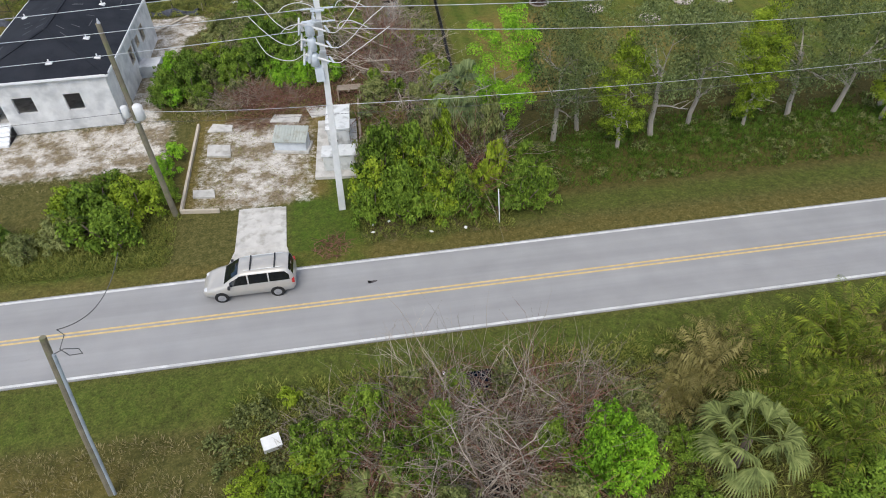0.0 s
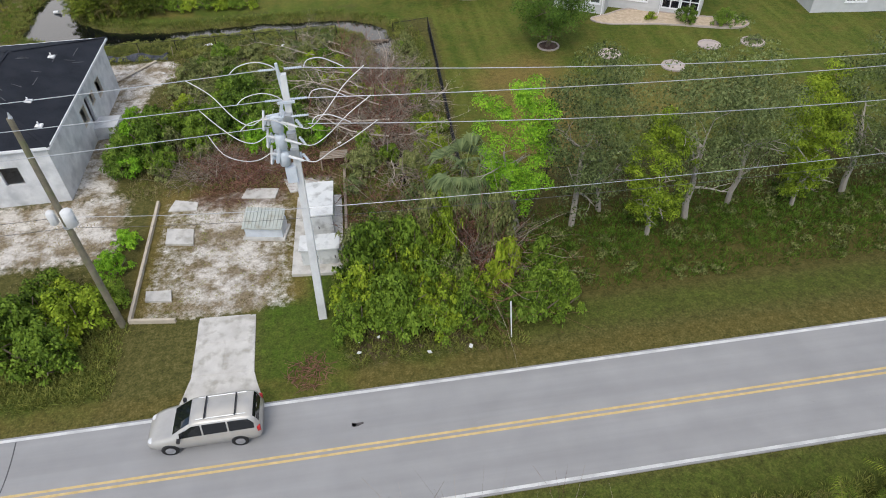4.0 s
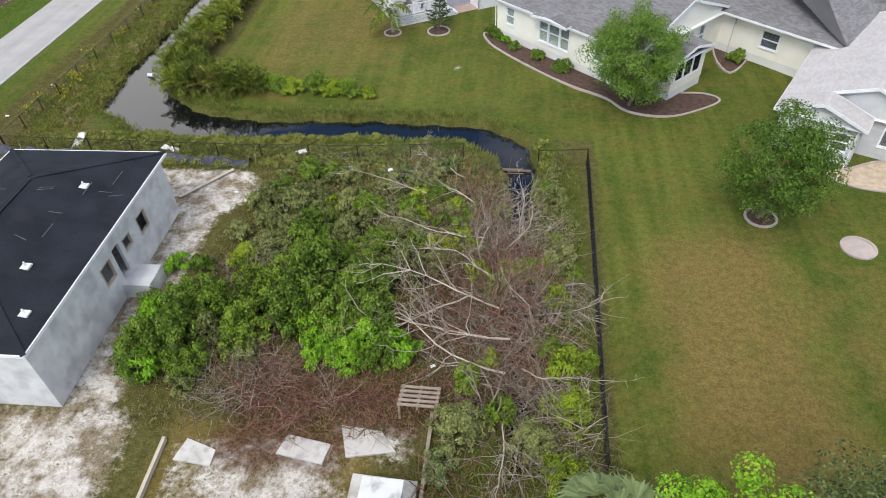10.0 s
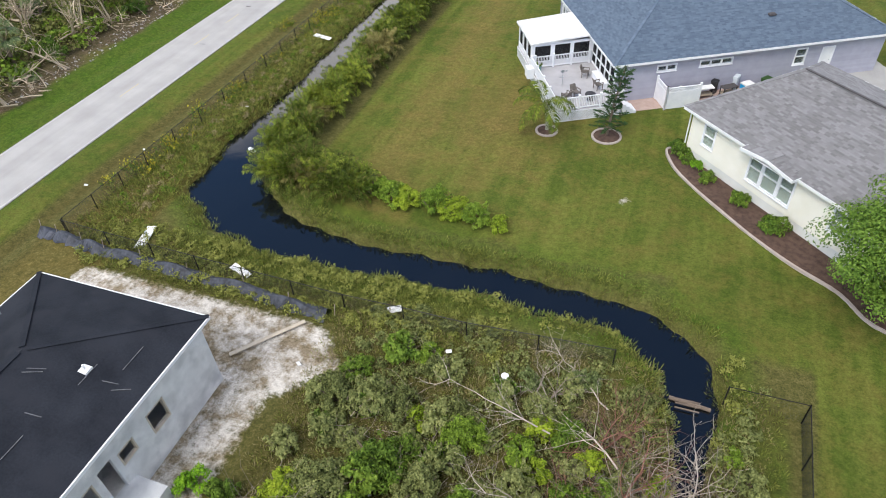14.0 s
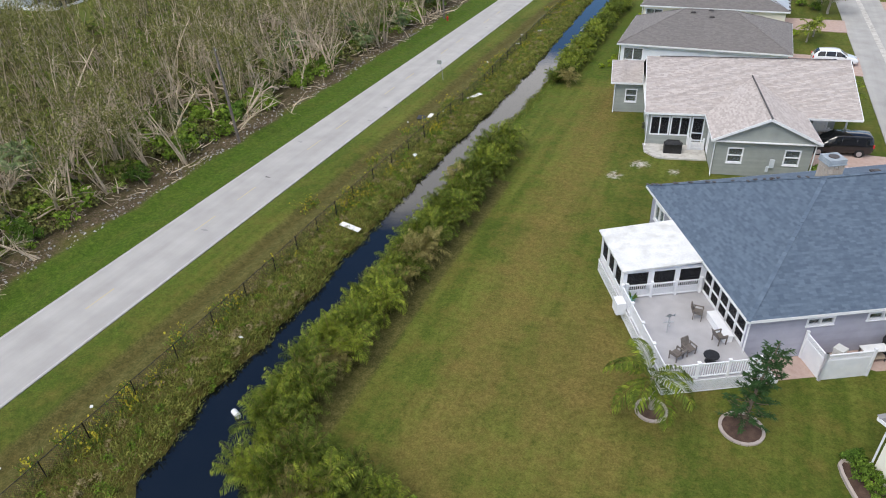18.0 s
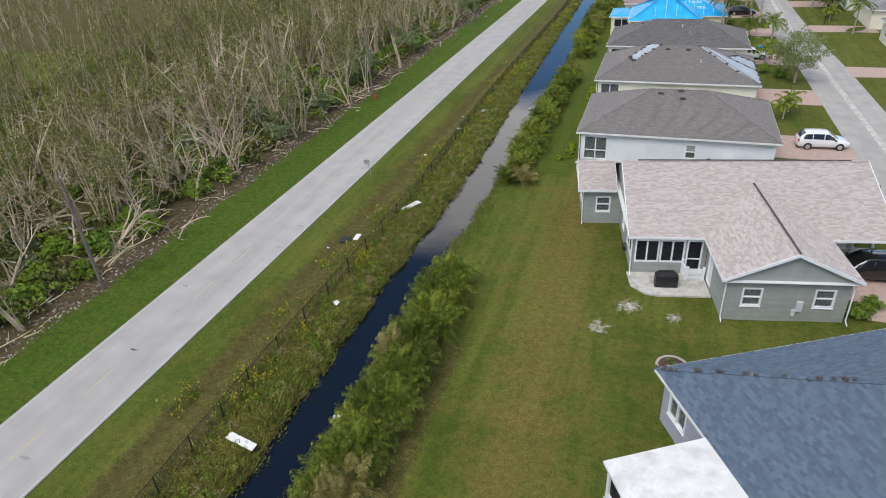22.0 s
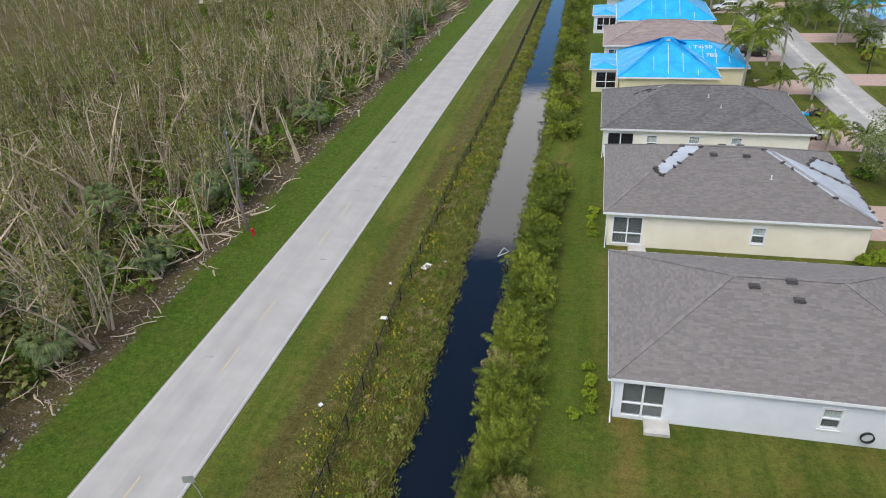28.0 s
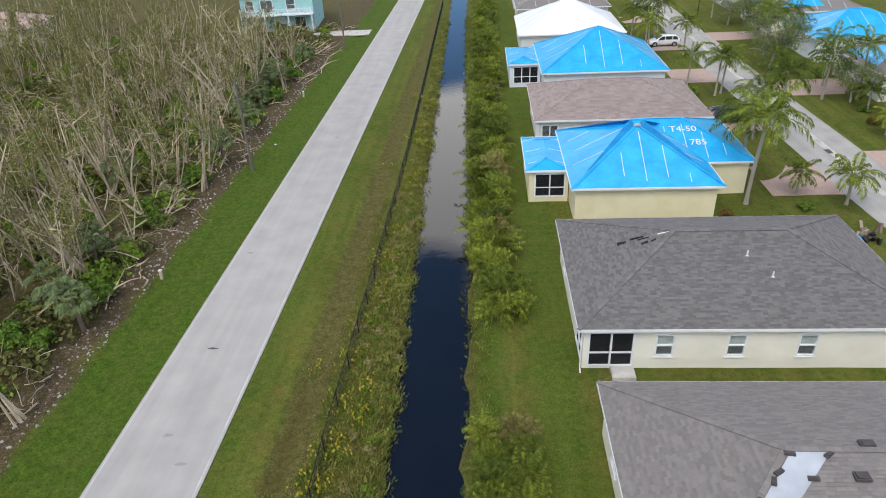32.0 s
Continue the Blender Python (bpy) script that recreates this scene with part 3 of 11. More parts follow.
# Plants: leaves are small bent quads, stems tapered tubes
def leaf_quads(rng, centre, direction, length, width, droop=0.25, face=None):
    """A bent leaf of four corners for every row of centre and direction (n x 3); face, if given, is the way the blades look."""
    n = len(centre)
    d = direction / np.maximum(np.linalg.norm(direction, axis=1, keepdims=True), 1e-6)
    r = rng.normal(size=(n, 3))
    if face is not None:
        r = face / np.maximum(np.linalg.norm(face, axis=1, keepdims=True), 1e-6) + r * 0.32
        r /= np.linalg.norm(r, axis=1, keepdims=True)
        d = d - r * np.sum(d * r, axis=1, keepdims=True)
        d /= np.maximum(np.linalg.norm(d, axis=1, keepdims=True), 1e-6)
    s = np.cross(d, r)
    s /= np.maximum(np.linalg.norm(s, axis=1, keepdims=True), 1e-6)
    ln = (length * (0.7 + 0.6 * rng.random(n)))[:, None]
    wd = (width * (0.7 + 0.6 * rng.random(n)))[:, None] * 0.5
    tip = centre + d * ln
    tip[:, 2] -= (droop * ln)[:, 0]
    mid = centre + d * ln * 0.5
    v = np.stack([centre, mid - s * wd, tip, mid + s * wd], 1).reshape(-1, 3)
    return v


def quads_to_mesh(name, v):
    return np_mesh(name, v, np.arange(len(v), dtype=np.int32).reshape(-1, 4))


def curve_pts(rng, start, direction, length, n, wander, sag=0.0):
    p, d = Vector(start), Vector(direction).normalized()
    out = [p.copy()]
    for i in range(n):
        d = (d + Vector(rng.normal(size=3) * wander) + Vector((0, 0, -sag))).normalized()
        p = p + d * (length / n)
        out.append(p.copy())
    return out


def broadleaf(seed, h, r, trunk_h, leaf=0.16, leaves=2600, clumps=46, flat=0.75, trunk_r=0.12, stems=1, sparse=0.0):
    """Trunk mesh and crown mesh: limbs reach into a crown of uneven clumps of leaves."""
    rng = np.random.default_rng(seed)
    g = Geo()
    cz = trunk_h + (h - trunk_h) * 0.5
    ends = []
    for s in range(stems):
        base = Vector((rng.normal() * 0.15 * stems, rng.normal() * 0.15 * stems, -0.15))
        top = Vector((rng.normal() * r * 0.15, rng.normal() * r * 0.15, trunk_h + (h - trunk_h) * 0.35))
        trunk = [base.lerp(top, k / 4) + Vector((rng.normal() * 0.05, rng.normal() * 0.05, 0)) for k in range(5)]
        g.tube(trunk, [trunk_r * (1.15 - 0.5 * k / 4) for k in range(5)], 7)
        for k in range(max(4, 9 // stems)):
            a, e = rng.random() * 6.283, 0.15 + 0.9 * rng.random()
            d = Vector((math.cos(a) * math.cos(e), math.sin(a) * math.cos(e), math.sin(e)))
            limb = curve_pts(rng, trunk[2 + int(rng.random() * 3)], d, r * (0.7 + 0.5 * rng.random()), 4, 0.14)
            g.tube(limb, [trunk_r * 0.42, trunk_r * 0.34, trunk_r * 0.25, trunk_r * 0.16, 0.012], 5)
            ends += limb[2:]
            for q in range(2):
                tw = curve_pts(rng, limb[2 + q], Vector(rng.normal(size=3)) + d, r * 0.4, 3, 0.2)
                g.tube(tw, [0.03, 0.022, 0.015, 0.006], 4)
                ends.append(tw[-1])
    u = rng.normal(size=(clumps, 3))
    u /= np.linalg.norm(u, axis=1, keepdims=True)
    rad = (0.45 + 0.6 * rng.random(clumps)) ** 0.6
    c = u * rad[:, None] * np.array([r, r, (h - trunk_h) * 0.5 * flat + 0.2])
    c *= 0.8 + 0.35 * rng.random((clumps, 1))
    c[:, 2] += cz
    keep = c[:, 2] > trunk_h * 0.55
    c = c[keep]
    cs = r * (0.16 + 0.2 * rng.random(len(c)))
    w = cs ** 2
    pick = rng.choice(len(c), leaves, p=w / w.sum())
    off = rng.normal(size=(leaves, 3))
    off /= np.linalg.norm(off, axis=1, keepdims=True)
    off[:, 2] = np.where(off[:, 2] < -0.35, -off[:, 2], off[:, 2])
    look_out = off + np.array([0, 0, 0.35])
    off *= (0.35 + 0.65 * rng.random(leaves) ** 0.4)[:, None] * cs[pick][:, None] * np.array([1, 1, 0.8])
    pos = c[pick] + off
    direction = off * 0.6 + rng.normal(size=(leaves, 3)) * cs[pick][:, None]
    v = leaf_quads(rng, pos, direction, leaf * 1.5, leaf, 0.15, look_out)
    return g.mesh("trunk"), quads_to_mesh("crown", v)


def bush(seed, r, h, leaf=0.14, leaves=1500, clumps=26, lump=0.18):
    """Stems and a leafy mound that reaches down to the ground: small clumps of leaves with dark gaps between them."""
    rng = np.random.default_rng(seed)
    g = Geo()
    for k in range(9):
        a = rng.random() * 6.283
        g.tube(curve_pts(rng, (0, 0, -0.1), (math.cos(a) * 0.7, math.sin(a) * 0.7, 1), h * 0.95, 4, 0.15), [0.035, 0.03, 0.022, 0.015, 0.006], 4)
    a, q = rng.random(clumps) * 6.283, rng.random(clumps) ** 0.5
    lift = rng.random(clumps) ** 0.6
    wave = 0.8 + 0.2 * np.sin(a * 3 + seed) + 0.12 * np.sin(a * 7 + 2 * seed)
    c = np.stack([np.cos(a) * q * r * 0.85 * wave, np.sin(a) * q * r * 0.85 * wave, 0.1 * h + lift * h * 0.85 * np.sqrt(np.maximum(1 - q * q * 0.85, 0.05)) * (0.75 + 0.35 * rng.random(clumps))], 1)
    cs = r * lump * (0.6 + 0.8 * rng.random(clumps))
    w = cs ** 2
    pick = rng.choice(clumps, leaves, p=w / w.sum())
    off = rng.normal(size=(leaves, 3))
    off /= np.linalg.norm(off, axis=1, keepdims=True)
    off[:, 2] = np.where(off[:, 2] < -0.3, -off[:, 2], off[:, 2])
    look_out = off + np.array([0, 0, 0.3]) + c[pick] * np.array([0.35, 0.35, 0]) / r
    off *= (0.4 + 0.6 * rng.random(leaves) ** 0.4)[:, None] * cs[pick][:, None] * np.array([1, 1, 0.75])
    pos = c[pick] + off
    pos[:, 2] = np.abs(pos[:, 2])
    v = leaf_quads(rng, pos, off * 0.5 + rng.normal(size=(leaves, 3)) * cs[pick][:, None], leaf * 1.5, leaf, 0.15, look_out)
    return g.mesh("stems"), quads_to_mesh("foliage", v)


def twigs(seed, spread, h, n=60, r=0.02, lying=0.4, seg=4, sides=3):
    """A tangle of bare twigs and branches as one mesh."""
    rng = np.random.default_rng(seed)
    g = Geo()
    for k in range(n):
        a = rng.random() * 6.283
        q = spread * rng.random() ** 0.5
        b = (q * math.cos(a), q * math.sin(a), rng.random() * h * 0.3)
        up = (1 - lying) * rng.random() + 0.05
        e = rng.random() * 6.283
        ln = (0.5 + rng.random()) * max(h, spread * 0.6)
        pts = curve_pts(rng, b, (math.cos(e), math.sin(e), up * 1.6), ln, seg, 0.22, 0.03)
        pts = [Vector((p.x, p.y, max(p.z, 0.02))) for p in pts]
        rr = r * (0.5 + rng.random())
        g.tube(pts, [rr * (1 - 0.8 * i / seg) for i in range(seg + 1)], sides, False)
        if k % 2:
            j = seg // 2
            side = curve_pts(rng, pts[j], Vector(rng.normal(size=3)) + Vector((0, 0, 0.4)), ln * 0.5, 3, 0.2)
            g.tube(side, [rr * 0.5, rr * 0.4, rr * 0.25, rr * 0.1], sides, False)
    return g.mesh("twigs")


def bare_tree(seed, h, r, lean=0.0, depth=4, base_r=0.12):
    """A leafless tree: limbs that fork into thinner ones."""
    rng = np.random.default_rng(seed)
    g = Geo()

    def grow(p, d, ln, rad, k):
        pts = curve_pts(rng, p, d, ln, 4, 0.13)
        g.tube(pts, [rad * (1 - 0.45 * i / 4) for i in range(5)], 6 if k > 2 else 4 if k > 1 else 3, False)
        if k <= 1:
            return
        for j in range(2 + int(rng.random() * 2)):
            q = pts[2 + int(rng.random() * 3)]
            nd = (pts[-1] - pts[-2]).normalized() + Vector(rng.normal(size=3)) * 0.62 + Vector((0, 0, 0.12))
            grow(q, nd, ln * (0.55 + 0.25 * rng.random()), rad * 0.5, k - 1)

    for s in range(3):
        grow(Vector((rng.normal() * 0.15, rng.normal() * 0.15, -0.1)), Vector((math.sin(lean) + rng.normal() * 0.3, rng.normal() * 0.3, math.cos(lean))), h * 0.5, base_r * (1 - 0.2 * s), depth)
    return g.mesh("branches")


def felled(seed, length, r):
    """A leafless tree lying on its side, along +x: one crooked stem, forking limbs and twigs."""
    rng = np.random.default_rng(seed)
    g = Geo()
    stem = curve_pts(rng, (0, 0, 0.3), (1, 0, 0.16), length, 8, 0.16)
    stem = [Vector((q.x, q.y, min(max(q.z, 0.25), 2.6))) for q in stem]
    g.tube(stem, [r * (1 - 0.75 * k / 8) for k in range(9)], 6, False)
    for k in range(11):
        q = stem[2 + int(rng.random() * 7)]
        sd = rng.choice((-1, 1))
        limb = curve_pts(rng, q, (0.7 + 0.4 * rng.random(), sd * (0.3 + 0.7 * rng.random()), 0.45 * rng.random()), length * (0.22 + 0.26 * rng.random()), 5, 0.24)
        rr = r * (0.25 + 0.25 * rng.random())
        g.tube(limb, [rr * (1 - 0.75 * j / 5) for j in range(6)], 4, False)
        for j in range(5):
            tw = curve_pts(rng, limb[1 + int(rng.random() * 5)], Vector(rng.normal(size=3)) + Vector((0.7, 0, 0.5)), length * (0.07 + 0.12 * rng.random()), 3, 0.28)
            g.tube(tw, [rr * 0.45, rr * 0.33, rr * 0.2, 0.005], 3, False)
    return g.mesh("branches")


def frond(rng, base, azim, elev, length, pairs, leaflet, width, sag, verts, g, stalk=0.15):
    """A feather palm leaf: an arching rib (into g) with leaflets on both sides (into verts)."""
    d = Vector((math.cos(azim) * math.cos(elev), math.sin(azim) * math.cos(elev), math.sin(elev)))
    p = Vector(base)
    n = 6
    pts = [p.copy()]
    for i in range(n):
        d = (d + Vector((0, 0, -sag * (0.4 + i / n)))).normalized()
        p = p + d * (length / n)
        pts.append(p.copy())
    g.tube(pts[::2], [0.024, 0.018, 0.011, 0.004], 3, False)
    arr = np.array([tuple(q) for q in pts])
    t = stalk + (1 - stalk) * (np.arange(pairs) + 0.5) / pairs
    x = t * n
    i = np.minimum(x.astype(int), n - 1)
    c = arr[i] + (arr[i + 1] - arr[i]) * (x - i)[:, None]
    along = arr[i + 1] - arr[i]
    along /= np.linalg.norm(along, axis=1, keepdims=True)
    side = np.cross(along, np.array([0, 0, 1.0]))
    side /= np.maximum(np.linalg.norm(side, axis=1, keepdims=True), 1e-4)
    shape = np.sin(np.pi * np.clip(0.12 + 0.86 * t, 0, 1)) ** 0.6
    for sgn in (-1, 1):
        dr = side * sgn * 0.85 + along * 0.55 + np.array([0, 0, 0.18]) + rng.normal(size=c.shape) * 0.1
        dr /= np.linalg.norm(dr, axis=1, keepdims=True)
        ln = (leaflet * shape)[:, None]
        tip = c + dr * ln
        tip[:, 2] -= leaflet * 0.45
        mid = c + dr * ln * 0.5
        w = along * width * 0.5
        verts.append(np.stack([c, mid - w, tip, mid + w], 1).reshape(-1, 3))


def areca(seed, h=2.6, spread=1.0, canes=8, pairs=13):
    """A clump of feather palms: canes, each with a rosette of arching leaves."""
    rng = np.random.default_rng(seed)
    g, verts = Geo(), []
    for k in range(canes):
        a, q = k * 2.399 + rng.normal() * 0.3, spread * 0.62 * math.sqrt((k + 0.4) / canes)
        low = 1 - 0.75 * q / spread
        base = Vector((q * math.cos(a), q * math.sin(a), h * (0.10 + 0.36 * low * (0.7 + 0.5 * rng.random()))))
        g.tube([(base[0] * 0.7, base[1] * 0.7, -0.2), base], [0.04, 0.03], 3, False)
        a0 = rng.random() * 6.283
        for j in range(5):
            out = a0 + j * 1.257 + rng.normal() * 0.25
            frond(rng, base, out, 1.2 - 0.18 * j + 0.25 * rng.random(), h * (0.50 + 0.24 * rng.random()), pairs, 0.52, 0.95 / pairs, 0.24, verts, g, 0.1)
        if k % 2:
            frond(rng, base * 0.8, a + rng.normal() * 0.4, 0.2, h * 0.46, pairs, 0.50, 0.95 / pairs, 0.35, verts, g, 0.1)
    return g.mesh("stems"), quads_to_mesh("fronds", np.concatenate(verts))


def feather_palm(seed, h, fronds=16, length=2.6, pairs=26, leaflet=0.6, trunk_r=0.14, lean=0.06, sag=0.26):
    """A single-trunked palm with arching feather leaves."""
    rng = np.random.default_rng(seed)
    t, g, verts = Geo(), Geo(), []
    top = Vector((lean * h, rng.normal() * 0.1, h))
    pts = [Vector((lean * h * (k / 6) ** 2, 0, -0.15 + (h + 0.15) * k / 6)) for k in range(7)]
    t.tube(pts, [trunk_r * (1.35 if k == 0 else 1.0 - 0.05 * k) for k in range(7)], 9)
    for k in range(fronds):
        frond(rng, pts[-1] + Vector((0, 0, -0.05)), k * 2.399 + rng.normal() * 0.15, 1.15 - 1.35 * (k / fronds) + rng.normal() * 0.1, length * (0.85 + 0.3 * rng.random()), pairs, leaflet, 0.09, sag, verts, g)
    return t.mesh("trunk"), g.mesh("ribs"), quads_to_mesh("fronds", np.concatenate(verts))


def fan_palm(seed, h, fronds=22, stalk=1.2, blade=0.9, trunk_r=0.17):
    """A palm with fan leaves: stalks, and blades of many narrow segments that droop at the tips."""
    rng = np.random.default_rng(seed)
    t, g, verts = Geo(), Geo(), []
    if h > 0.3:
        t.tube([(0, 0, -0.2), (0.03, 0, h * 0.5), (0, 0.03, h)], [trunk_r * 1.2, trunk_r, trunk_r * 1.1], 9)
    for k in range(fronds):
        a, e = k * 2.399 + rng.normal() * 0.25, 1.25 - 1.75 * (k / fronds) ** 0.8 + rng.normal() * 0.12
        d = Vector((math.cos(a) * math.cos(e), math.sin(a) * math.cos(e), math.sin(e)))
        p0 = Vector((0, 0, h))
        hub = p0 + d * stalk * (0.75 + 0.4 * rng.random()) + Vector((0, 0, -0.16))
        g.tube([p0, p0 + d * stalk * 0.5, hub], [0.025, 0.02, 0.015], 3, False)
        s = d.cross(Vector((0, 0, 1))).normalized()
        nseg = 18
        ang = np.linspace(-1.2, 1.2, nseg)
        dirs = np.cos(ang)[:, None] * np.array(d) + np.sin(ang)[:, None] * np.array(s)
        dirs[:, 2] += 0.05
        ln = blade * (1 - 0.18 * (ang / 2) ** 2)[:, None]
        c = np.repeat(np.array([tuple(hub)]), nseg, 0)
        tip = c + dirs * ln
        tip[:, 2] -= 0.8 * blade * (0.45 + 0.55 * rng.random(nseg))
        mid = c + dirs * ln * 0.6
        mid[:, 2] -= 0.05 * blade
        w = np.cross(dirs, np.array([0, 0, 1.0]))
        w /= np.maximum(np.linalg.norm(w, axis=1, keepdims=True), 1e-4)
        w = w * 0.045
        verts.append(np.stack([c, mid - w, tip, mid + w], 1).reshape(-1, 3))
    return (t.mesh("trunk") if h > 0.3 else None), g.mesh("stalks"), quads_to_mesh("blades", np.concatenate(verts))


def melaleuca(seed, h=8.5, stems=6, leaves=260, sides=4, twig=6, lean_all=0.10, wander=0.045):
    """Paper-barked tree: a sheaf of pale, crooked, leaning stems with thin plumes of fine foliage."""
    rng = np.random.default_rng(seed)
    g, pos, dr = Geo(), [], []
    lean = rng.normal(size=2) * lean_all
    per = max(1, leaves // (stems * twig * 3))
    for s in range(stems):
        hh = h * (0.5 + 0.55 * rng.random())
        pts = curve_pts(rng, (rng.normal() * 0.3, rng.normal() * 0.3, -0.2), (lean[0] + rng.normal() * 0.1, lean[1] + rng.normal() * 0.1, 1), hh, 6, wander)
        rr = (0.075 + 0.095 * rng.random() ** 1.5) * (1.0 if sides > 3 else 0.75)
        g.tube(pts, [rr * (1.1 - 0.9 * k / 6) for k in range(7)], sides, False)
        green = rng.random() < 0.72
        for k in range(twig):
            q = pts[2 + int(rng.random() * 5)]
            tw = curve_pts(rng, q, Vector(rng.normal(size=3)) * 0.65 + Vector((0, 0, 0.8)), h * (0.09 + 0.14 * rng.random()), 3, 0.14)
            g.tube(tw, [rr * 0.4, rr * 0.3, rr * 0.18, 0.006], 3, False)
            if green:
                for e in tw[1:]:
                    pos.append(np.array([tuple(e)]) + rng.normal(size=(per, 3)) * np.array([0.26, 0.26, 0.42]))
                    dr.append(rng.normal(size=(per, 3)) * 0.7 + np.array([0, 0, 0.7]))
    pos, dr = np.concatenate(pos), np.concatenate(dr)
    v = leaf_quads(rng, pos, dr, 0.34 if leaves > 299 else 0.45, 0.06 if leaves > 299 else 0.11)
    return g.mesh("stems"), quads_to_mesh("foliage", v)


def set_plant(name, m, parts, label, category, group="", kind=""):
    """A plant from ready meshes: parts of (name, mesh, material)."""
    root = thing(name, m, label, category, group, kind)
    for pn, me, mat in parts:
        if me is not None:
            part(pn, me, mat, root)
    return root


def mesh_arrays(me):
    v = np.empty(len(me.vertices) * 3, dtype=np.float32)
    me.vertices.foreach_get("co", v)
    f = [tuple(p.vertices) for p in me.polygons]
    return v.reshape(-1, 3), f


def scatter_mesh(name, me, spots):
    """Many copies of one quad mesh joined into one: spots of (x, y, z, turn, scale)."""
    v = np.empty(len(me.vertices) * 3, dtype=np.float32)
    me.vertices.foreach_get("co", v)
    v = v.reshape(-1, 3)
    f = np.empty(len(me.loops), dtype=np.int32)
    me.loops.foreach_get("vertex_index", f)
    f = f.reshape(-1, 4)
    sp = np.asarray(spots, dtype=np.float64)
    c, s = np.cos(sp[:, 3]), np.sin(sp[:, 3])
    k = sp[:, 4]
    x = (v[None, :, 0] * c[:, None] - v[None, :, 1] * s[:, None]) * k[:, None] + sp[:, 0:1]
    y = (v[None, :, 0] * s[:, None] + v[None, :, 1] * c[:, None]) * k[:, None] + sp[:, 1:2]
    z = v[None, :, 2] * k[:, None] + sp[:, 2:3]
    out = np.stack([x, y, z], 2).reshape(-1, 3)
    faces = (f[None] + (np.arange(len(sp)) * len(v))[:, None, None]).reshape(-1, 4)
    return np_mesh(name, out, faces)

# Plan: canal, roads, lots
CANAL = [(3.0, 31.5, 0.35), (3.2, 45, 0.3), (3.2, 60, 0.5), (3.4, 66, 1.1), (2.6, 69.6, 1.5), (0, 71.6, 1.2), (-8, 72.2, 1.15), (-15, 71.9, 1.3), (-20, 72.0, 1.6), (-25, 73.4, 2.2),
         (-28.6, 76.3, 2.5), (-29.8, 81, 1.9), (-30, 88, 1.25), (-30.1, 100, 1.5), (-30, 115, 1.5), (-29.3, 128, 1.7), (-29.2, 140, 1.7), (-29.6, 155, 1.9), (-29.7, 172, 2.1), (-30, 195, 2.2),
         (-30.5, 222, 2.0), (-31.4, 276, 1.7), (-32, 330, 1.7)]
DITCH = [(3.6, 19.6, 0.8), (3.9, 12, 1.0), (4.2, 2, 1.0), (4.4, -12, 1.0)]
WATER_Z = -0.5
ROAD_Y0, ROAD_Y1 = 21.85, 28.15


def side_x(y):
    """The east edge of the side road."""
    return -40.77 + 0.0112 * (y - 140)


def bank_distance(x, y, line):
    """Distance outside the water's edge (negative in the water)."""
    best = np.full(x.shape, 1e9)
    for (ax, ay, ar), (bx, by, br) in zip(line[:-1], line[1:]):
        dx, dy = bx - ax, by - ay
        t = np.clip(((x - ax) * dx + (y - ay) * dy) / (dx * dx + dy * dy), 0, 1)
        best = np.minimum(best, np.hypot(x - ax - t * dx, y - ay - t * dy) - (ar + t * (br - ar)))
    return best


def smooth01(x):
    x = np.clip(x, 0, 1)
    return x * x * (3 - 2 * x)


def box_mask(x, y, x0, x1, y0, y1, soft=0.8):
    return smooth01((x - x0) / soft + 0.5) * smooth01((x1 - x) / soft + 0.5) * smooth01((y - y0) / soft + 0.5) * smooth01((y1 - y) / soft + 0.5)


def wavy(x, y, k, s):
    return np.sin(x * k + s) * np.cos(y * k * 0.83 + 1.7 * s) + 0.5 * np.sin(x * k * 2.3 - y * k * 1.9 + s * 3)


def ground_height(x, y):
    x, y = np.asarray(x, dtype=float), np.asarray(y, dtype=float)
    d = np.minimum(bank_distance(x, y, CANAL), bank_distance(x, y, DITCH))
    d = d + 0.22 * wavy(x, y, 1.1, 0.7)
    z = -1.3 * (1 - smooth01((d + 1.4) / 2.3))
    sx = side_x(y)
    z = z - 0.32 * np.exp(-((x - sx - 3.6) / 1.1) ** 2) * (y > 32) - 0.3 * np.exp(-((x - sx + 8.6) / 1.2) ** 2) * (y > 32)
    z = z - 0.35 * np.exp(-((y - 33.2) / 2.2) ** 2) * ((x > 4.5) | (x < -15))
    z = z - 0.3 * np.exp(-((y - 18.5) / 1.6) ** 2)
    z = z + 0.04 * wavy(x, y, 0.35, 2.0)
    flat = np.maximum(box_mask(x, y, -400, 400, ROAD_Y0 - 0.4, ROAD_Y1 + 0.4, 1.0), smooth01((sx + 0.7 - x) / 0.7) * smooth01((x - sx + 6.4) / 0.7) * (y > 22))
    flat = np.maximum(flat, box_mask(x, y, -13.4, -0.6, 28, 46.5, 0.6))
    flat = np.maximum(flat, box_mask(x, y, 3.2, 11.6, 96, 400, 1.0) * (x > 2))
    far = (np.abs(x) > 160) | (y > 330) | (y < -60)
    return np.where(far, -0.05, z * (1 - flat) - 0.03 * flat)


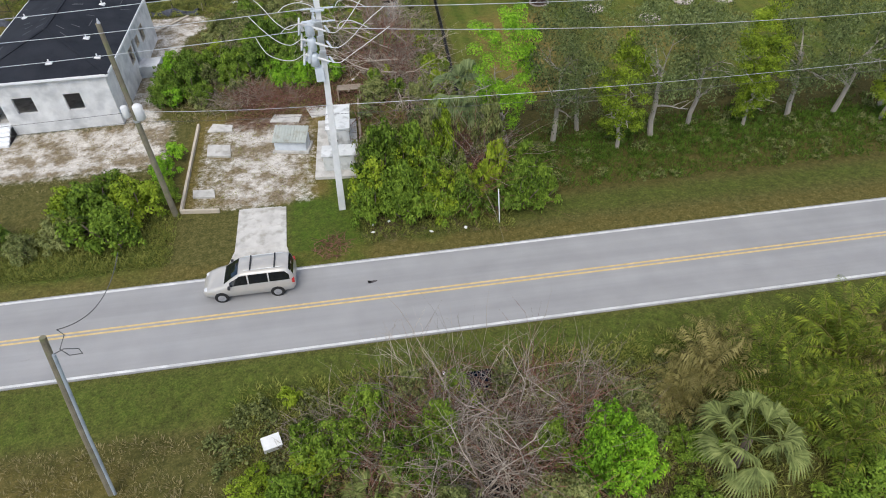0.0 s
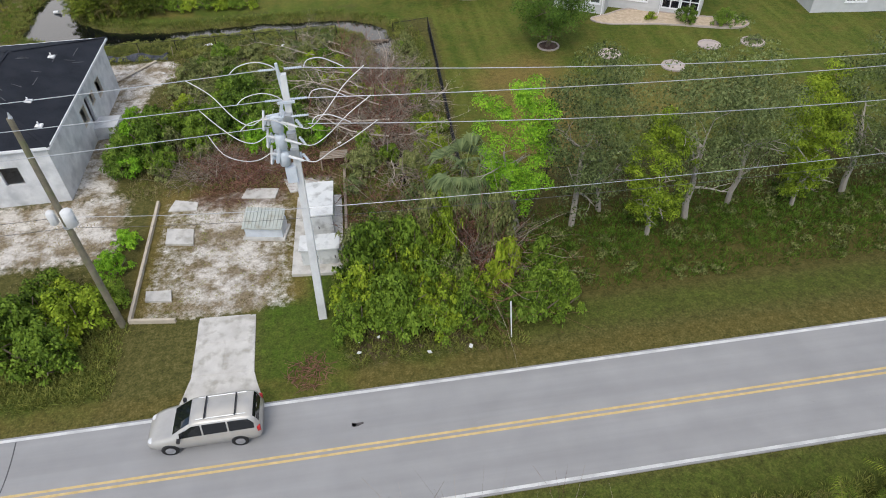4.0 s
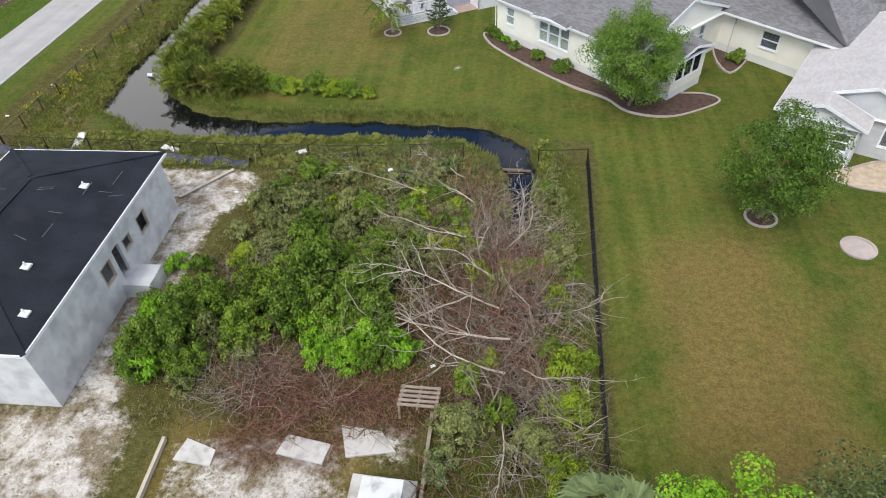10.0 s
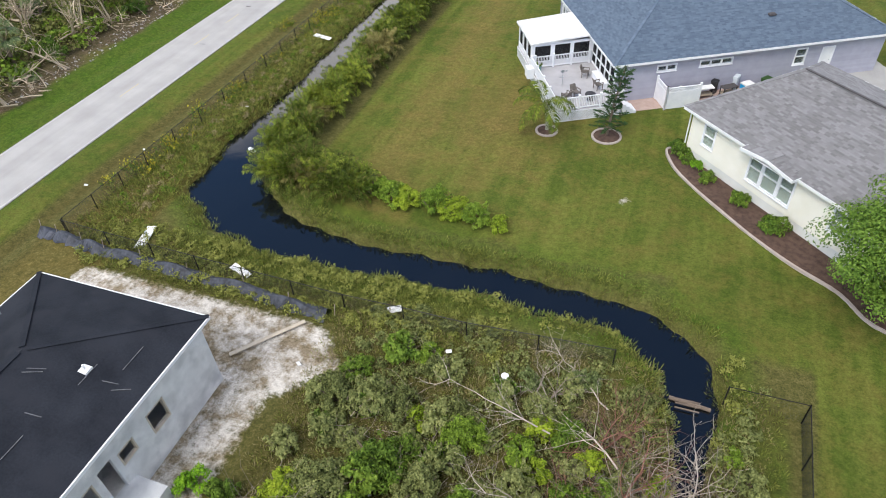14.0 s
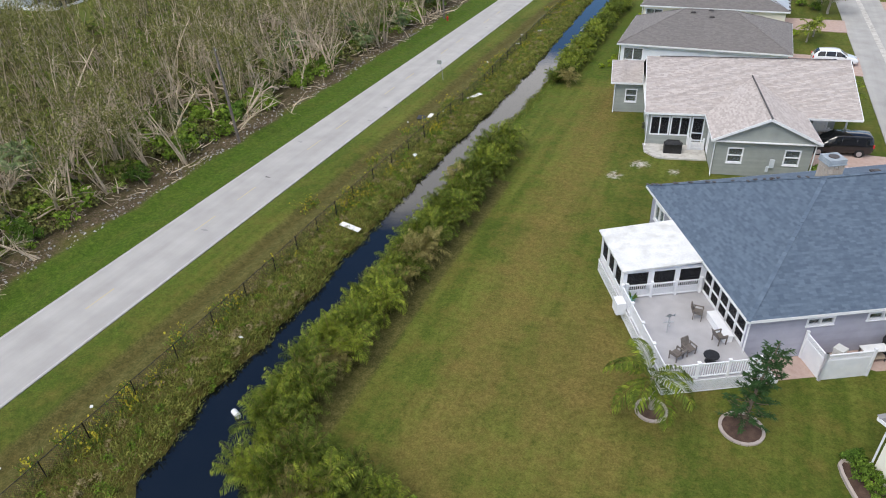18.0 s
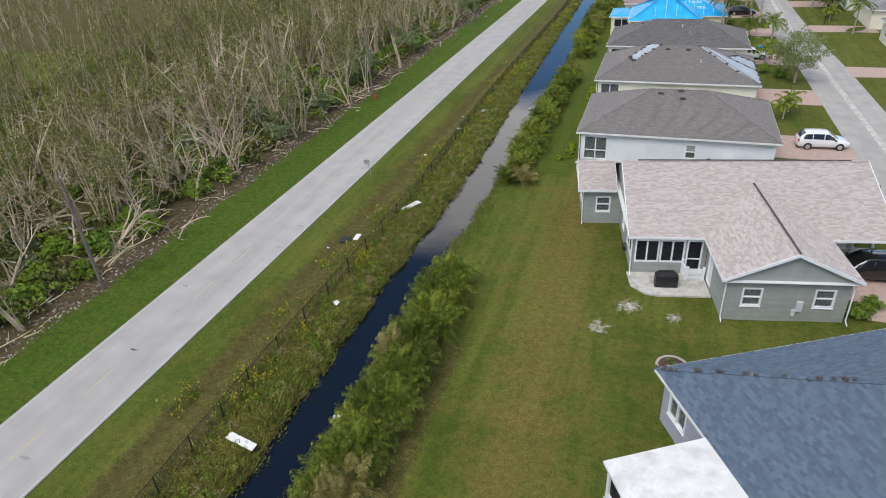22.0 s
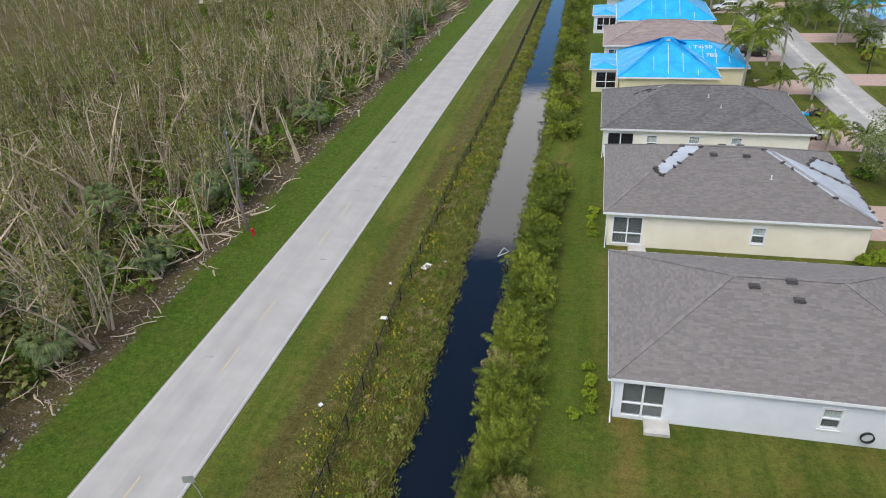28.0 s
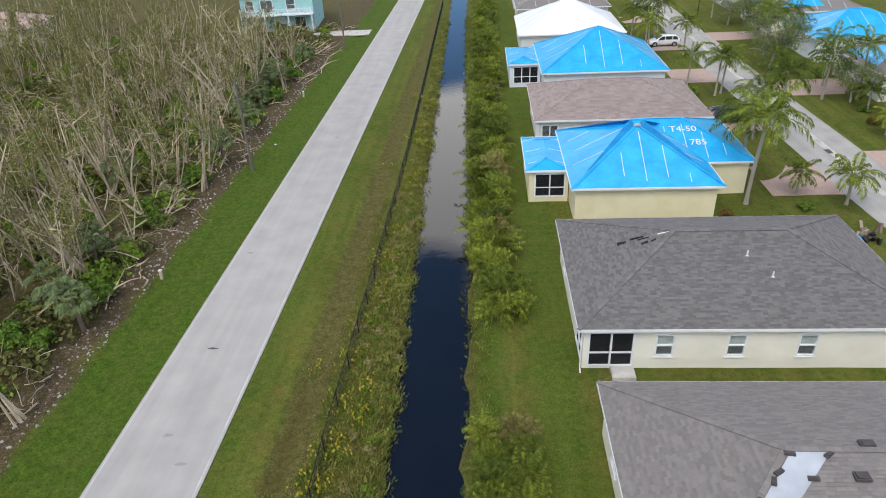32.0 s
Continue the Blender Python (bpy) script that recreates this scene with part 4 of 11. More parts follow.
def build_ground():
    xs = np.concatenate([[-2600, -1200, -600, -320, -220, -165], np.arange(-140, -60, 2.0), np.arange(-60, 12, 0.45), np.arange(12, 46, 0.6), [50, 60, 80, 120, 170, 240, 400, 700, 1300, 2600]])
    ys = np.concatenate([[-2600, -1200, -500, -200, -90, -50, -30], np.arange(-20, 120, 0.6), np.arange(120, 300, 1.1), np.arange(300, 345, 4.0), [360, 400, 460, 600, 900, 1500, 2800]])
    X, Y = np.meshgrid(xs, ys)
    Z = ground_height(X, Y)
    nx, ny = len(xs), len(ys)
    v = np.stack([X, Y, Z], 2).reshape(-1, 3)
    i = (np.arange(ny - 1)[:, None] * nx + np.arange(nx - 1)[None]).reshape(-1)
    me = np_mesh("ground", v, np.stack([i, i + 1, i + nx + 1, i + nx], 1), True)
    x, y = v[:, 0], v[:, 1]
    d = bank_distance(x, y, CANAL)
    sx = side_x(y)
    w1, w2 = wavy(x, y, 0.5, 0.3), wavy(x, y, 0.16, 1.3)
    lawn = np.maximum(smooth01((y - 74.5 - 0.4 * w1) / 1.0) * smooth01((x + 23.8) / 1.0) * (d > 1.2), smooth01((x - 7.3 - (y - 45) * 0.04) / 0.6) * smooth01((y - 43.5) / 1.5) * (d > 1.4))
    lawn = np.maximum(lawn, (x > 9.5) * (y > 95))
    lawn = np.maximum(lawn, smooth01((x - 0.5) / 2) * smooth01((y - 69.5) / 2) * (d > 1.0))
    lawn = np.maximum(lawn, box_mask(x, y, -150, -106, 138, 174, 4))
    lawn = np.maximum(lawn, smooth01((3.3 - (x - sx)) / 1.2) * (x > sx - 0.3) * (y > 40))
    lawn = np.maximum(lawn, smooth01((x - sx - 4.3) / 1.0) * (x < -33) * (y > 150))
    lawn = np.maximum(lawn, smooth01((x + 27.6) / 0.6) * (y > 110))
    sand = np.maximum(box_mask(x, y, -12.6, -3.8, 34.2, 45.5, 1.5) * (0.60 + 0.12 * np.exp(-((x + 7.6) / 2.0) ** 2)), box_mask(x, y, -34, -14.6, 38.2 + 1.5, 46.6, 3) * 0.75)
    sand = np.maximum(sand, box_mask(x, y, -19.3, -15.9, 46, 66, 1.6) * 0.66)
    sand = np.maximum(sand, box_mask(x, y, -32, -13.2 - np.abs(y - 63.8) * 0.9, 61.2, 66.2, 1.6) * 0.74)
    sand = np.maximum(sand, box_mask(x, y, -6, -1, 44, 47, 2) * 0.5)
    for px, py, r in ((-15.5, 113.8, 1.0), (-10.9, 115.9, 0.8), (-13.8, 116.6, 1.2), (-11.3, 104.0, 0.5), (-1.9, 81.4, 0.6)):
        sand = np.maximum(sand, 0.62 * np.exp(-((x - px) ** 2 + (y - py) ** 2) / (r * r)))
    dirt = smooth01((sx - 9.9 - x + 0.8 * w1) / 1.5) * (y > 45) * (0.40 + 0.24 * np.exp(-np.maximum(sx - 11 - x, 0) / 5.0))
    dirt = np.maximum(dirt, box_mask(x, y, -9, -1.5, 44.8, 48.4, 2) * 0.6)
    dirt = np.maximum(dirt, box_mask(x, y, -3, 6, 46, 66, 3) * 0.55)
    dirt = np.maximum(dirt, box_mask(x, y, -1.5, 6.5, 29.5, 42, 2) * 0.58)
    dirt = np.maximum(dirt, box_mask(x, y, -4, 14, -6, 18.6, 2) * 0.55)
    verge = smooth01((6.0 - (sx - 5.7 - x)) / 2) * (x < sx - 5.5) * (y > 30) * 0.95
    verge = np.maximum(verge, smooth01((2.4 - (x - sx)) / 1.5) * (x > sx - 0.3) * (y > 30) * 0.42)
    verge = np.maximum(verge, box_mask(x, y, 6, 400, 29.9, 32.5, 2) * 0.46)
    verge = np.maximum(verge, box_mask(x, y, -6, -0.8, 28, 37, 1.5) * 0.7)
    verge = np.maximum(verge, box_mask(x, y, -400, 400, 18.2, 21.9, 1.5) * 0.52)
    verge = np.maximum(verge, box_mask(x, y, 4.0, 7.4, 46, 67, 1) * 0.62)
    verge = np.maximum(verge, np.exp(-((d - 1.2) / 1.2) ** 2) * 0.55)
    verge = np.maximum(verge, box_mask(x, y, -24.3, -21.2, 137, 330, 1.2) * 0.55)
    verge = np.maximum(verge, box_mask(x, y, -400, -13, 28.3, 32, 2) * 0.5)
    straw = (box_mask(x, y, -60, -12, 5, 17.4, 3) * 0.5)
    straw = np.maximum(straw, box_mask(x, y, -400, 400, 28.1, 29.6, 1.0) * 0.45)
    straw = np.maximum(straw, (smooth01((x - sx - 4.2) / 2) * (x < -30.5) * (y > 60)) * 0.56)
    mud = np.exp(-((x - sx - 3.5 - 0.12 * w1) / 0.62) ** 2) * (y > 60) * (y < 175) * 0.66
    mud = np.maximum(mud, 0.5 * np.exp(-((x - sx - 5.3) / 0.6) ** 2) * (y > 60) * (y < 130))
    mud = np.maximum(mud, box_mask(x, y, -16, 8, 46, 68, 3) * 0.30)
    mud = np.maximum(mud, box_mask(x, y, 8, 60, 32.5, 43, 2) * 0.68)
    dirt = dirt * (1 - box_mask(x, y, -150, -106, 138, 174, 4))
    rust = np.maximum(box_mask(x, y, -10.5, -1.0, 45.6, 48.6, 1.6) * 0.72, box_mask(x, y, -11.2, -4.4, 43.6, 46.2, 1.6) * 0.6)
    rust = np.maximum(rust, box_mask(x, y, 4.6, 8.2, 33.5, 41.5, 1.6) * 0.6)
    brown_yard = np.maximum(np.exp(-((x + 11.6) / 1.5) ** 2), np.exp(-((x + 4.6) / 1.2) ** 2)) * box_mask(x, y, -13, -3, 34.5, 46, 1.5)
    brown = np.maximum(0.85 * np.exp(-((x - 14.6 - 0.5 * np.sin(y * 0.21) - 0.6 * w1) / 4.2) ** 4) * smooth01((y - 42) / 4) * smooth01((62.5 + 0.8 * w1 - y) / 5), box_mask(x, y, -13.2, -3.2, 34.6, 46.5, 1.5) * 0.72)
    sand = sand * (1 - 0.2 * brown_yard)
    track = 0.5 + 0.5 * np.sin((x - 11 + 0.012 * (y - 40) ** 2) * 2.6) * np.sin(x * 0.7 + 0.3 * w1)
    brown = np.where(x > 5, brown * (0.82 + 0.4 * track), brown)
    brown = np.maximum(brown, 0.60 * np.exp(-((x - 26) / 9) ** 2 - ((y - 52) / 5) ** 2))
    brown = np.maximum(brown, 0.56 * np.exp(-((x + 18.0 + 0.03 * (y - 90)) / 2.6) ** 2) * (y > 76) * (y < 135))
    brown = np.maximum(brown, 0.66 * np.exp(-((x + 12) / 6.0) ** 2 - ((y - 90) / 10.0) ** 2))
    brown = np.maximum(brown, 0.62 * np.exp(-((x + 19.6) / 0.7) ** 2) * (y > 126) * (y < 185))
    for name, cols, last in (("cover", (lawn, sand, dirt), rust), ("cover_more", (verge, straw, mud), brown)):
        att = me.color_attributes.new(name, "FLOAT_COLOR", "POINT")
        att.data.foreach_set("color", np.stack([*cols, last], 1).astype(np.float32).ravel())
    ob = part("ground", me, "ground")
    return tagged(ob, "grass, bare soil and pale sand round the canal and lots", "ground", kind="structure")


build_ground()


def ribbon(name, line, mat, z, label, category, kind="structure", thick=0.0):
    """A strip along a line of (x, y, half width), as one sheet at height z."""
    g = Geo()
    pts = []
    for i, (x, y, r) in enumerate(line):
        a, b = line[max(i - 1, 0)], line[min(i + 1, len(line) - 1)]
        d = Vector((b[0] - a[0], b[1] - a[1], 0)).normalized()
        pts.append(((x - d.y * r, y + d.x * r), (x + d.y * r, y - d.x * r)))
    for (l0, r0), (l1, r1) in zip(pts[:-1], pts[1:]):
        g.add([(*r0, z), (*r1, z), (*l1, z), (*l0, z)], [(0, 1, 2, 3)])
        if thick:
            g.add([(*r0, z - thick), (*r1, z - thick), (*r1, z), (*r0, z)], [(0, 1, 2, 3)])
            g.add([(*l1, z - thick), (*l0, z - thick), (*l0, z), (*l1, z)], [(0, 1, 2, 3)])
    return tagged(part(name, g, mat), label, category, kind=kind)


ribbon("water_canal", [(x, y, r + 1.0) for x, y, r in CANAL], "water", WATER_Z, "dark still canal water that mirrors the sky", "water")
ribbon("water_ditch", [(x, y, r + 0.8) for x, y, r in DITCH], "water", WATER_Z - 0.1, "dark water in a roadside ditch", "water")
road = ribbon("road_main", [(-900, 25, 3.15), (-100, 25, 3.15), (0, 25, 3.15), (100, 25, 3.15), (900, 25, 3.15)], "asphalt", 0.03, "two-lane worn grey asphalt road", "road", thick=0.1)
side = ribbon("road_side", [(side_x(y) - 2.85, y, 2.85) for y in (28.15, 60, 110, 160, 220, 300, 420, 700)], "asphalt_side", 0.034, "narrow pale asphalt side road with worn centre line", "road", thick=0.1)
for yy, name in ((24.87, "centre_line"), (25.13, "centre_line")):
    part(name, Geo().box(-900, 900, yy - 0.06, yy + 0.06, 0.03, 0.036), "yellow_line", road, "yellow painted line")
for yy in (22.02, 27.98):
    part("edge_line", Geo().box(-900, 900, yy - 0.075, yy + 0.075, 0.03, 0.036), "white_line", road, "white painted line")
for off in (-0.16, -5.54):
    ribbon("edge_line", [(side_x(y) + off, y, 0.045) for y in (29, 60, 110, 160, 220, 300, 420)], "white_worn", 0.04, "", "").parent = side
for k in range(16):
    y = 84 + 5.2 * k
    if k % 3 != 1:
        ribbon("dash", [(side_x(y) - 2.85, y, 0.06), (side_x(y + 2.4) - 2.85, y + 2.4, 0.06)], "yellow_worn", 0.039, "", "").parent = side
for ob in side.children:
    for key in ("category", "kind", "label"):
        if key in ob:
            del ob[key]
# Cracks and small patches on the roads
rng = np.random.default_rng(5)
for k in range(26):
    if k < 12:
        cx, cy, par = rng.uniform(-20, 30), rng.uniform(22.3, 27.8), road
    else:
        cy = rng.uniform(85, 230)
        cx, par = side_x(cy) - rng.uniform(0.4, 5.3), side
    ring = [(cx + (0.12 + 0.3 * rng.random()) * math.cos(a), cy + (0.06 + 0.1 * rng.random()) * math.sin(a)) for a in np.linspace(0, 6.283, 9)[:-1]]
    part("patch", Geo().slab(ring, 0.03, 0.04), "dark_vent" if k in (4, 16, 22) else "asphalt", par)

# Neighbourhood street, drives
STREET = [(16.5, 99, 3.0), (12.8, 103.5, 3.1), (10.0, 110, 3.1), (9.0, 120, 3.1), (8.3, 150, 3.05), (7.4, 180, 3.0), (6.3, 200, 3.0), (5.9, 220, 3.0), (5.7, 250, 3.0), (5.4, 300, 3.0), (5.0, 420, 3.0)]


def street_x(y):
    """The middle of the neighbourhood street."""
    return float(np.interp(y, [p[1] for p in STREET], [p[0] for p in STREET]))


street = ribbon("road_street", STREET, "street", 0.03, "pale worn asphalt neighbourhood street with a middle gutter", "road", thick=0.1)
ribbon("gutter", [(x + 0.1, y, 0.32) for x, y, r in STREET[3:-1]], "concrete", 0.036, "", "").parent = street
ribbon("gutter_drain", [(6.05, 207.6, 0.28), (6.0, 208.6, 0.28)], "dark_vent", 0.042, "", "").parent = street
for ob in street.children:
    for key in ("category", "kind", "label"):
        if key in ob:
            del ob[key]
for y0, y1 in ((118.5, 124), (145.5, 152), (163, 169), (181, 187), (199, 205), (214, 220), (231, 237), (247, 252), (266, 271)):
    tagged(part("pavement_drive", Geo().box(-2.5, street_x((y0 + y1) / 2) - 2.9, y0, y1, -0.05, 0.045), "pavers"), "pink-brown paver driveway up to the street", "driveway", "paver driveways", "structure")
for y0, y1 in ((150, 155), (176, 181), (203, 208), (225, 231), (252, 257)):
    tagged(part("pavement_drive", Geo().box(street_x((y0 + y1) / 2) + 2.9, 19, y0, y1, -0.05, 0.045), "pavers"), "pink-brown paver driveway up to the street", "driveway", "paver driveways", "structure")
drive = tagged(part("pavement_concrete", Geo().slab([(-9.5, 28.1), (-5.3, 28.1), (-5.9, 30.0), (-6.05, 34.0), (-9.05, 34.2), (-9.0, 30.2)], -0.05, 0.012), "concrete"), "cracked concrete driveway apron in two slabs", "driveway", kind="structure")
part("slab", Geo().slab([(-9.0, 32.3), (-6.03, 32.22), (-6.1, 33.7), (-6.35, 34.05), (-8.8, 34.2), (-9.06, 33.9)], 0, 0.03), "concrete", drive)
part("slab", Geo().slab([(-9.0, 30.3), (-7.5, 30.26), (-7.5, 32.19), (-8.99, 32.23)], 0, 0.03), "concrete", drive)
part("slab", Geo().slab([(-7.45, 30.26), (-5.93, 30.2), (-6.02, 32.15), (-7.45, 32.19)], 0, 0.028), "concrete", drive)
part("slab", Geo().slab([(-9.4, 28.17), (-5.4, 28.17), (-5.91, 30.17), (-8.98, 30.27)], 0, 0.03), "concrete", drive)


# Roofs and walls
def shingle_face(g, a, b, c, d, course=0.15, tab=0.34, seed=0):
    """Rows of single shingles over the roof face a-b (eave) to d-c (ridge)."""
    rng = random.Random(seed)
    a, b, c, d = (Vector(p) for p in (a, b, c, d))
    e = (b - a).normalized()
    n = e.cross(d - a if (d - a).length > 0.01 else c - a).normalized()
    if n.z < 0:
        n = -n
    up = n.cross(e).normalized()
    if up.z < 0:
        up = -up
    slope = (d - a).dot(up)
    rows = max(1, round(slope / course))
    dl, cl, bl = (d - a).dot(e), (c - a).dot(e), (b - a).dot(e)
    verts, faces = [], []
    gap = 0.008
    for i in range(rows):
        t0, t1 = (i + 0.03) / rows, (i + 1) / rows
        l0, l1, r0, r1 = dl * t0, dl * t1, bl + (cl - bl) * t0, bl + (cl - bl) * t1
        s = min(l0, l1) - tab * rng.random()
        base0, base1 = a + up * slope * t0 + n * 0.020, a + up * slope * min(t1 + 0.02 / rows, 1) + n * 0.008
        while s < max(r0, r1):
            q = s + tab * (0.75 + 0.5 * rng.random())
            x0, x1, y0, y1 = max(s, l0), min(q - gap, r0), max(s, l1), min(q - gap, r1)
            if x1 - x0 > 0.01 or y1 - y0 > 0.01:
                x0, x1 = (x0, x1) if x1 > x0 else ((x0 + x1) / 2,) * 2
                y0, y1 = (y0, y1) if y1 > y0 else ((y0 + y1) / 2,) * 2
                k = len(verts)
                lift = n * (0.012 * rng.random())
                verts += [base0 + e * x0 + lift, base0 + e * x1 + lift, base1 + e * y1, base1 + e * y0]
                faces.append((k, k + 1, k + 2, k + 3))
            s = q
    g.add(verts, faces)


def roof_faces(x0, x1, y0, y1, z, pitch, axis="x", gable=(False, False), inset=None):
    """Corner lists of the four slopes of a hip or gable roof over a rectangle, and its ridge."""
    if axis == "y":
        faces, ridge = roof_faces(y0, y1, -x1, -x0, z, pitch, "x", gable, inset)
        turn = lambda p: (-p[1], p[0], p[2])
        return [tuple(turn(p) for p in f) for f in faces], tuple(turn(p) for p in ridge)
    half = (y1 - y0) / 2
    ins = inset if inset is not None else (half, half)
    zr, ym = z + half * pitch, (y0 + y1) / 2
    r0, r1 = (x0 + (0 if gable[0] else ins[0]), ym, zr), (x1 - (0 if gable[1] else ins[1]), ym, zr)
    p = [(x0, y0, z), (x1, y0, z), (x1, y1, z), (x0, y1, z)]
    faces = [(p[0], p[1], r1, r0), (p[2], p[3], r0, r1)]
    if not gable[0]:
        faces.append((p[3], p[0], r0, r0))
    if not gable[1]:
        faces.append((p[1], p[2], r1, r1))
    return faces, (r0, r1)


def roof(root, x0, x1, y0, y1, z, pitch, mat, axis="x", gable=(False, False), wall_mat=None, inset=None, seed=0, course=0.15, tab=0.34, sheet=False, name="roof", over=0.4, fascia="white_paint"):
    faces, ridge = roof_faces(x0, x1, y0, y1, z, pitch, axis, gable, inset)
    g = Geo()
    for f in faces:
        f = f[:3] if f[2] == f[3] else f
        g.face(*f)
        low = [Vector(q) - Vector((0, 0, 0.06)) for q in f]
        g.face(*reversed(low))
    main = part(name, g, mat, root)
    if not sheet:
        s = Geo()
        for i, f in enumerate(faces):
            shingle_face(s, *f, course=course, tab=tab, seed=seed * 7 + i)
        tagged(part("shingles", s, mat, main), kind="stuff")
    cap = Geo()
    up_ = Vector((0, 0, 0.022))
    for p, q in [ridge] + [(q, f[2]) for f in faces[2:] for q in f[:2]]:
        p, q = Vector(p) + up_, Vector(q) + up_
        n_ = 1 if sheet else max(1, round((q - p).length / 0.3))
        for k in range(n_):
            cap.beam(p.lerp(q, k / n_), p.lerp(q, (k + 0.97) / n_), 0.24, 0.03)
    cap_ = part("ridge_cap", cap, mat, main)
    if not sheet:
        tagged(cap_, kind="stuff")
    edges = [(x0, y0, x1, y0), (x1, y0, x1, y1), (x1, y1, x0, y1), (x0, y1, x0, y0)]
    ends = {"x": (3, 1), "y": (0, 2)}[axis]
    for i, (ax, ay, bx, by) in enumerate(edges):
        if i in ends and gable[ends.index(i)]:
            apex = ridge[ends.index(i)]
            part("fascia", Geo().beam((ax, ay, z - 0.06), (apex[0], apex[1], apex[2] - 0.06), 0.05, 0.2), fascia, main)
            part("fascia", Geo().beam((apex[0], apex[1], apex[2] - 0.06), (bx, by, z - 0.06), 0.05, 0.2), fascia, main)
        else:
            part("fascia", Geo().beam((ax, ay, z - 0.07), (bx, by, z - 0.07), 0.06, 0.17), fascia, main)
    so = Geo().box(x0 + 0.03, x1 - 0.03, y0 + 0.03, y1 - 0.03, z - 0.17, z - 0.14)
    part("soffit", so, fascia, main)
    for k in (0, 1):
        if gable[k] and wall_mat:
            t = Geo()
            ap = ridge[k]
            if axis == "x":
                xx = (x0 + over, x1 - over)[k]
                t.add([(xx - 0.08, y0 + over, z - 0.15), (xx - 0.08, y1 - over, z - 0.15), (xx - 0.08, ap[1], ap[2] - 0.12), (xx + 0.08, y0 + over, z - 0.15), (xx + 0.08, y1 - over, z - 0.15), (xx + 0.08, ap[1], ap[2] - 0.12)],
                      [(0, 2, 1), (3, 4, 5), (0, 1, 4, 3), (1, 2, 5, 4), (2, 0, 3, 5)])
            else:
                yy = (y0 + over, y1 - over)[k]
                t.add([(x0 + over, yy - 0.08, z - 0.15), (x1 - over, yy - 0.08, z - 0.15), (ap[0], yy - 0.08, ap[2] - 0.12), (x0 + over, yy + 0.08, z - 0.15), (x1 - over, yy + 0.08, z - 0.15), (ap[0], yy + 0.08, ap[2] - 0.12)],
                      [(0, 1, 2), (3, 5, 4), (0, 3, 4, 1), (1, 4, 5, 2), (2, 5, 3, 0)])
            part("gable_wall", t, wall_mat, main)
    return main, faces


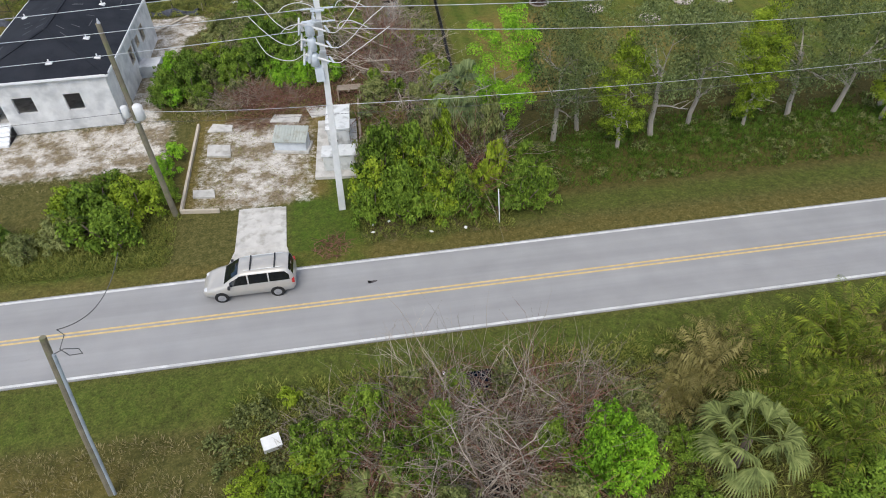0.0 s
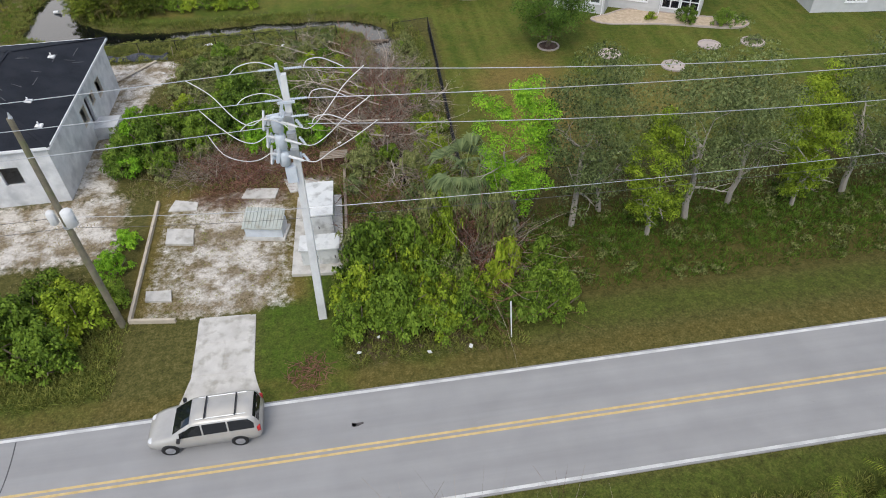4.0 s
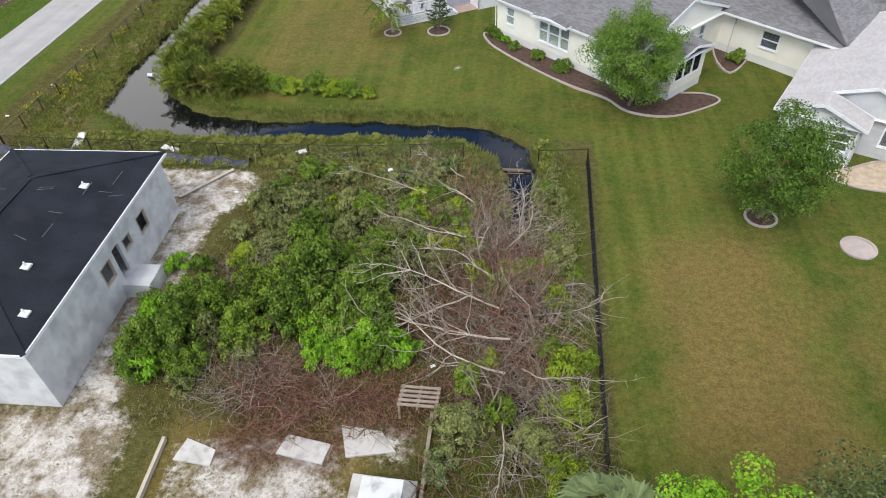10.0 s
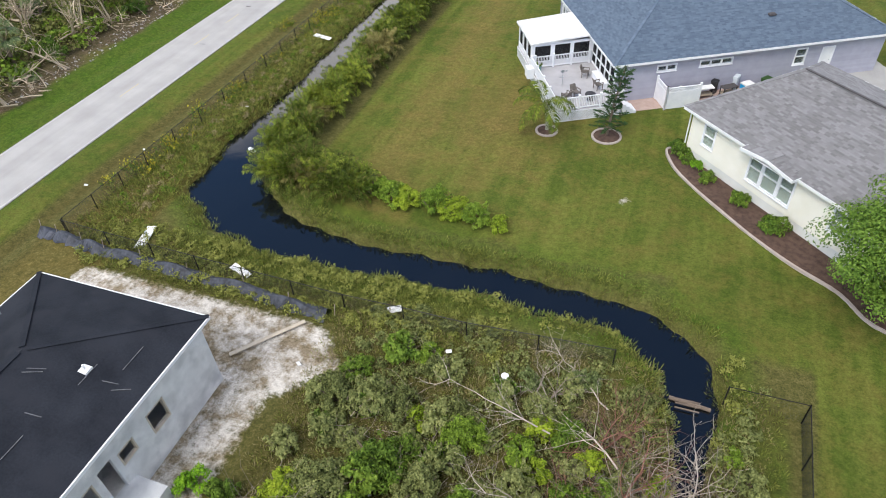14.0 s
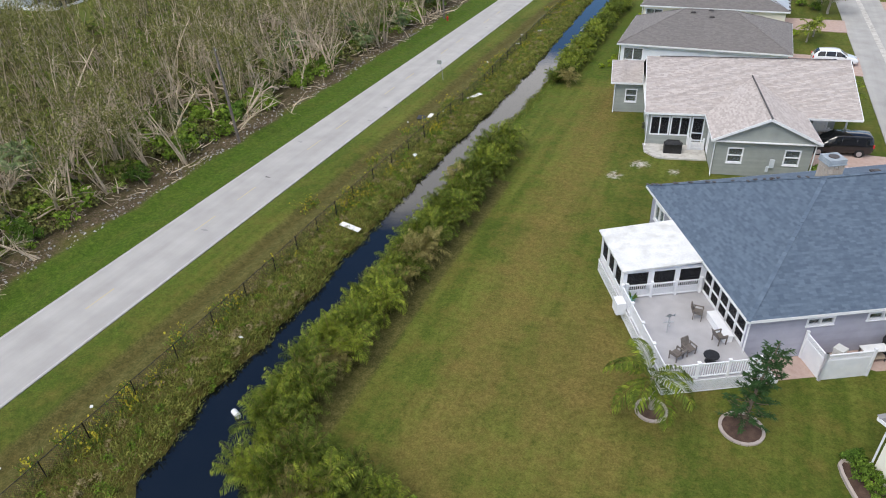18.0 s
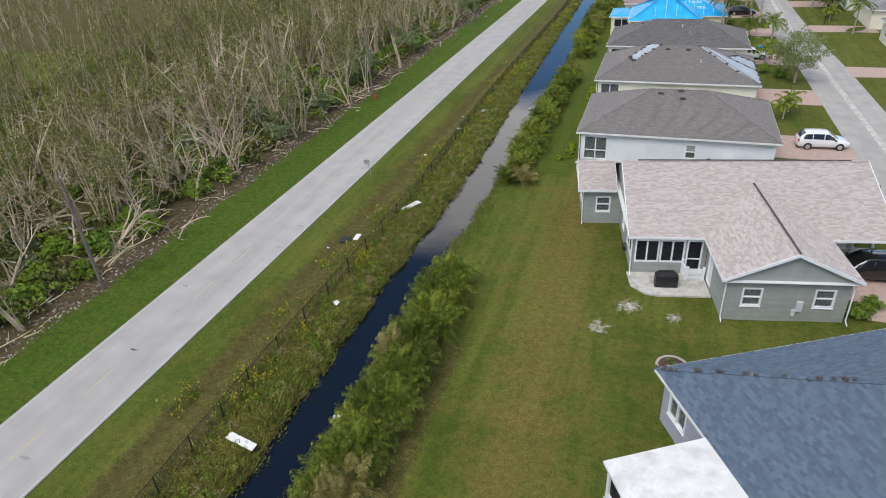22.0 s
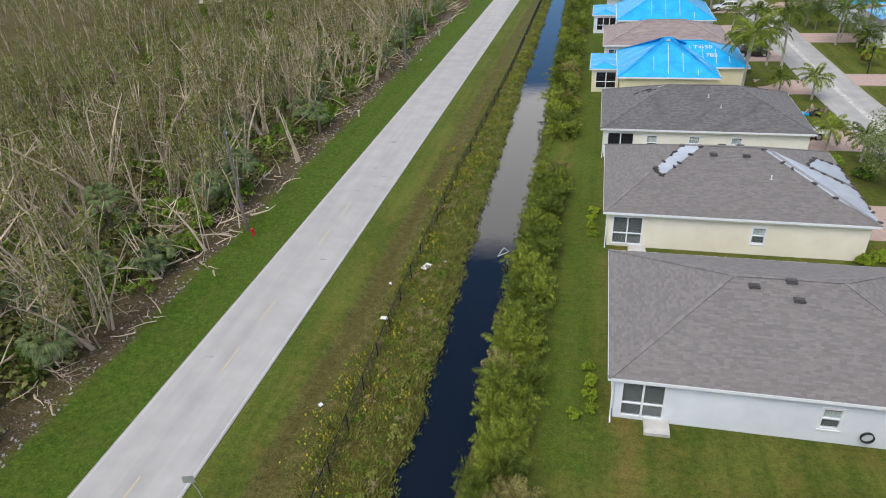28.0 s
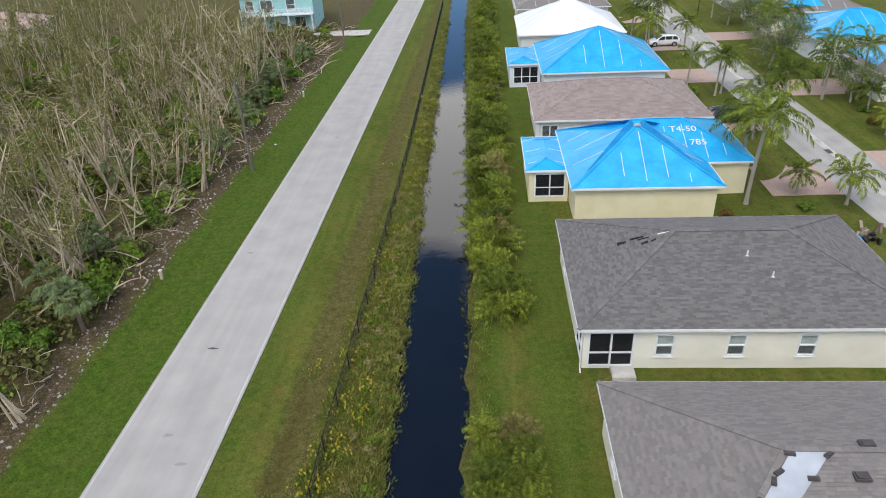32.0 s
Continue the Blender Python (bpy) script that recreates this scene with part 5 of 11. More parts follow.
def wall(root, ax, ay, bx, by, z0, z1, mat, openings=(), thick=0.2, lap=None, name="wall"):
    """A wall from a to b, outside to its right, with openings of (start, width, sill, height, kind)."""
    ln = math.hypot(bx - ax, by - ay)
    m = Matrix.Translation((ax, ay, 0)) @ Matrix.Rotation(math.atan2(by - ay, bx - ax), 4, "Z")
    g, s = Geo(), Geo()
    g.m = s.m = m
    us = sorted({0.0, round(ln, 4), *(round(o[0], 4) for o in openings), *(round(o[0] + o[1], 4) for o in openings)})
    vs = sorted({round(z0, 4), round(z1, 4), *(round(z0 + o[2], 4) for o in openings), *(round(z0 + o[2] + o[3], 4) for o in openings)})
    inside = lambda u, v: any(o[0] < u < o[0] + o[1] and z0 + o[2] < v < z0 + o[2] + o[3] for o in openings)
    empty = {(i, j) for i in range(len(us) - 1) for j in range(len(vs) - 1) if inside((us[i] + us[i + 1]) / 2, (vs[j] + vs[j + 1]) / 2)}
    g.panel(us, vs, 0, thick, empty)
    if lap:
        z = z0
        while z < z1 - 0.01:
            b0, b1 = z, min(z + lap, z1)
            cuts = sorted({0.0, ln, *(e for o in openings for e in (o[0], o[0] + o[1]) if z0 + o[2] < b1 - 0.02 and z0 + o[2] + o[3] > b0 + 0.02)})
            for u0, u1 in zip(cuts[:-1], cuts[1:]):
                if not inside((u0 + u1) / 2, (b0 + b1) / 2):
                    s.add([(u0, -0.028, b0), (u1, -0.028, b0), (u1, -0.006, b1), (u0, -0.006, b1), (u0, -0.002, b0), (u1, -0.002, b0)], [(0, 1, 2, 3), (4, 5, 1, 0)])
            z += lap
    w = part(name, g, mat, root)
    if lap:
        tagged(part("siding", s, mat, w), kind="stuff")
    for o in openings:
        u0, wd, sill, ht, kind = o
        v0, v1, u1 = z0 + sill, z0 + sill + ht, u0 + wd
        if kind == "hole":
            continue
        f = Geo()
        f.m = m
        t = 0.07
        n = max(1, round(wd / 1.0)) if kind in ("slider", "triple", "screen") else 1
        fu = [u0 - 0.04, u0 + t] + [e for k in range(1, n) for e in (u0 + wd * k / n - 0.05, u0 + wd * k / n + 0.05)] + [u1 - t, u1 + 0.04]
        rail = (v0 + v1) / 2 if kind in ("win", "win_green", "win_blind") else v0 + ht * 0.4 if kind in ("slider", "screen") and ht > 1.8 else None
        fv = [v0 - 0.04, v0 + t] + ([rail - 0.03, rail + 0.03] if rail else []) + [v1 - t, v1 + 0.04]
        f.panel(fu, fv, -0.05, 0.1, {(i, j) for i in range(1, len(fu) - 2, 2) for j in range(1, len(fv) - 2, 2)})
        wn_ = part("door" if kind == "door" else "window", f, "vinyl", root)
        p = Geo()
        p.m = m
        if kind == "door":
            p.box(u0 + t, u1 - t, 0.02, 0.07, v0 + t, v1 - t)
            part("leaf", p, "white_paint", wn_, "closed white door leaf")
            part("handle", _box(m, u1 - 0.2, u1 - 0.14, -0.03, 0.02, v0 + 0.95, v0 + 1.0), "galv", wn_)
        else:
            for k in range(n):
                a0, a1 = u0 + wd * k / n + t, u0 + wd * (k + 1) / n - t
                q = _box(m, a0, a1, 0.04, 0.05, v0 + t, v1 - t)
                pane = part("screen_panel" if kind == "screen" else "pane", q, "screen" if kind == "screen" else "glass", wn_)
                pane.visible_shadow = kind == "screen"
            if kind == "win_blind":
                part("blind", _box(m, u0 + t, u1 - t, 0.08, 0.1, v0 + t, v1 - t), "blind_cloth", wn_, "drawn pale green blind")
            if kind == "win_green":
                part("blind", _box(m, u0 + t, u1 - t, 0.08, 0.1, (v0 + v1) / 2, v1 - t), "stucco_pale", wn_, "half-drawn pale blind")
            if kind not in ("screen", "slider"):
                part("sill", _box(m, u0 - 0.06, u1 + 0.06, -0.09, 0.02, v0 - 0.09, v0 - 0.035), "vinyl", wn_)
    return w


def _box(m, *a):
    g = Geo()
    g.m = m
    return g.box(*a)


def rect_walls(root, x0, x1, y0, y1, z0, z1, mat, s=(), e=(), n=(), w=(), lap=None, thick=0.2):
    wall(root, x0, y0, x1, y0, z0, z1, mat, s, thick, lap)
    wall(root, x1, y1, x0, y1, z0, z1, mat, n, thick, lap)
    shift = lambda ops: [(o[0] - thick - 0.003, *o[1:]) for o in ops]
    wall(root, x1, y0 + thick + 0.003, x1, y1 - thick - 0.003, z0, z1, mat, shift(e), thick, lap)
    wall(root, x0, y1 - thick - 0.003, x0, y0 + thick + 0.003, z0, z1, mat, shift(w), thick, lap)
    part("floor", Geo().box(x0 + thick, x1 - thick, y0 + thick, y1 - thick, -0.1, z0 + 0.08), "dark_inside", root)


def roof_spot(face, s, t, lift=0.0):
    """The place at s across and t up a roof face."""
    a, b, c, d = (Vector(p) for p in face)
    return a.lerp(b, s).lerp(d.lerp(c, s), t) + Vector((0, 0, lift))


def sheet_on(root, face, quad, mat, name="tarp", label="", lift=0.05, edges=True):
    """A tarpaulin laid on a roof face; quad of (s, t) corners. Its edge is weighed down with bars."""
    g = Geo()
    pts = [roof_spot(face, s, t, lift) for s, t in quad]
    g.face(*pts)
    g.face(*[p - Vector((0, 0, 0.02)) for p in reversed(pts)])
    ob = part(name, g, mat, root, label)
    return ob, pts


def battens(root, face, n, mat="litter_white", t0=0.06):
    """Thin pale strips that hold a tarpaulin down, one object each, straight up the slope."""
    a, b, c_, d = (Vector(p) for p in face)
    e = (b - a).normalized()
    w, l1, r1 = (b - a).length, (d - a).dot(e), (c_ - a).dot(e)
    up = (d - a) - e * l1
    for k in range(n):
        u = w * (k + 0.5) / n
        top = min(1.0, u / l1 if l1 > 0.01 else 1.0, (w - u) / (w - r1) if w - r1 > 0.01 else 1.0)
        lo, hi = t0 + 0.12 * (k * 7 % 5) / 5, top - 0.06 - 0.2 * (k * 3 % 4) / 4
        if hi - lo > 0.12:
            p, q = a + e * u + up * lo, a + e * u + up * hi
            part("batten", Geo().beam(p + Vector((0, 0, 0.06)), q + Vector((0, 0, 0.06)), 0.05, 0.02), mat, root)


def downspout(root, x, y, z):
    part("downspout", Geo().tube([(x, y, z), (x, y, 0.25), (x, y - 0.35, 0.08)], 0.045, 6), "vinyl", root)


def vents(root, face, spots, mat="dark_vent"):
    for s, t in spots:
        p = roof_spot(face, s, t, 0.02)
        g = Geo()
        g.m = Matrix.Translation(p)
        g.box(-0.28, 0.28, -0.2, 0.2, 0, 0.1)
        g.box(-0.2, 0.2, -0.14, 0.14, 0.1, 0.14)
        part("roof_vent", g, mat, root)


def pipes(root, face, spots):
    for s, t in spots:
        p = roof_spot(face, s, t, 0)
        part("vent_pipe", Geo().lathe(p.x, p.y, [(0.12, p.z), (0.05, p.z + 0.03), (0.05, p.z + 0.32)], 8), "lamp_clear", root)


# Unfinished block house with a tar-papered roof
h1 = thing("house", pose(-18.75, 46.4, 0), "unfinished grey concrete block house with black tar-papered hip roof", "house")
for args in ((-9.3, 0, 0, 0, ((0.35, 1.0, 1.0, 2.2, "hole"), (2.3, 1.4, 1.7, 1.25, "hole"), (5.9, 1.2, 1.65, 1.3, "hole"))),
             (0, 0.203, 0, 14.8, ((6.1, 1.1, 1.75, 1.25, "hole"), (7.55, 0.75, 1.0, 2.1, "hole"), (8.6, 0.9, 2.1, 0.8, "hole"), (10.4, 1.1, 1.75, 1.25, "hole"))),
             (0, 15.0, -9.3, 15.0, ()), (-9.3, 14.8, -9.3, 0.203, ((3, 1.2, 1.7, 1.2, "hole"), (9, 1.2, 1.7, 1.2, "hole")))):
    wall(h1, args[0], args[1], args[2], args[3], 0, 4.2, "block_wall", args[4])
part("floor", Geo().box(-9.1, -0.2, 0.2, 14.8, -0.1, 0.98), "concrete", h1)
part("partition", Geo().box(-9.0, -0.3, 5.2, 5.35, 0.98, 4.1), "block_wall", h1)
for (u, wdt) in ((6.1, 1.1), (10.4, 1.1), (8.6, 0.9)):
    f = Geo()
    za, zb = (1.75, 3.0) if wdt > 1 else (2.1, 2.9)
    for q in ((u, u + 0.07), (u + wdt - 0.07, u + wdt)):
        f.box(-0.16, 0.02, q[0] + 0.2, q[1] + 0.2, za, zb)
    f.box(-0.16, 0.02, u + 0.2, u + wdt + 0.2, za - 0.05, za + 0.03), f.box(-0.16, 0.02, u + 0.2, u + wdt + 0.2, zb - 0.06, zb)
    part("window_buck", f, "wood_pale", h1, "raw timber window frame")
r1, f1 = roof(h1, -9.75, 0.35, -0.3, 15.4, 4.35, 0.33, "tar_paper", "y", sheet=True, seed=1)
rng = np.random.default_rng(9)
for k in range(22):
    fc = f1[k % 2]
    s, t = rng.uniform(0.1, 0.9), rng.uniform(0.05, 0.8)
    p, q = roof_spot(fc, s, t, 0.035), roof_spot(fc, s + rng.normal() * 0.01, t + 0.12, 0.035)
    if k % 5 == 0:
        q = roof_spot(fc, min(s + 0.1, 1), t, 0.035)
    part("chalk_mark", Geo().beam(p, q, 0.04, 0.01), "dust_grey", r1)
for fc, s, t in ((f1[0], 0.22, 0.45), (f1[0], 0.8, 0.5), (f1[1], 0.3, 0.3), (f1[2], 0.62, 0.3), (f1[0], 0.08, 0.2)):
    p = roof_spot(fc, s, t, 0.02)
    g = Geo()
    g.box(p.x - 0.22, p.x + 0.22, p.y - 0.2, p.y + 0.2, p.z - 0.05, p.z + 0.05)
    g.lathe(p.x, p.y, [(0.05, p.z + 0.05), (0.05, p.z + 0.3)], 8)
    part("vent_flashing", g, "litter_white", r1)
st = Geo()
st.box(0.003, 1.6, 7.3, 9.0, -0.1, 1.0)
part("stoop", st, "block_wall", h1, "bare concrete side landing")
for k in range(5):
    part("step", Geo().box(-9.2, -7.9, -1.75 + 0.33 * k, -0.003, -0.05 if k == 0 else 0.185 * k - 0.18, 0.185 * (k + 1)), "white_paint", h1)


# Blue-roofed house with a white deck
h2 = thing("house", pose(-4.7, 93.0, 0, 0, 0, 28.6), "lilac-grey sided house with blue shingle roof and white deck", "house")
rect_walls(h2, 0.45, 22.2, 0.45, 14.9, 0, 3.15, "siding_lilac", s=((3.2, 1.5, 2.2, 0.5, "triple"), (6.6, 2.6, 2.2, 0.5, "triple"), (14.4, 0.9, 1.4, 1.3, "win"), (16.6, 1.0, 0.5, 2.1, "door")),
           w=((0.7, 1.6, 1.2, 1.3, "triple"), (9.0, 5.2, 0.95, 2.05, "screen")), n=((3, 1.2, 1.2, 1.2, "win"), (9, 1.2, 1.2, 1.2, "win"), (15, 1.2, 1.2, 1.2, "win")), lap=0.2)
r2, f2 = roof(h2, 0, 22.7, 0, 15.3, 3.3, 0.5, "shingle_blue", "x", seed=2)
vents(r2, f2[0], ((0.62, 0.35), (0.85, 0.6)), "dark_vent")
vents(r2, f2[1], ((0.5, 0.9),), "dark_vent")
rng = np.random.default_rng(3)
hip = (Vector(f2[2][0]), Vector(f2[2][2]))
for k in range(26):
    p = hip[0].lerp(hip[1], rng.random() * 0.98)
    g = Geo()
    g.m = Matrix.Translation(p + Vector((rng.normal() * 0.06, rng.normal() * 0.06, 0.07))) @ Matrix.Rotation(rng.random() * 6, 4, "Z")
    g.box(-0.1, 0.12, -0.08, 0.08, 0, 0.03)
    part("loose_shingle", g, "dark_vent", r2)
downspout(h2, 0.3, 0.25, 3.1)
# enclosed porch
po = part("porch_roof", Geo().add([(-4.85, 5.6, 2.95), (0.0, 5.6, 3.22), (0.0, 10.4, 3.22), (-4.85, 10.4, 2.95), (-4.85, 5.6, 3.07), (0.0, 5.6, 3.34), (0.0, 10.4, 3.34), (-4.85, 10.4, 3.07)],
                                   [(0, 3, 2, 1), (4, 5, 6, 7), (0, 1, 5, 4), (1, 2, 6, 5), (2, 3, 7, 6), (3, 0, 4, 7)]), "porch_white", h2, "flat white aluminium porch roof")
wall(h2, -4.65, 5.85, 0.43, 5.85, 0.9, 2.93, "vinyl", ((0.15, 1.45, 0.45, 1.45, "screen"), (1.8, 1.45, 0.45, 1.45, "screen"), (3.4, 1.45, 0.45, 1.45, "screen")), 0.1)
wall(h2, -4.65, 10.15, -4.65, 5.953, 0.9, 2.9, "vinyl", ((0.15, 1.25, 0.45, 1.4, "screen"), (1.5, 1.2, 0.45, 1.4, "screen"), (2.8, 1.25, 0.45, 1.4, "screen")), 0.1)
wall(h2, 0.43, 10.25, -4.65, 10.25, 0.9, 2.9, "vinyl", ((0.6, 1.6, 0.5, 1.4, "screen"), (2.8, 1.6, 0.5, 1.4, "screen")), 0.1)
part("deck_floor", Geo().box(-4.75, 0.44, -1.4, 10.25, 0.78, 0.9), "deck_grey", h2, "grey deck floor")


def lattice(root, ax, ay, bx, by, z0, z1, step=0.14):
    """White lattice skirt of crossing laths."""
    ln = math.hypot(bx - ax, by - ay)
    g = Geo()
    g.m = Matrix.Translation((ax, ay, 0)) @ Matrix.Rotation(math.atan2(by - ay, bx - ax), 4, "Z")
    h = z1 - z0
    s = -h
    while s < ln:
        for sg, yy in ((1, -0.004), (-1, 0.012)):
            p0, p1 = (s, z0), (s + h, z1)
            if sg < 0:
                p0, p1 = (s + h, z0), (s, z1)
            lo, hi = (p0, p1) if p0[0] < p1[0] else (p1, p0)
            t0, t1 = max(0, (0 - lo[0]) / (hi[0] - lo[0])), min(1, (ln - lo[0]) / (hi[0] - lo[0]))
            if t1 > t0:
                q0 = (lo[0] + (hi[0] - lo[0]) * t0, yy, lo[1] + (hi[1] - lo[1]) * t0)
                q1 = (lo[0] + (hi[0] - lo[0]) * t1, yy, lo[1] + (hi[1] - lo[1]) * t1)
                g.beam(q0, q1, 0.012, 0.045)
        s += step
    g.box(0, ln, -0.02, 0.02, z1, z1 + 0.09)
    g.box(0, ln, -0.02, 0.02, z0, z0 + 0.05)
    tagged(part("lattice", g, "vinyl", root), kind="stuff")


def railing(root, ax, ay, bx, by, z, h=1.0, post=1.7, gap=0.13):
    """White rail: posts with caps, two rails and balusters."""
    ln = math.hypot(bx - ax, by - ay)
    m = Matrix.Translation((ax, ay, z)) @ Matrix.Rotation(math.atan2(by - ay, bx - ax), 4, "Z")
    n = max(1, round(ln / post))
    for k in range(n + 1):
        x = ln * k / n
        g = Geo()
        g.m = m
        g.box(x - 0.065, x + 0.065, -0.065, 0.065, -0.1, h + 0.1)
        g.box(x - 0.09, x + 0.09, -0.09, 0.09, h + 0.1, h + 0.15)
        part("post", g, "vinyl", root)
    for zz in (0.1, h - 0.06):
        part("rail", _box(m, 0, ln, -0.035, 0.035, zz, zz + 0.07), "vinyl", root)
    x = gap
    while x < ln:
        part("baluster", _box(m, x - 0.018, x + 0.018, -0.018, 0.018, 0.17, h - 0.06), "vinyl", root)
        x += gap


lattice(h2, -4.76, 10.2, -4.76, -1.4, 0.02, 0.78)
lattice(h2, -4.76, -1.41, 0.3, -1.41, 0.02, 0.78)
railing(h2, -4.68, 5.7, -4.68, -1.3, 0.9)
railing(h2, -4.6, -1.32, 0.35, -1.32, 0.9)
railing(h2, -4.4, 5.72, 0.2, 5.72, 0.9)
for k in range(4):
    part("step", Geo().box(0.46, 1.6, -1.4 - 0.0 + 0.0, -0.3, 0.0 if k == 0 else 0.2 * k, 0.2 * (k + 1)), "vinyl", h2) if k == 0 else part("step", Geo().box(0.46, 1.6 - 0.28 * k, -1.4, -0.3, 0.2 * k, 0.2 * (k + 1)), "vinyl", h2)

# Grey-green sided house
h3 = thing("house", pose(-8.0, 116.5, 0, 0, 0, 10.5), "grey-green lap-sided house with pinkish shingle gable roofs", "house")
wall(h3, 0, 0, 7.3, 0, 0, 3.1, "siding_green", ((1.0, 1.15, 1.15, 1.3, "win"), (5.3, 1.15, 1.15, 1.3, "win")), lap=0.19)
wall(h3, 7.3, 0.203, 7.3, 8.6, 0, 3.1, "siding_green", (), lap=0.19)
wall(h3, 0, 5.2, 0, 0.203, 0, 3.1, "siding_green", ((0.8, 1.0, 0.2, 2.1, "door"),), lap=0.19)
wall(h3, -5.1, 5.4, 0.0, 5.4, 0.0, 3.1, "siding_green", ((0.2, 1.6, 1.0, 1.75, "screen"), (1.95, 1.6, 1.0, 1.75, "screen"), (3.75, 1.0, 0.3, 2.45, "screen")), lap=0.19)
wall(h3, -5.1, 12.9, -5.1, 5.603, 0.0, 3.1, "siding_green", ((1.8, 1.1, 1.0, 1.4, "win"), (4.7, 2.2, 1.0, 1.75, "screen")), lap=0.19)
wall(h3, -8.1, 13.1, -5.1, 13.1, 0.0, 3.1, "siding_green", ((1.0, 1.1, 1.1, 1.3, "win"),), lap=0.19)
wall(h3, -8.1, 17.9, -8.1, 13.303, 0.0, 3.1, "siding_green", ((1.6, 1.1, 1.1, 1.3, "win"),), lap=0.19)
wall(h3, 11.2, 18.1, -8.1, 18.1, 0.0, 3.1, "siding_green", (), lap=0.19)
wall(h3, 7.3, 8.8, 11.2, 8.8, 0, 3.1, "siding_green", ((0.8, 0.9, 0.9, 1.5, "win"), (2.3, 1.0, 0.1, 2.1, "door")), lap=0.19)
wall(h3, 11.2, 9.0, 11.2, 17.9, 0, 3.1, "siding_green", ((3, 1.2, 1.0, 1.4, "win"),), lap=0.19)
part("floor", Geo().box(-4.9, 11, 5.7, 17.8, -0.1, 0.2), "dark_inside", h3)
part("floor", Geo().box(0.2, 7.1, 0.3, 5.6, -0.1, 0.2), "dark_inside", h3)
r3, f3 = roof(h3, -5.55, 12.0, 4.9, 18.6, 3.25, 0.42, "shingle_pink", "x", (True, True), "siding_green", seed=3)
r3b, f3b = roof(h3, -0.45, 7.75, -0.45, 13.0, 3.25, 0.47, "shingle_pink", "y", (True, False), "siding_green", inset=(0, 0.5), seed=4, name="gable_roof")
r3c, f3c = roof(h3, -8.6, -5.56, 12.6, 18.6, 3.2, 0.42, "shingle_pink", "x", (True, True), "siding_green", seed=5, name="wing_roof")
part("ridge_strip", Geo().beam(Vector(f3b[0][3]) + Vector((0, 0, 0.09)), Vector(f3b[0][2]) + Vector((0, 0, 0.09)), 0.12, 0.05), "dark_vent", r3b, "dark ridge vent strip")
part("ridge_strip", Geo().beam(Vector(f3[0][3]) + Vector((1.2, 0, 0.07)), Vector(f3[0][2]) + Vector((-1.2, 0, 0.07)), 0.12, 0.05), "dark_vent", r3, "dark ridge vent strip")
for x, y in ((-0.12, -0.12), (7.42, -0.12), (-5.2, 5.25), (-8.2, 13.0)):
    downspout(h3, x, y, 3.1)
for x, y in ((9.0, 7.2), (11.6, 7.2)):
    part("post", Geo().box(x - 0.07, x + 0.07, y - 0.07, y + 0.07, 0, 3.1), "vinyl", h3)
railing(h3, 9.0, 7.2, 11.6, 7.2, 0.5, 0.9)
part("porch_floor", Geo().box(8.9, 11.7, 7.1, 8.78, 0, 0.5), "pavers", h3)
tagged(part("patio", Geo().slab([(-5.4, 5.35), (-5.3, 3.6), (-4.4, 2.6), (-3.6, 2.4), (-0.1, 2.4), (-0.1, 5.35)], -0.05, 0.1), "concrete", h3), "pale concrete patio slab")
for k in range(2):
    part("step", Geo().box(-1.5, -0.15, 4.4 + 0.3 * k, 5.37, 0.1 + 0.16 * k, 0.26 + 0.16 * k), "vinyl", h3)
railing(h3, -1.55, 4.3, -1.55, 5.3, 0.25, 0.85, 1.0)
railing(h3, -0.3, 4.3, -1.4, 4.3, 0.25, 0.85, 1.2)
part("meter_box", Geo().box(4.3, 4.65, -0.2, -0.03, 0.9, 1.6).box(4.1, 4.3, -0.15, -0.03, 0.5, 0.95), "switch_grey", h3)


# Row of stucco houses along the canal
def row_house(x0, y0, x1, y1, wall_mat, roof_mat, label, south, west, seed, pitch=0.36, course=0.15, tab=0.34, sheet=False, rot=0.0, pad=True, inset=None):
    h = thing("house", pose(x0, y0, 0, 0, 0, rot), label, "house", "canal row houses")
    w, d = x1 - x0, y1 - y0
    rect_walls(h, 0.4, w - 0.4, 0.45, d - 0.45, 0, 2.95, wall_mat, s=south, w=west, e=((2, 1.2, 1.0, 1.3, "win"), (6, 2.4, 0.1, 2.1, "door")), n=((4, 1.0, 1.0, 1.2, "win"), (9, 1.0, 1.0, 1.2, "win")))
    r, f = roof(h, 0, w, 0, d, 3.1, pitch, roof_mat, "x", seed=seed, course=course, tab=tab, sheet=sheet, inset=inset)
    if pad:
        part("stoop", Geo().box(2.0, 3.3, -0.6, 0.447, -0.05, 0.22), "concrete", h)
    downspout(h, 0.28, 0.3, 3.0)
    return h, r, f


lanai = (0.35, 2.2, 0.25, 2.35, "slider")
wlanai = ((9.2, 2.3, 0.25, 2.35, "screen"), (2.5, 1.1, 1.0, 1.2, "win"))
h4, r4, f4 = row_house(-20.8, 140.9, -2.3, 153.8, "stucco_white", "shingle_brown", "white stucco house with brown-grey hip roof by the canal", (lanai, (9.9, 0.95, 0.95, 1.35, "win_green")), wlanai, 11, pitch=0.42)
vents(r4, f4[0], ((0.24, 0.9), (0.52, 0.97), (0.545, 0.8)))
h5, r5, f5 = row_house(-21.2, 159.3, -2.5, 172.9, "stucco_cream", "shingle_brown", "cream stucco house with brown-grey hip roof and grey tarps", (lanai, (10.2, 0.95, 0.95, 1.35, "win_green")), wlanai, 12, pitch=0.42, inset=(5.7, 6.8))
vents(r5, f5[0], ((0.4, 0.86), (0.7, 0.86)))
vents(r5, f5[1], ((0.5, 0.95), (0.3, 0.95)))
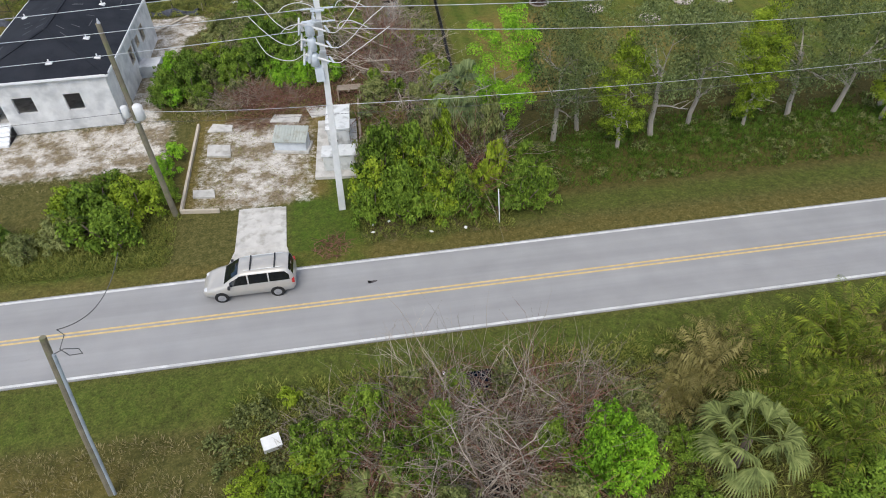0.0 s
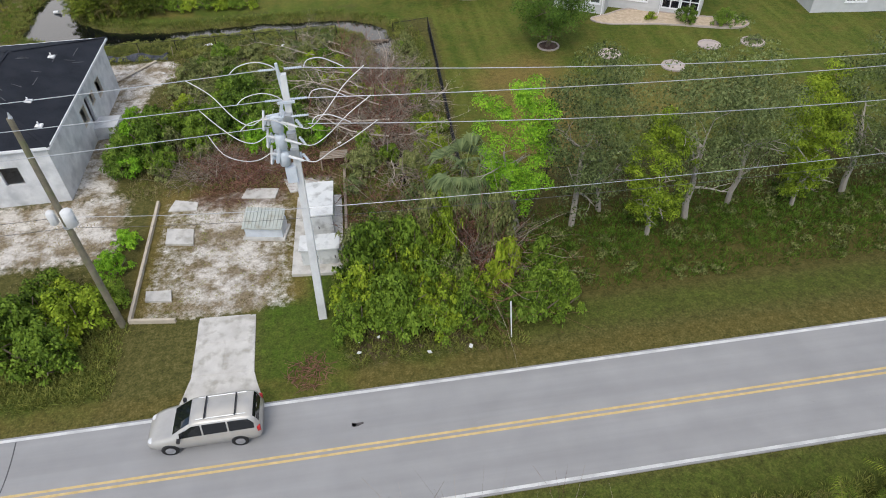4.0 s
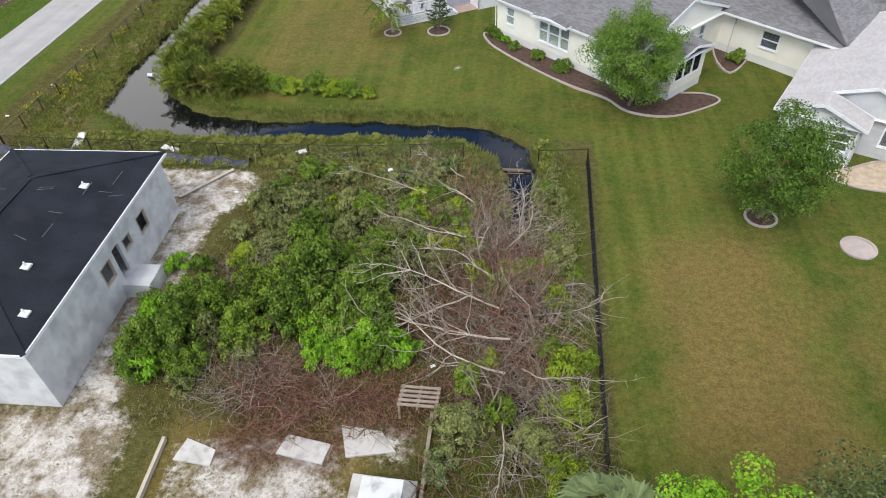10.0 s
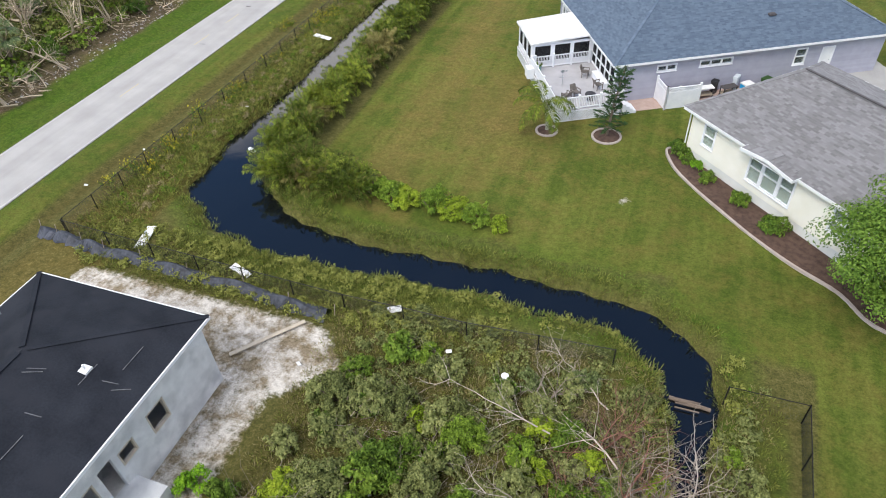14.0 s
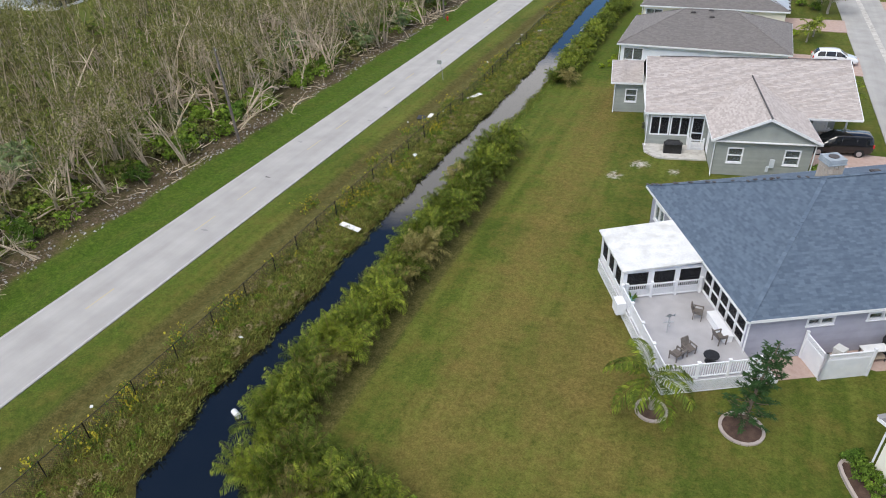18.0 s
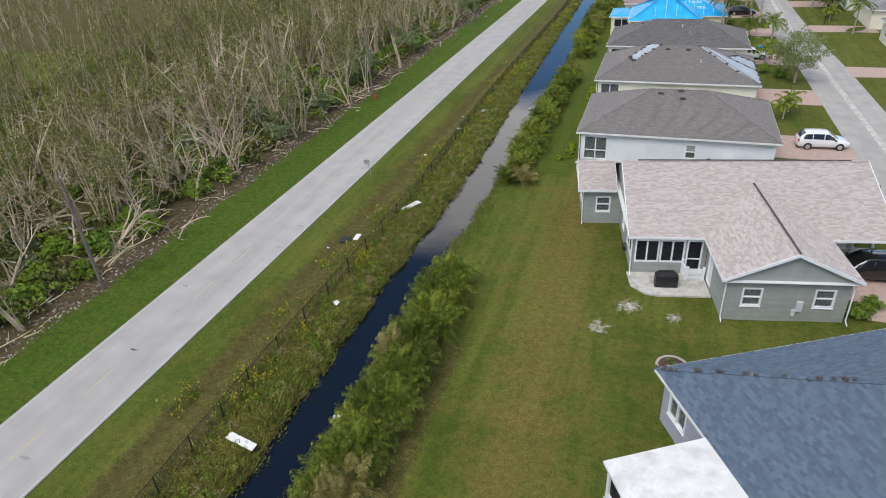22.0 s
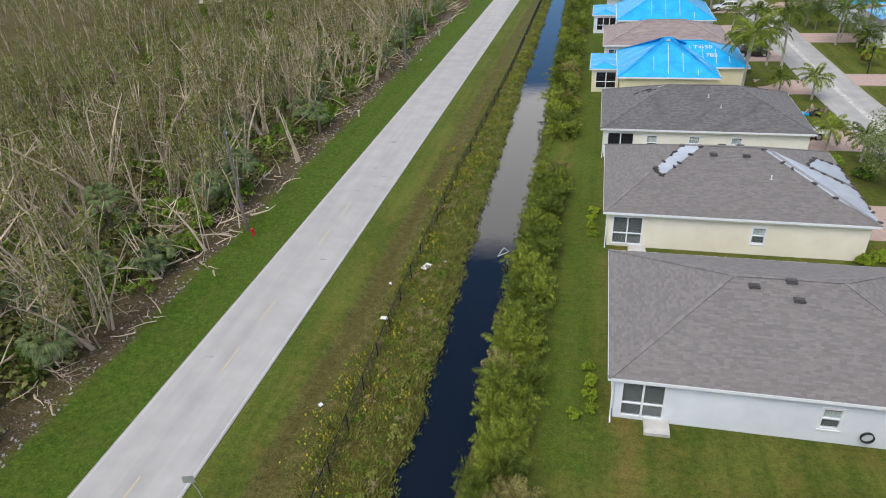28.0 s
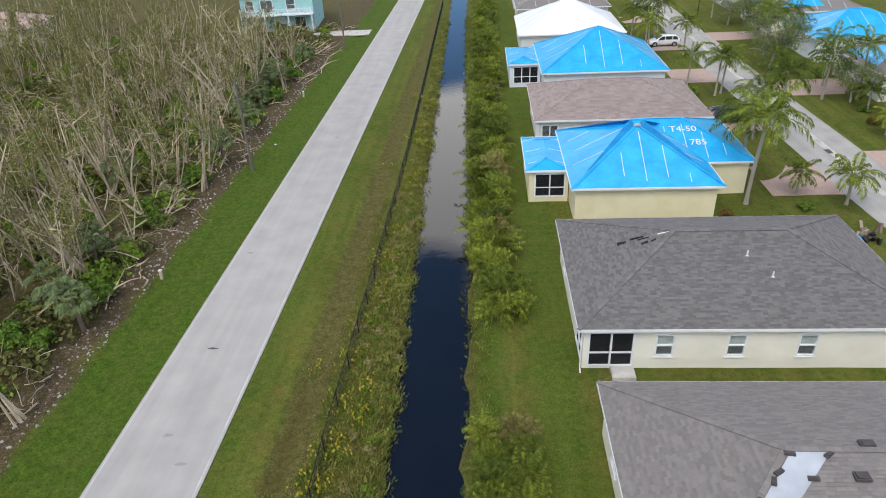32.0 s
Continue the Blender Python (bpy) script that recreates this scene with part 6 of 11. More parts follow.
h6, r6, f6 = row_house(-21.6, 177.0, -2.3, 189.7, "stucco_ivory", "shingle_dark", "ivory stucco house with storm-worn dark grey hip roof", ((0.3, 2.5, 0.2, 2.4, "screen"), (4.0, 1.0, 0.9, 1.5, "win_green"), (7.9, 1.0, 0.9, 1.5, "win_green"), (11.7, 1.0, 0.9, 1.5, "win_green")), wlanai, 13, pitch=0.40)
h8, r8, f8 = row_house(-21.7, 210.0, -4.5, 222.3, "stucco_pale", "shingle_pinkdark", "pale stucco house with pinkish brown hip roof", ((0.4, 1.6, 0.2, 2.3, "slider"), (2.6, 1.0, 1.0, 1.2, "win"), (3.8, 1.0, 1.0, 1.2, "win")), wlanai, 15, course=0.3, tab=0.6)
# grey tarps on the cream house, weighed down along their edges
def roof_uv(face, x, y, house=(-21.2, 159.3)):
    """Where a place of the plan lies on a roof face, as s and t of its eave-based sheet."""
    a, b, c, d = (Vector(p) for p in face)
    p = Vector((x - house[0], y - house[1], 0))
    best = (1e9, 0, 0)
    for i in range(81):
        for k in range(81):
            q = roof_spot(face, i / 80, k / 80)
            best = min(best, ((q.x - p.x) ** 2 + (q.y - p.y) ** 2, i / 80, k / 80))
    return best[1], best[2]


for face, spots, bags in ((f5[0], ((-17.5, 163.5), (-17.0, 162.9), (-13.9, 166.0), (-15.3, 166.0)), (0, 1, 3)), (f5[0], ((-9.6, 166.0), (-4.9, 161.4), (-3.2, 160.2), (-8.9, 166.0)), (0,)), (f5[3], ((-2.6, 159.6), (-2.6, 165.2), (-6.0, 165.6), (-8.9, 166.0)), (0, 1)), (f5[3], ((-2.6, 166.0), (-2.6, 169.6), (-4.8, 168.8), (-6.0, 166.2)), (0, 1, 2))):
    tp, pts = sheet_on(r5, face, [roof_uv(face, *q) for q in spots], "tarp_grey", label="pale grey tarpaulin patch")
    for e in bags:
        for k in range(5):
            p = pts[e].lerp(pts[(e + 1) % 4], (0.04, 0.3, 0.42, 0.7, 0.96)[k])
            g = Geo()
            g.m = Matrix.Translation(p) @ Matrix.Rotation(0.7 * k + e, 4, "Z")
            part("sandbag", g.box(-0.2, 0.2, -0.09, 0.09, -0.02, 0.07).box(-0.13, 0.13, -0.06, 0.06, 0.07, 0.1), "dark_vent", tp)
# damage on the dark roof
rng = np.random.default_rng(21)
for s, t, w, hgt in ((0.35, 0.62, 0.03, 0.12), (0.4, 0.5, 0.02, 0.08), (0.55, 0.7, 0.05, 0.06), (0.6, 0.78, 0.05, 0.05), (0.42, 0.68, 0.02, 0.1)):
    ob, _ = sheet_on(r6, f6[2], [(s + rng.normal() * 0.01, t), (s + w + rng.normal() * 0.01, t), (s + w * 1.3, t + hgt), (s - 0.01, t + hgt)], "tar_paper", "bare_patch", "torn patch of bare underlayment", 0.045)
pipes(r6, f6[0], ((0.55, 0.72), (0.62, 0.5)))
pipes(r5, f5[0], ((0.75, 0.55),))
ob, _ = sheet_on(r6, f6[2], ((0.36, 0.86), (0.43, 0.86), (0.42, 0.96), (0.36, 0.96)), "litter_white", "patch", "small white patch sheet")


def tarp_house(x0, y0, x1, y1, wall_mat, label, seed, mat="tarp", wing=None, apex=0.5, group="canal row houses"):
    h = thing("house", pose(x0, y0, 0), label, "house", group)
    w, d = x1 - x0, y1 - y0
    rect_walls(h, 0.4, w - 0.4, 0.45, d - 0.45, 0, 2.95, wall_mat, s=(), w=((2.0, 1.6, 1.0, 1.2, "win"),), e=((2, 1.2, 1.0, 1.3, "win"),))
    r, f = roof(h, 0, w, 0, d, 3.1, apex, mat, "x", sheet=True, seed=seed)
    for i, face in enumerate(f):
        battens(r, face, (7, 7, 5, 5)[i])
    if wing:
        wx0, wx1, wy0, wy1 = wing
        rect_walls(h, wx0 + 0.3, wx1 - 0.003, wy0 + 0.3, wy1 - 0.3, 0, 2.85, wall_mat, s=((0.5, max(wx1 - wx0 - 1.1, 1.2), 0.5, 2.1, "screen"),), w=((0.6, 2.5, 0.5, 2.1, "screen"),))
        r2_, f2_ = roof(h, wx0, wx1, wy0, wy1, 3.0, apex * 0.45, mat, "y", (False, False), sheet=True, seed=seed + 1, name="wing_roof")
        battens(r2_, f2_[1], 3), battens(r2_, f2_[0], 3)
    return h, r, f


h7, r7, f7 = tarp_house(-19.9, 194.6, -8.2, 207.4, "stucco_yellow", "pale yellow stucco house under bright blue storm tarps", 31, wing=(-3.3, 0.3, 3.8, 11.5))
e7, f7e = roof(h7, 6.5, 15.6, 4.6, 14.6, 3.1, 0.42, "tarp", "x", (True, False), sheet=True, seed=33, name="east_roof")
rect_walls(h7, 10.9, 15.2, 5.0, 14.2, 0, 2.95, "stucco_yellow")
battens(e7, f7e[0], 6)
# painted marks on the tarp, read as "T4-50" over "785"
for k, word in enumerate(("T4-50", "785")):
    cu = bpy.data.curves.new("marking", "FONT")
    cu.body, cu.size, cu.extrude, cu.align_x = word, 0.95, 0.006, "CENTER"
    ob = new("marking", cu)
    cu.materials.append(M["litter_white"])
    fa, fb, fc, fd = (Vector(p) for p in f7e[0])
    ex = (fb - fa).normalized()
    upv = (ex.cross(Vector((0, 0, 1))) * -1)
    nrm = ex.cross((fd - fa)).normalized()
    upv = nrm.cross(ex).normalized()
    base = roof_spot(f7e[0], 0.66, 0.66 - 0.3 * k, 0.09)
    ob.parent = e7
    ob.matrix_local = Matrix((( ex.x, upv.x, nrm.x, base.x), (ex.y, upv.y, nrm.y, base.y), (ex.z, upv.z, nrm.z, base.z), (0, 0, 0, 1)))
vents(r7, f7[0], ((0.5, 0.9),), "tarp_grey")
h9, r9, f9 = tarp_house(-19.7, 226.2, -4.7, 241.0, "stucco_white", "white stucco house under blue storm tarps", 35, wing=(-3.9, 0.3, 4.8, 13.5))
h10, r10, f10 = tarp_house(-21.5, 246.0, -6.0, 260.0, "stucco_pale", "pale stucco house under white roof sheeting", 37, "tarp_white")
for i, (y, mt, wm, lb) in enumerate(((265, "shingle_brown", "stucco_cream", "cream house with brown hip roof"), (281, "tarp", "stucco_white", "white house under blue storm tarp"), (297, "shingle_grey", "stucco_pale", "pale house with grey hip roof"), (313, "shingle_pinkdark", "stucco_white", "white house with pinkish hip roof"), (329, "tarp", "stucco_cream", "cream house under blue storm tarp"))):
    tarp_house(-21, y, -5, y + 12.5, wm, lb + " far down the canal", 40 + i, mt, apex=0.38)
for i, (x, y, w, d, mt, wm, lb) in enumerate(((17.5, 205, 15, 12.5, "shingle_grey", "stucco_cream", "cream house with grey hip roof across the street"), (17, 221.5, 15, 12, "shingle_brown", "stucco_pale", "pale house with brown roof across the street"),
                                              (17, 238, 15, 12.5, "tarp", "stucco_white", "white house under blue tarp across the street"), (17, 255, 15, 12.5, "shingle_brown", "stucco_cream", "cream house with brown roof across the street"),
                                              (17, 272, 15, 12.5, "tarp", "stucco_pale", "pale house under blue tarp across the street"), (17, 290, 15, 12.5, "shingle_grey", "stucco_white", "white house with grey roof across the street"), (17.5, 186, 14, 12.5, "shingle_brown", "stucco_cream", "cream house with brown hip roof across the street"))):
    h, r, f = tarp_house(x, y, x + w, y + d, wm, lb, 60 + i, mt, apex=0.4, group="street houses")
    if i in (1, 3):
        for face, quad in ((f[0], ((0.1, 0.2), (0.6, 0.2), (0.6, 0.9), (0.3, 0.9))), (f[2], ((0.1, 0.1), (0.8, 0.1), (0.55, 0.8), (0.4, 0.8)))):
            sheet_on(r, face, quad, "tarp", label="blue storm tarp")

# Cream house standing across the lawn, turned to the corner
hA = thing("house", pose(1.27, 87.75, 0.68, 0, 0, -45), "cream stucco house with grey shingle roof and screened lanai", "house")
for x0_, x1_, y0_, y1_ in ((0.03, 15.17, 0.03, 11.47), (15.2, 17.67, 1.23, 5.37), (10.93, 25.57, 11.5, 20.57)):
    part("plinth", Geo().box(x0_, x1_, y0_, y1_, -0.85, -0.003), "stucco_pale", hA, "low pale plinth")
rect_walls(hA, 0, 15.2, 0, 11.5, 0, 2.85, "stucco_ivory", s=((1.2, 1.0, 0.9, 1.5, "win_blind"), (5.2, 1.0, 0.6, 2.0, "win_blind"), (6.28, 1.2, 0.6, 2.0, "win_blind"), (7.56, 1.0, 0.6, 2.0, "win_blind"), (11.2, 0.95, 0.9, 1.5, "win_blind"), (12.25, 0.95, 0.9, 1.5, "win_blind")), e=((5.5, 0.9, 0.9, 1.3, "win"), (8.2, 0.8, 0.6, 1.8, "win")), w=((3, 1.2, 1, 1.2, "win"),))
rA, fA = roof(hA, -0.45, 15.7, -0.5, 12.0, 2.98, 0.38, "shingle_grey", "x", (False, True), "stucco_ivory", inset=(3.2, 0), seed=6)
roof(hA, 5.0, 8.9, -1.0, 4.0, 3.05, 0.12, "shingle_grey", "y", (True, False), "stucco_ivory", inset=(0, 1), seed=7, name="bay_roof")
part("ridge_strip", Geo().beam(Vector(fA[0][3]) + Vector((0, 0, 0.09)), Vector(fA[0][2]) + Vector((0, 0, 0.09)), 0.16, 0.05), "dark_vent", rA, "dark ridge vent strip")
rect_walls(hA, 15.203, 17.7, 1.2, 5.4, 0, 2.5, "stucco_ivory", s=((0.25, 2.0, 0.7, 1.6, "screen"),), e=((0.4, 3.3, 0.7, 1.6, "screen"),))
roof(hA, 15.21, 18.1, 0.8, 5.8, 2.62, 0.25, "shingle_grey", "x", (True, True), "screen", seed=8, name="lanai_roof")
roof(hA, 10.5, 26.0, 10.6, 21, 2.98, 0.36, "shingle_grey", "y", seed=9, name="back_roof")
rect_walls(hA, 10.9, 25.6, 11.503, 20.6, 0, 2.85, "stucco_ivory", s=((8, 1.5, 0.8, 1.4, "win"),))
downspout(hA, -0.1, -0.1, 2.8)

# White-sided house on the lawn's far side
hB = thing("house", pose(20.1, 70.1, 0, 0, 0, -31), "white lap-sided house with pale tan roof and screened porch", "house")
wall(hB, 0.45, 0.45, 5.4, 0.45, 0, 2.9, "siding_white", ((3.5, 1.0, 0.95, 1.35, "win"),), lap=0.2)
wall(hB, 5.4, 0.653, 5.4, 2.447, 0, 2.9, "siding_white", (), lap=0.2)
wall(hB, 5.4, 2.45, 10.2, 2.45, 0, 2.9, "siding_white", ((1.1, 2.6, 0.95, 1.35, "triple"),), lap=0.2)
wall(hB, 10.203, 2.7, 14.0, 2.7, 0, 2.8, "siding_white", ((0.2, 1.6, 0.5, 2.0, "screen"), (1.95, 1.6, 0.5, 2.0, "screen")), lap=0.2)
wall(hB, 14.0, 2.903, 14.0, 16, 0, 2.8, "siding_white", ((1, 2.2, 0.5, 2.0, "screen"), (7, 1.2, 1.0, 1.3, "win")), lap=0.2)
wall(hB, 14.0, 16.2, 0.45, 16.2, 0, 2.8, "siding_white", (), lap=0.2)
wall(hB, 0.45, 16.0, 0.45, 0.653, 0, 2.9, "siding_white", ((5, 1.2, 1.0, 1.3, "win"),), lap=0.2)
part("floor", Geo().box(0.7, 13.8, 3.0, 16, -0.1, 0.2), "dark_inside", hB)
rB, fB = roof(hB, 0, 10.6, 2.0, 16.6, 3.0, 0.38, "shingle_tan", "y", (True, True), "siding_white", seed=16)
roof(hB, 0, 5.7, 0, 2.0, 3.0, 0.38, "shingle_tan", "y", (True, True), "siding_white", seed=17, name="gable_roof")
lean = [(14.4, 2.3, 2.93), (14.4, 16.6, 2.93), (8.0, 16.6, 4.03), (8.0, 2.3, 4.03)]
lr = part("porch_roof", Geo().add(lean + [(p[0], p[1], p[2] - 0.12) for p in lean], [(0, 1, 2, 3), (7, 6, 5, 4), (0, 4, 5, 1), (0, 3, 7, 4), (1, 5, 6, 2)]), "white_paint", hB)
sh = Geo()
shingle_face(sh, *[(p[0], p[1], p[2] + 0.01) for p in lean], seed=18)
tagged(part("shingles", sh, "shingle_tan", lr), kind="stuff")
part("gable_wall", Geo().add([(10.2, 2.75, 2.8), (14.0, 2.75, 2.8), (14.0, 2.75, 2.88), (10.2, 2.75, 3.5)], [(0, 1, 2, 3)]), "siding_white", hB)
downspout(hB, 5.2, 0.3, 2.9)
downspout(hB, 10.3, 2.3, 2.9)
# neighbour at the lawn's edge
hC = thing("house", pose(44.0, 64.0, 0, 0, 0, -8), "pale grey house with grey roof at the lawn's end", "house")
rect_walls(hC, 0, 14, 0, 14, 0, 2.9, "siding_white", w=((4, 1.2, 1, 1.3, "win"), (9, 1.2, 1, 1.3, "win")), s=((3, 2, 1, 1.3, "triple"),))
roof(hC, -0.5, 14.5, -0.5, 14.5, 3.05, 0.36, "shingle_tan", "x", seed=20, course=0.3, tab=0.6)

# Far houses beyond the woods
hF = thing("house", pose(-70, 269, 0, 0, 0, 4), "two-storey pale turquoise house with white trim", "house")
rect_walls(hF, 0, 13, 0, 11, 0, 6.2, "solar", s=((0.8, 1.6, 3.6, 1.8, "win"), (3.6, 2.2, 3.4, 2.0, "triple"), (8.2, 1.6, 3.6, 1.8, "win"), (1.5, 2.0, 0.4, 2.1, "slider"), (6.5, 1.2, 0.3, 2.1, "door"), (9.4, 2, 0.6, 1.8, "triple")))
roof(hF, -0.6, 13.6, -0.6, 11.6, 6.4, 0.42, "galv", "x", sheet=True, seed=50)
railing(hF, 0.2, -1.6, 12.8, -1.6, 3.1, 1.0, 2.1)
part("balcony_floor", Geo().box(0, 13, -1.8, -0.003, 2.95, 3.1), "vinyl", hF)
for x in (0.2, 4.4, 8.6, 12.8):
    part("post", Geo().box(x - 0.1, x + 0.1, -1.75, -1.55, 0, 2.95), "vinyl", hF)
tagged(part("pavement_far", Geo().box(-57, -46.5, 264.2, 268, -0.1, 0.03), "concrete"), "pale concrete drive beside the woods", "driveway", kind="structure")
hG = thing("house", pose(-125.3, 147.0, 0, 0, 0, 95), "white house with grey roof and screened pool cage", "house")
rect_walls(hG, 0, 18, 6, 16, 0, 2.95, "stucco_white", s=((3, 3, 0.2, 2.2, "slider"), (9, 3, 0.2, 2.2, "slider")))
roof(hG, -0.5, 18.5, 5.5, 16.5, 3.1, 0.36, "shingle_grey", "x", seed=51, course=0.3, tab=0.6)
cage = Geo()
for x in np.linspace(1, 17, 9):
    cage.beam((x, -1, 0), (x, -1, 2.9), 0.08, 0.08), cage.beam((x, -1, 2.9), (x, 5.9, 3.3), 0.08, 0.08)
for z in (0.1, 1.2, 2.9):
    cage.beam((1, -1, z), (17, -1, z), 0.08, 0.08)
part("cage_frame", cage, "black_metal", hG)
part("cage_screen", Geo().box(1, 17, -1.02, -1.0, 0.3, 2.9).add([(1, -1, 2.92), (17, -1, 2.92), (17, 5.9, 3.32), (1, 5.9, 3.32)], [(0, 1, 2, 3)]), "screen", hG)
part("pool_deck", Geo().box(0, 18, -1.6, 6, -0.1, 0.3), "white_paint", hG)
hH = thing("house", pose(-118, 262, 0, 0, 0, 20), "house with rust-brown roof beyond the woods", "house")
rect_walls(hH, 0, 12, 0, 10, 0, 3.0, "stucco_cream")
roof(hH, -0.6, 12.6, -0.6, 10.6, 3.1, 0.4, "pavers", "x", sheet=True, seed=52)

# ---------- plants ----------
def zg(x, y):
    return float(ground_height(np.array([x]), np.array([y]))[0])


def at(x, y, turn=0.0, dz=0.0):
    return pose(x, y, zg(x, y) + dz, 0, 0, turn)


def scaled(m, k, kz=None):
    return m @ Matrix.Diagonal((k, k, kz or k, 1))


R = random.Random(11)
BUSH = {}
for key, args in {"a": (101, 1.0, 1.1, 0.085, 1900, 30), "b": (102, 1.0, 0.95, 0.075, 2100, 34), "c": (103, 1.0, 1.25, 0.095, 1500, 24), "d": (104, 1.0, 0.8, 0.07, 1500, 22),
                  "A": (105, 1.0, 1.1, 0.050, 4300, 100, 0.13), "B": (106, 1.0, 0.95, 0.047, 4500, 105, 0.125), "C": (107, 1.0, 1.2, 0.054, 3900, 85, 0.14), "D": (108, 1.0, 0.9, 0.047, 4000, 90, 0.135)}.items():
    BUSH[key] = bush(*args)


def plant_bush(kind, x, y, r, mat, label, cat="bush", group="", kz=None, stem="bark_brown"):
    """A shrub of radius r from one of the ready shapes; the leaves take the given colour."""
    st, fo = BUSH[kind.upper() if r > 1.25 else kind]
    root = thing("shrub" if cat == "bush" else cat, scaled(at(x, y, R.uniform(0, 360)), r, kz or r), label, cat, group)
    for pn, me, mt in (("branchwork", st, stem), ("foliage", fo, mat)):
        m2 = BUSH.setdefault((id(me), mt), None)
        if m2 is None:
            m2 = me.copy()
            m2.materials.clear()
            m2.materials.append(M[mt])
            BUSH[(id(me), mt)] = m2
        part(pn, m2, mt, root)
    return root


# left of the drive, and beside the poles
for x, y, r, k, mt in ((-17.8, 33.8, 2.7, "a", "leaf_shrub"), (-15.3, 34.8, 2.6, "b", "leaf_yellow"), (-16.2, 32.2, 2.1, "c", "leaf_shrub"), (-17.2, 36.0, 2.2, "b", "leaf_shrub"), (-19.4, 35.0, 2.0, "a", "leaf_yellow"), (-19.6, 33.2, 1.8, "b", "leaf_dull"), (-14.4, 38.6, 1.3, "a", "leaf_bright"), (-14.0, 36.2, 1.4, "d", "leaf_shrub"), (-13.9, 40.8, 1.0, "c", "leaf_bright"), (-21.8, 32.2, 1.5, "d", "leaf_dull"), (-24, 33.2, 1.8, "a", "leaf_mid")):
    plant_bush(k, x, y, r, mt, "dense green roadside shrub near the wooden utility pole", group="roadside shrubs", kz=r * 1.25)
# vine-covered thicket right of the concrete pole
for x, y, r, kz, k, mt in ((-0.2, 33.2, 2.0, 2.6, "a", "leaf_yellow"), (2.2, 34.2, 2.0, 3.4, "b", "leaf_yellow"), (1.2, 31.6, 1.6, 2.0, "c", "leaf_shrub"), (3.6, 31.6, 1.6, 2.1, "b", "leaf_shrub"), (10.2, 31.9, 1.6, 2.2, "a", "leaf_shrub"), (7.2, 31.7, 1.3, 1.6, "d", "leaf_mid"), (5.2, 31.7, 1.7, 2.2, "a", "leaf_shrub"), (6.2, 33.0, 1.5, 2.6, "b", "leaf_yellow"), (9.6, 33.8, 1.7, 2.4, "c", "leaf_shrub"), (4.2, 33.8, 1.8, 3.2, "b", "leaf_shrub"), (1.4, 32.6, 2.1, 2.9, "b", "leaf_shrub"), (3.3, 33.2, 2.2, 3.0, "a", "leaf_shrub"), (0.6, 35.6, 1.9, 3.0, "c", "leaf_mid"), (2.4, 36.0, 1.9, 3.6, "b", "leaf_shrub"), (4.6, 35.2, 1.5, 3.8, "c", "leaf_yellow"), (5.4, 32.8, 1.5, 2.4, "d", "leaf_shrub"),
                           (8.6, 31.9, 1.7, 2.3, "a", "leaf_mid"), (9.5, 32.8, 1.5, 2.0, "b", "leaf_shrub"), (7.6, 33.6, 1.1, 3.0, "c", "leaf_yellow")):
    plant_bush(k, x, y, r, mt, "tall green shrub hung with vines beside the road", group="roadside thicket", kz=kz * 1.25)
for x, y, r, kz, k, mt in ((-0.4, 32.0, 1.9, 3.0, "b", "leaf_shrub"), (1.6, 32.0, 2.3, 3.6, "a", "leaf_shrub"), (0.4, 34.4, 2.3, 4.2, "c", "leaf_shrub"), (3.6, 32.2, 2.0, 3.6, "b", "leaf_yellow"), (2.6, 34.8, 2.2, 4.8, "a", "leaf_shrub"), (5.0, 33.6, 1.7, 4.0, "d", "leaf_dull"), (9.0, 31.8, 1.9, 3.4, "a", "leaf_shrub"), (10.0, 33.0, 1.7, 2.8, "b", "leaf_mid"), (-0.2, 36.4, 1.8, 3.2, "a", "leaf_dull"), (4.0, 37.0, 1.9, 3.8, "c", "leaf_dull"), (2.0, 38.2, 1.8, 3.0, "d", "leaf_dull"), (6.0, 39.2, 1.9, 3.4, "a", "leaf_dull"), (4.2, 40.8, 1.8, 2.8, "b", "leaf_oak"), (7.8, 36.2, 1.6, 4.4, "c", "leaf_dull")):
    plant_bush(k, x, y, r, mt, "dense vine-hung shrub in the roadside thicket", group="roadside thicket", kz=kz)
for x, y, sp, h, mt, n in ((5.6, 33.6, 1.7, 4.2, "twig_red", 120), (6.8, 35.2, 1.8, 4.6, "twig_grey", 110), (4.6, 37.4, 2.0, 4.0, "twig_red", 110), (6.6, 37.6, 1.8, 3.6, "twig_red", 110), (7.4, 32.9, 1.2, 3.0, "twig_red", 70), (5.6, 36.5, 2.2, 2.6, "twig_red", 90), (4.2, 39.0, 2.6, 2.2, "twig_grey", 90), (1.0, 39.5, 2.0, 1.8, "twig_red", 80), (6.5, 34.0, 1.4, 2.4, "twig_red", 50), (3.2, 42.5, 2.5, 2.4, "twig_grey", 90), (0.6, 43.5, 2.0, 1.5, "twig_red", 70)):
    me = twigs(int(x * 10 + y), sp, h, n, 0.022)
    part("twig_tangle", me, mt, thing("dead_brush", at(x, y), "tangle of dead brown twigs and vines", "brush", "dead brush"))
for k, (x, y, r, mt) in enumerate(((1.3, 37.8, 1.3, "leaf_dull"), (-0.6, 36.9, 0.9, "leaf_dull"), (3.8, 45.6, 1.6, "leaf_dull"), (5.2, 44.2, 1.4, "leaf_yellow"), (5.6, 47.4, 1.5, "leaf_yellow"), (4.4, 41.0, 1.5, "leaf_dull"), (0.6, 46.0, 1.7, "leaf_dull"), (-0.2, 44.4, 1.2, "leaf_oak"))):
    plant_bush("abcd"[k % 4], x, y, r, mt, "thin dull green shrub among dead twigs", group="scrub")

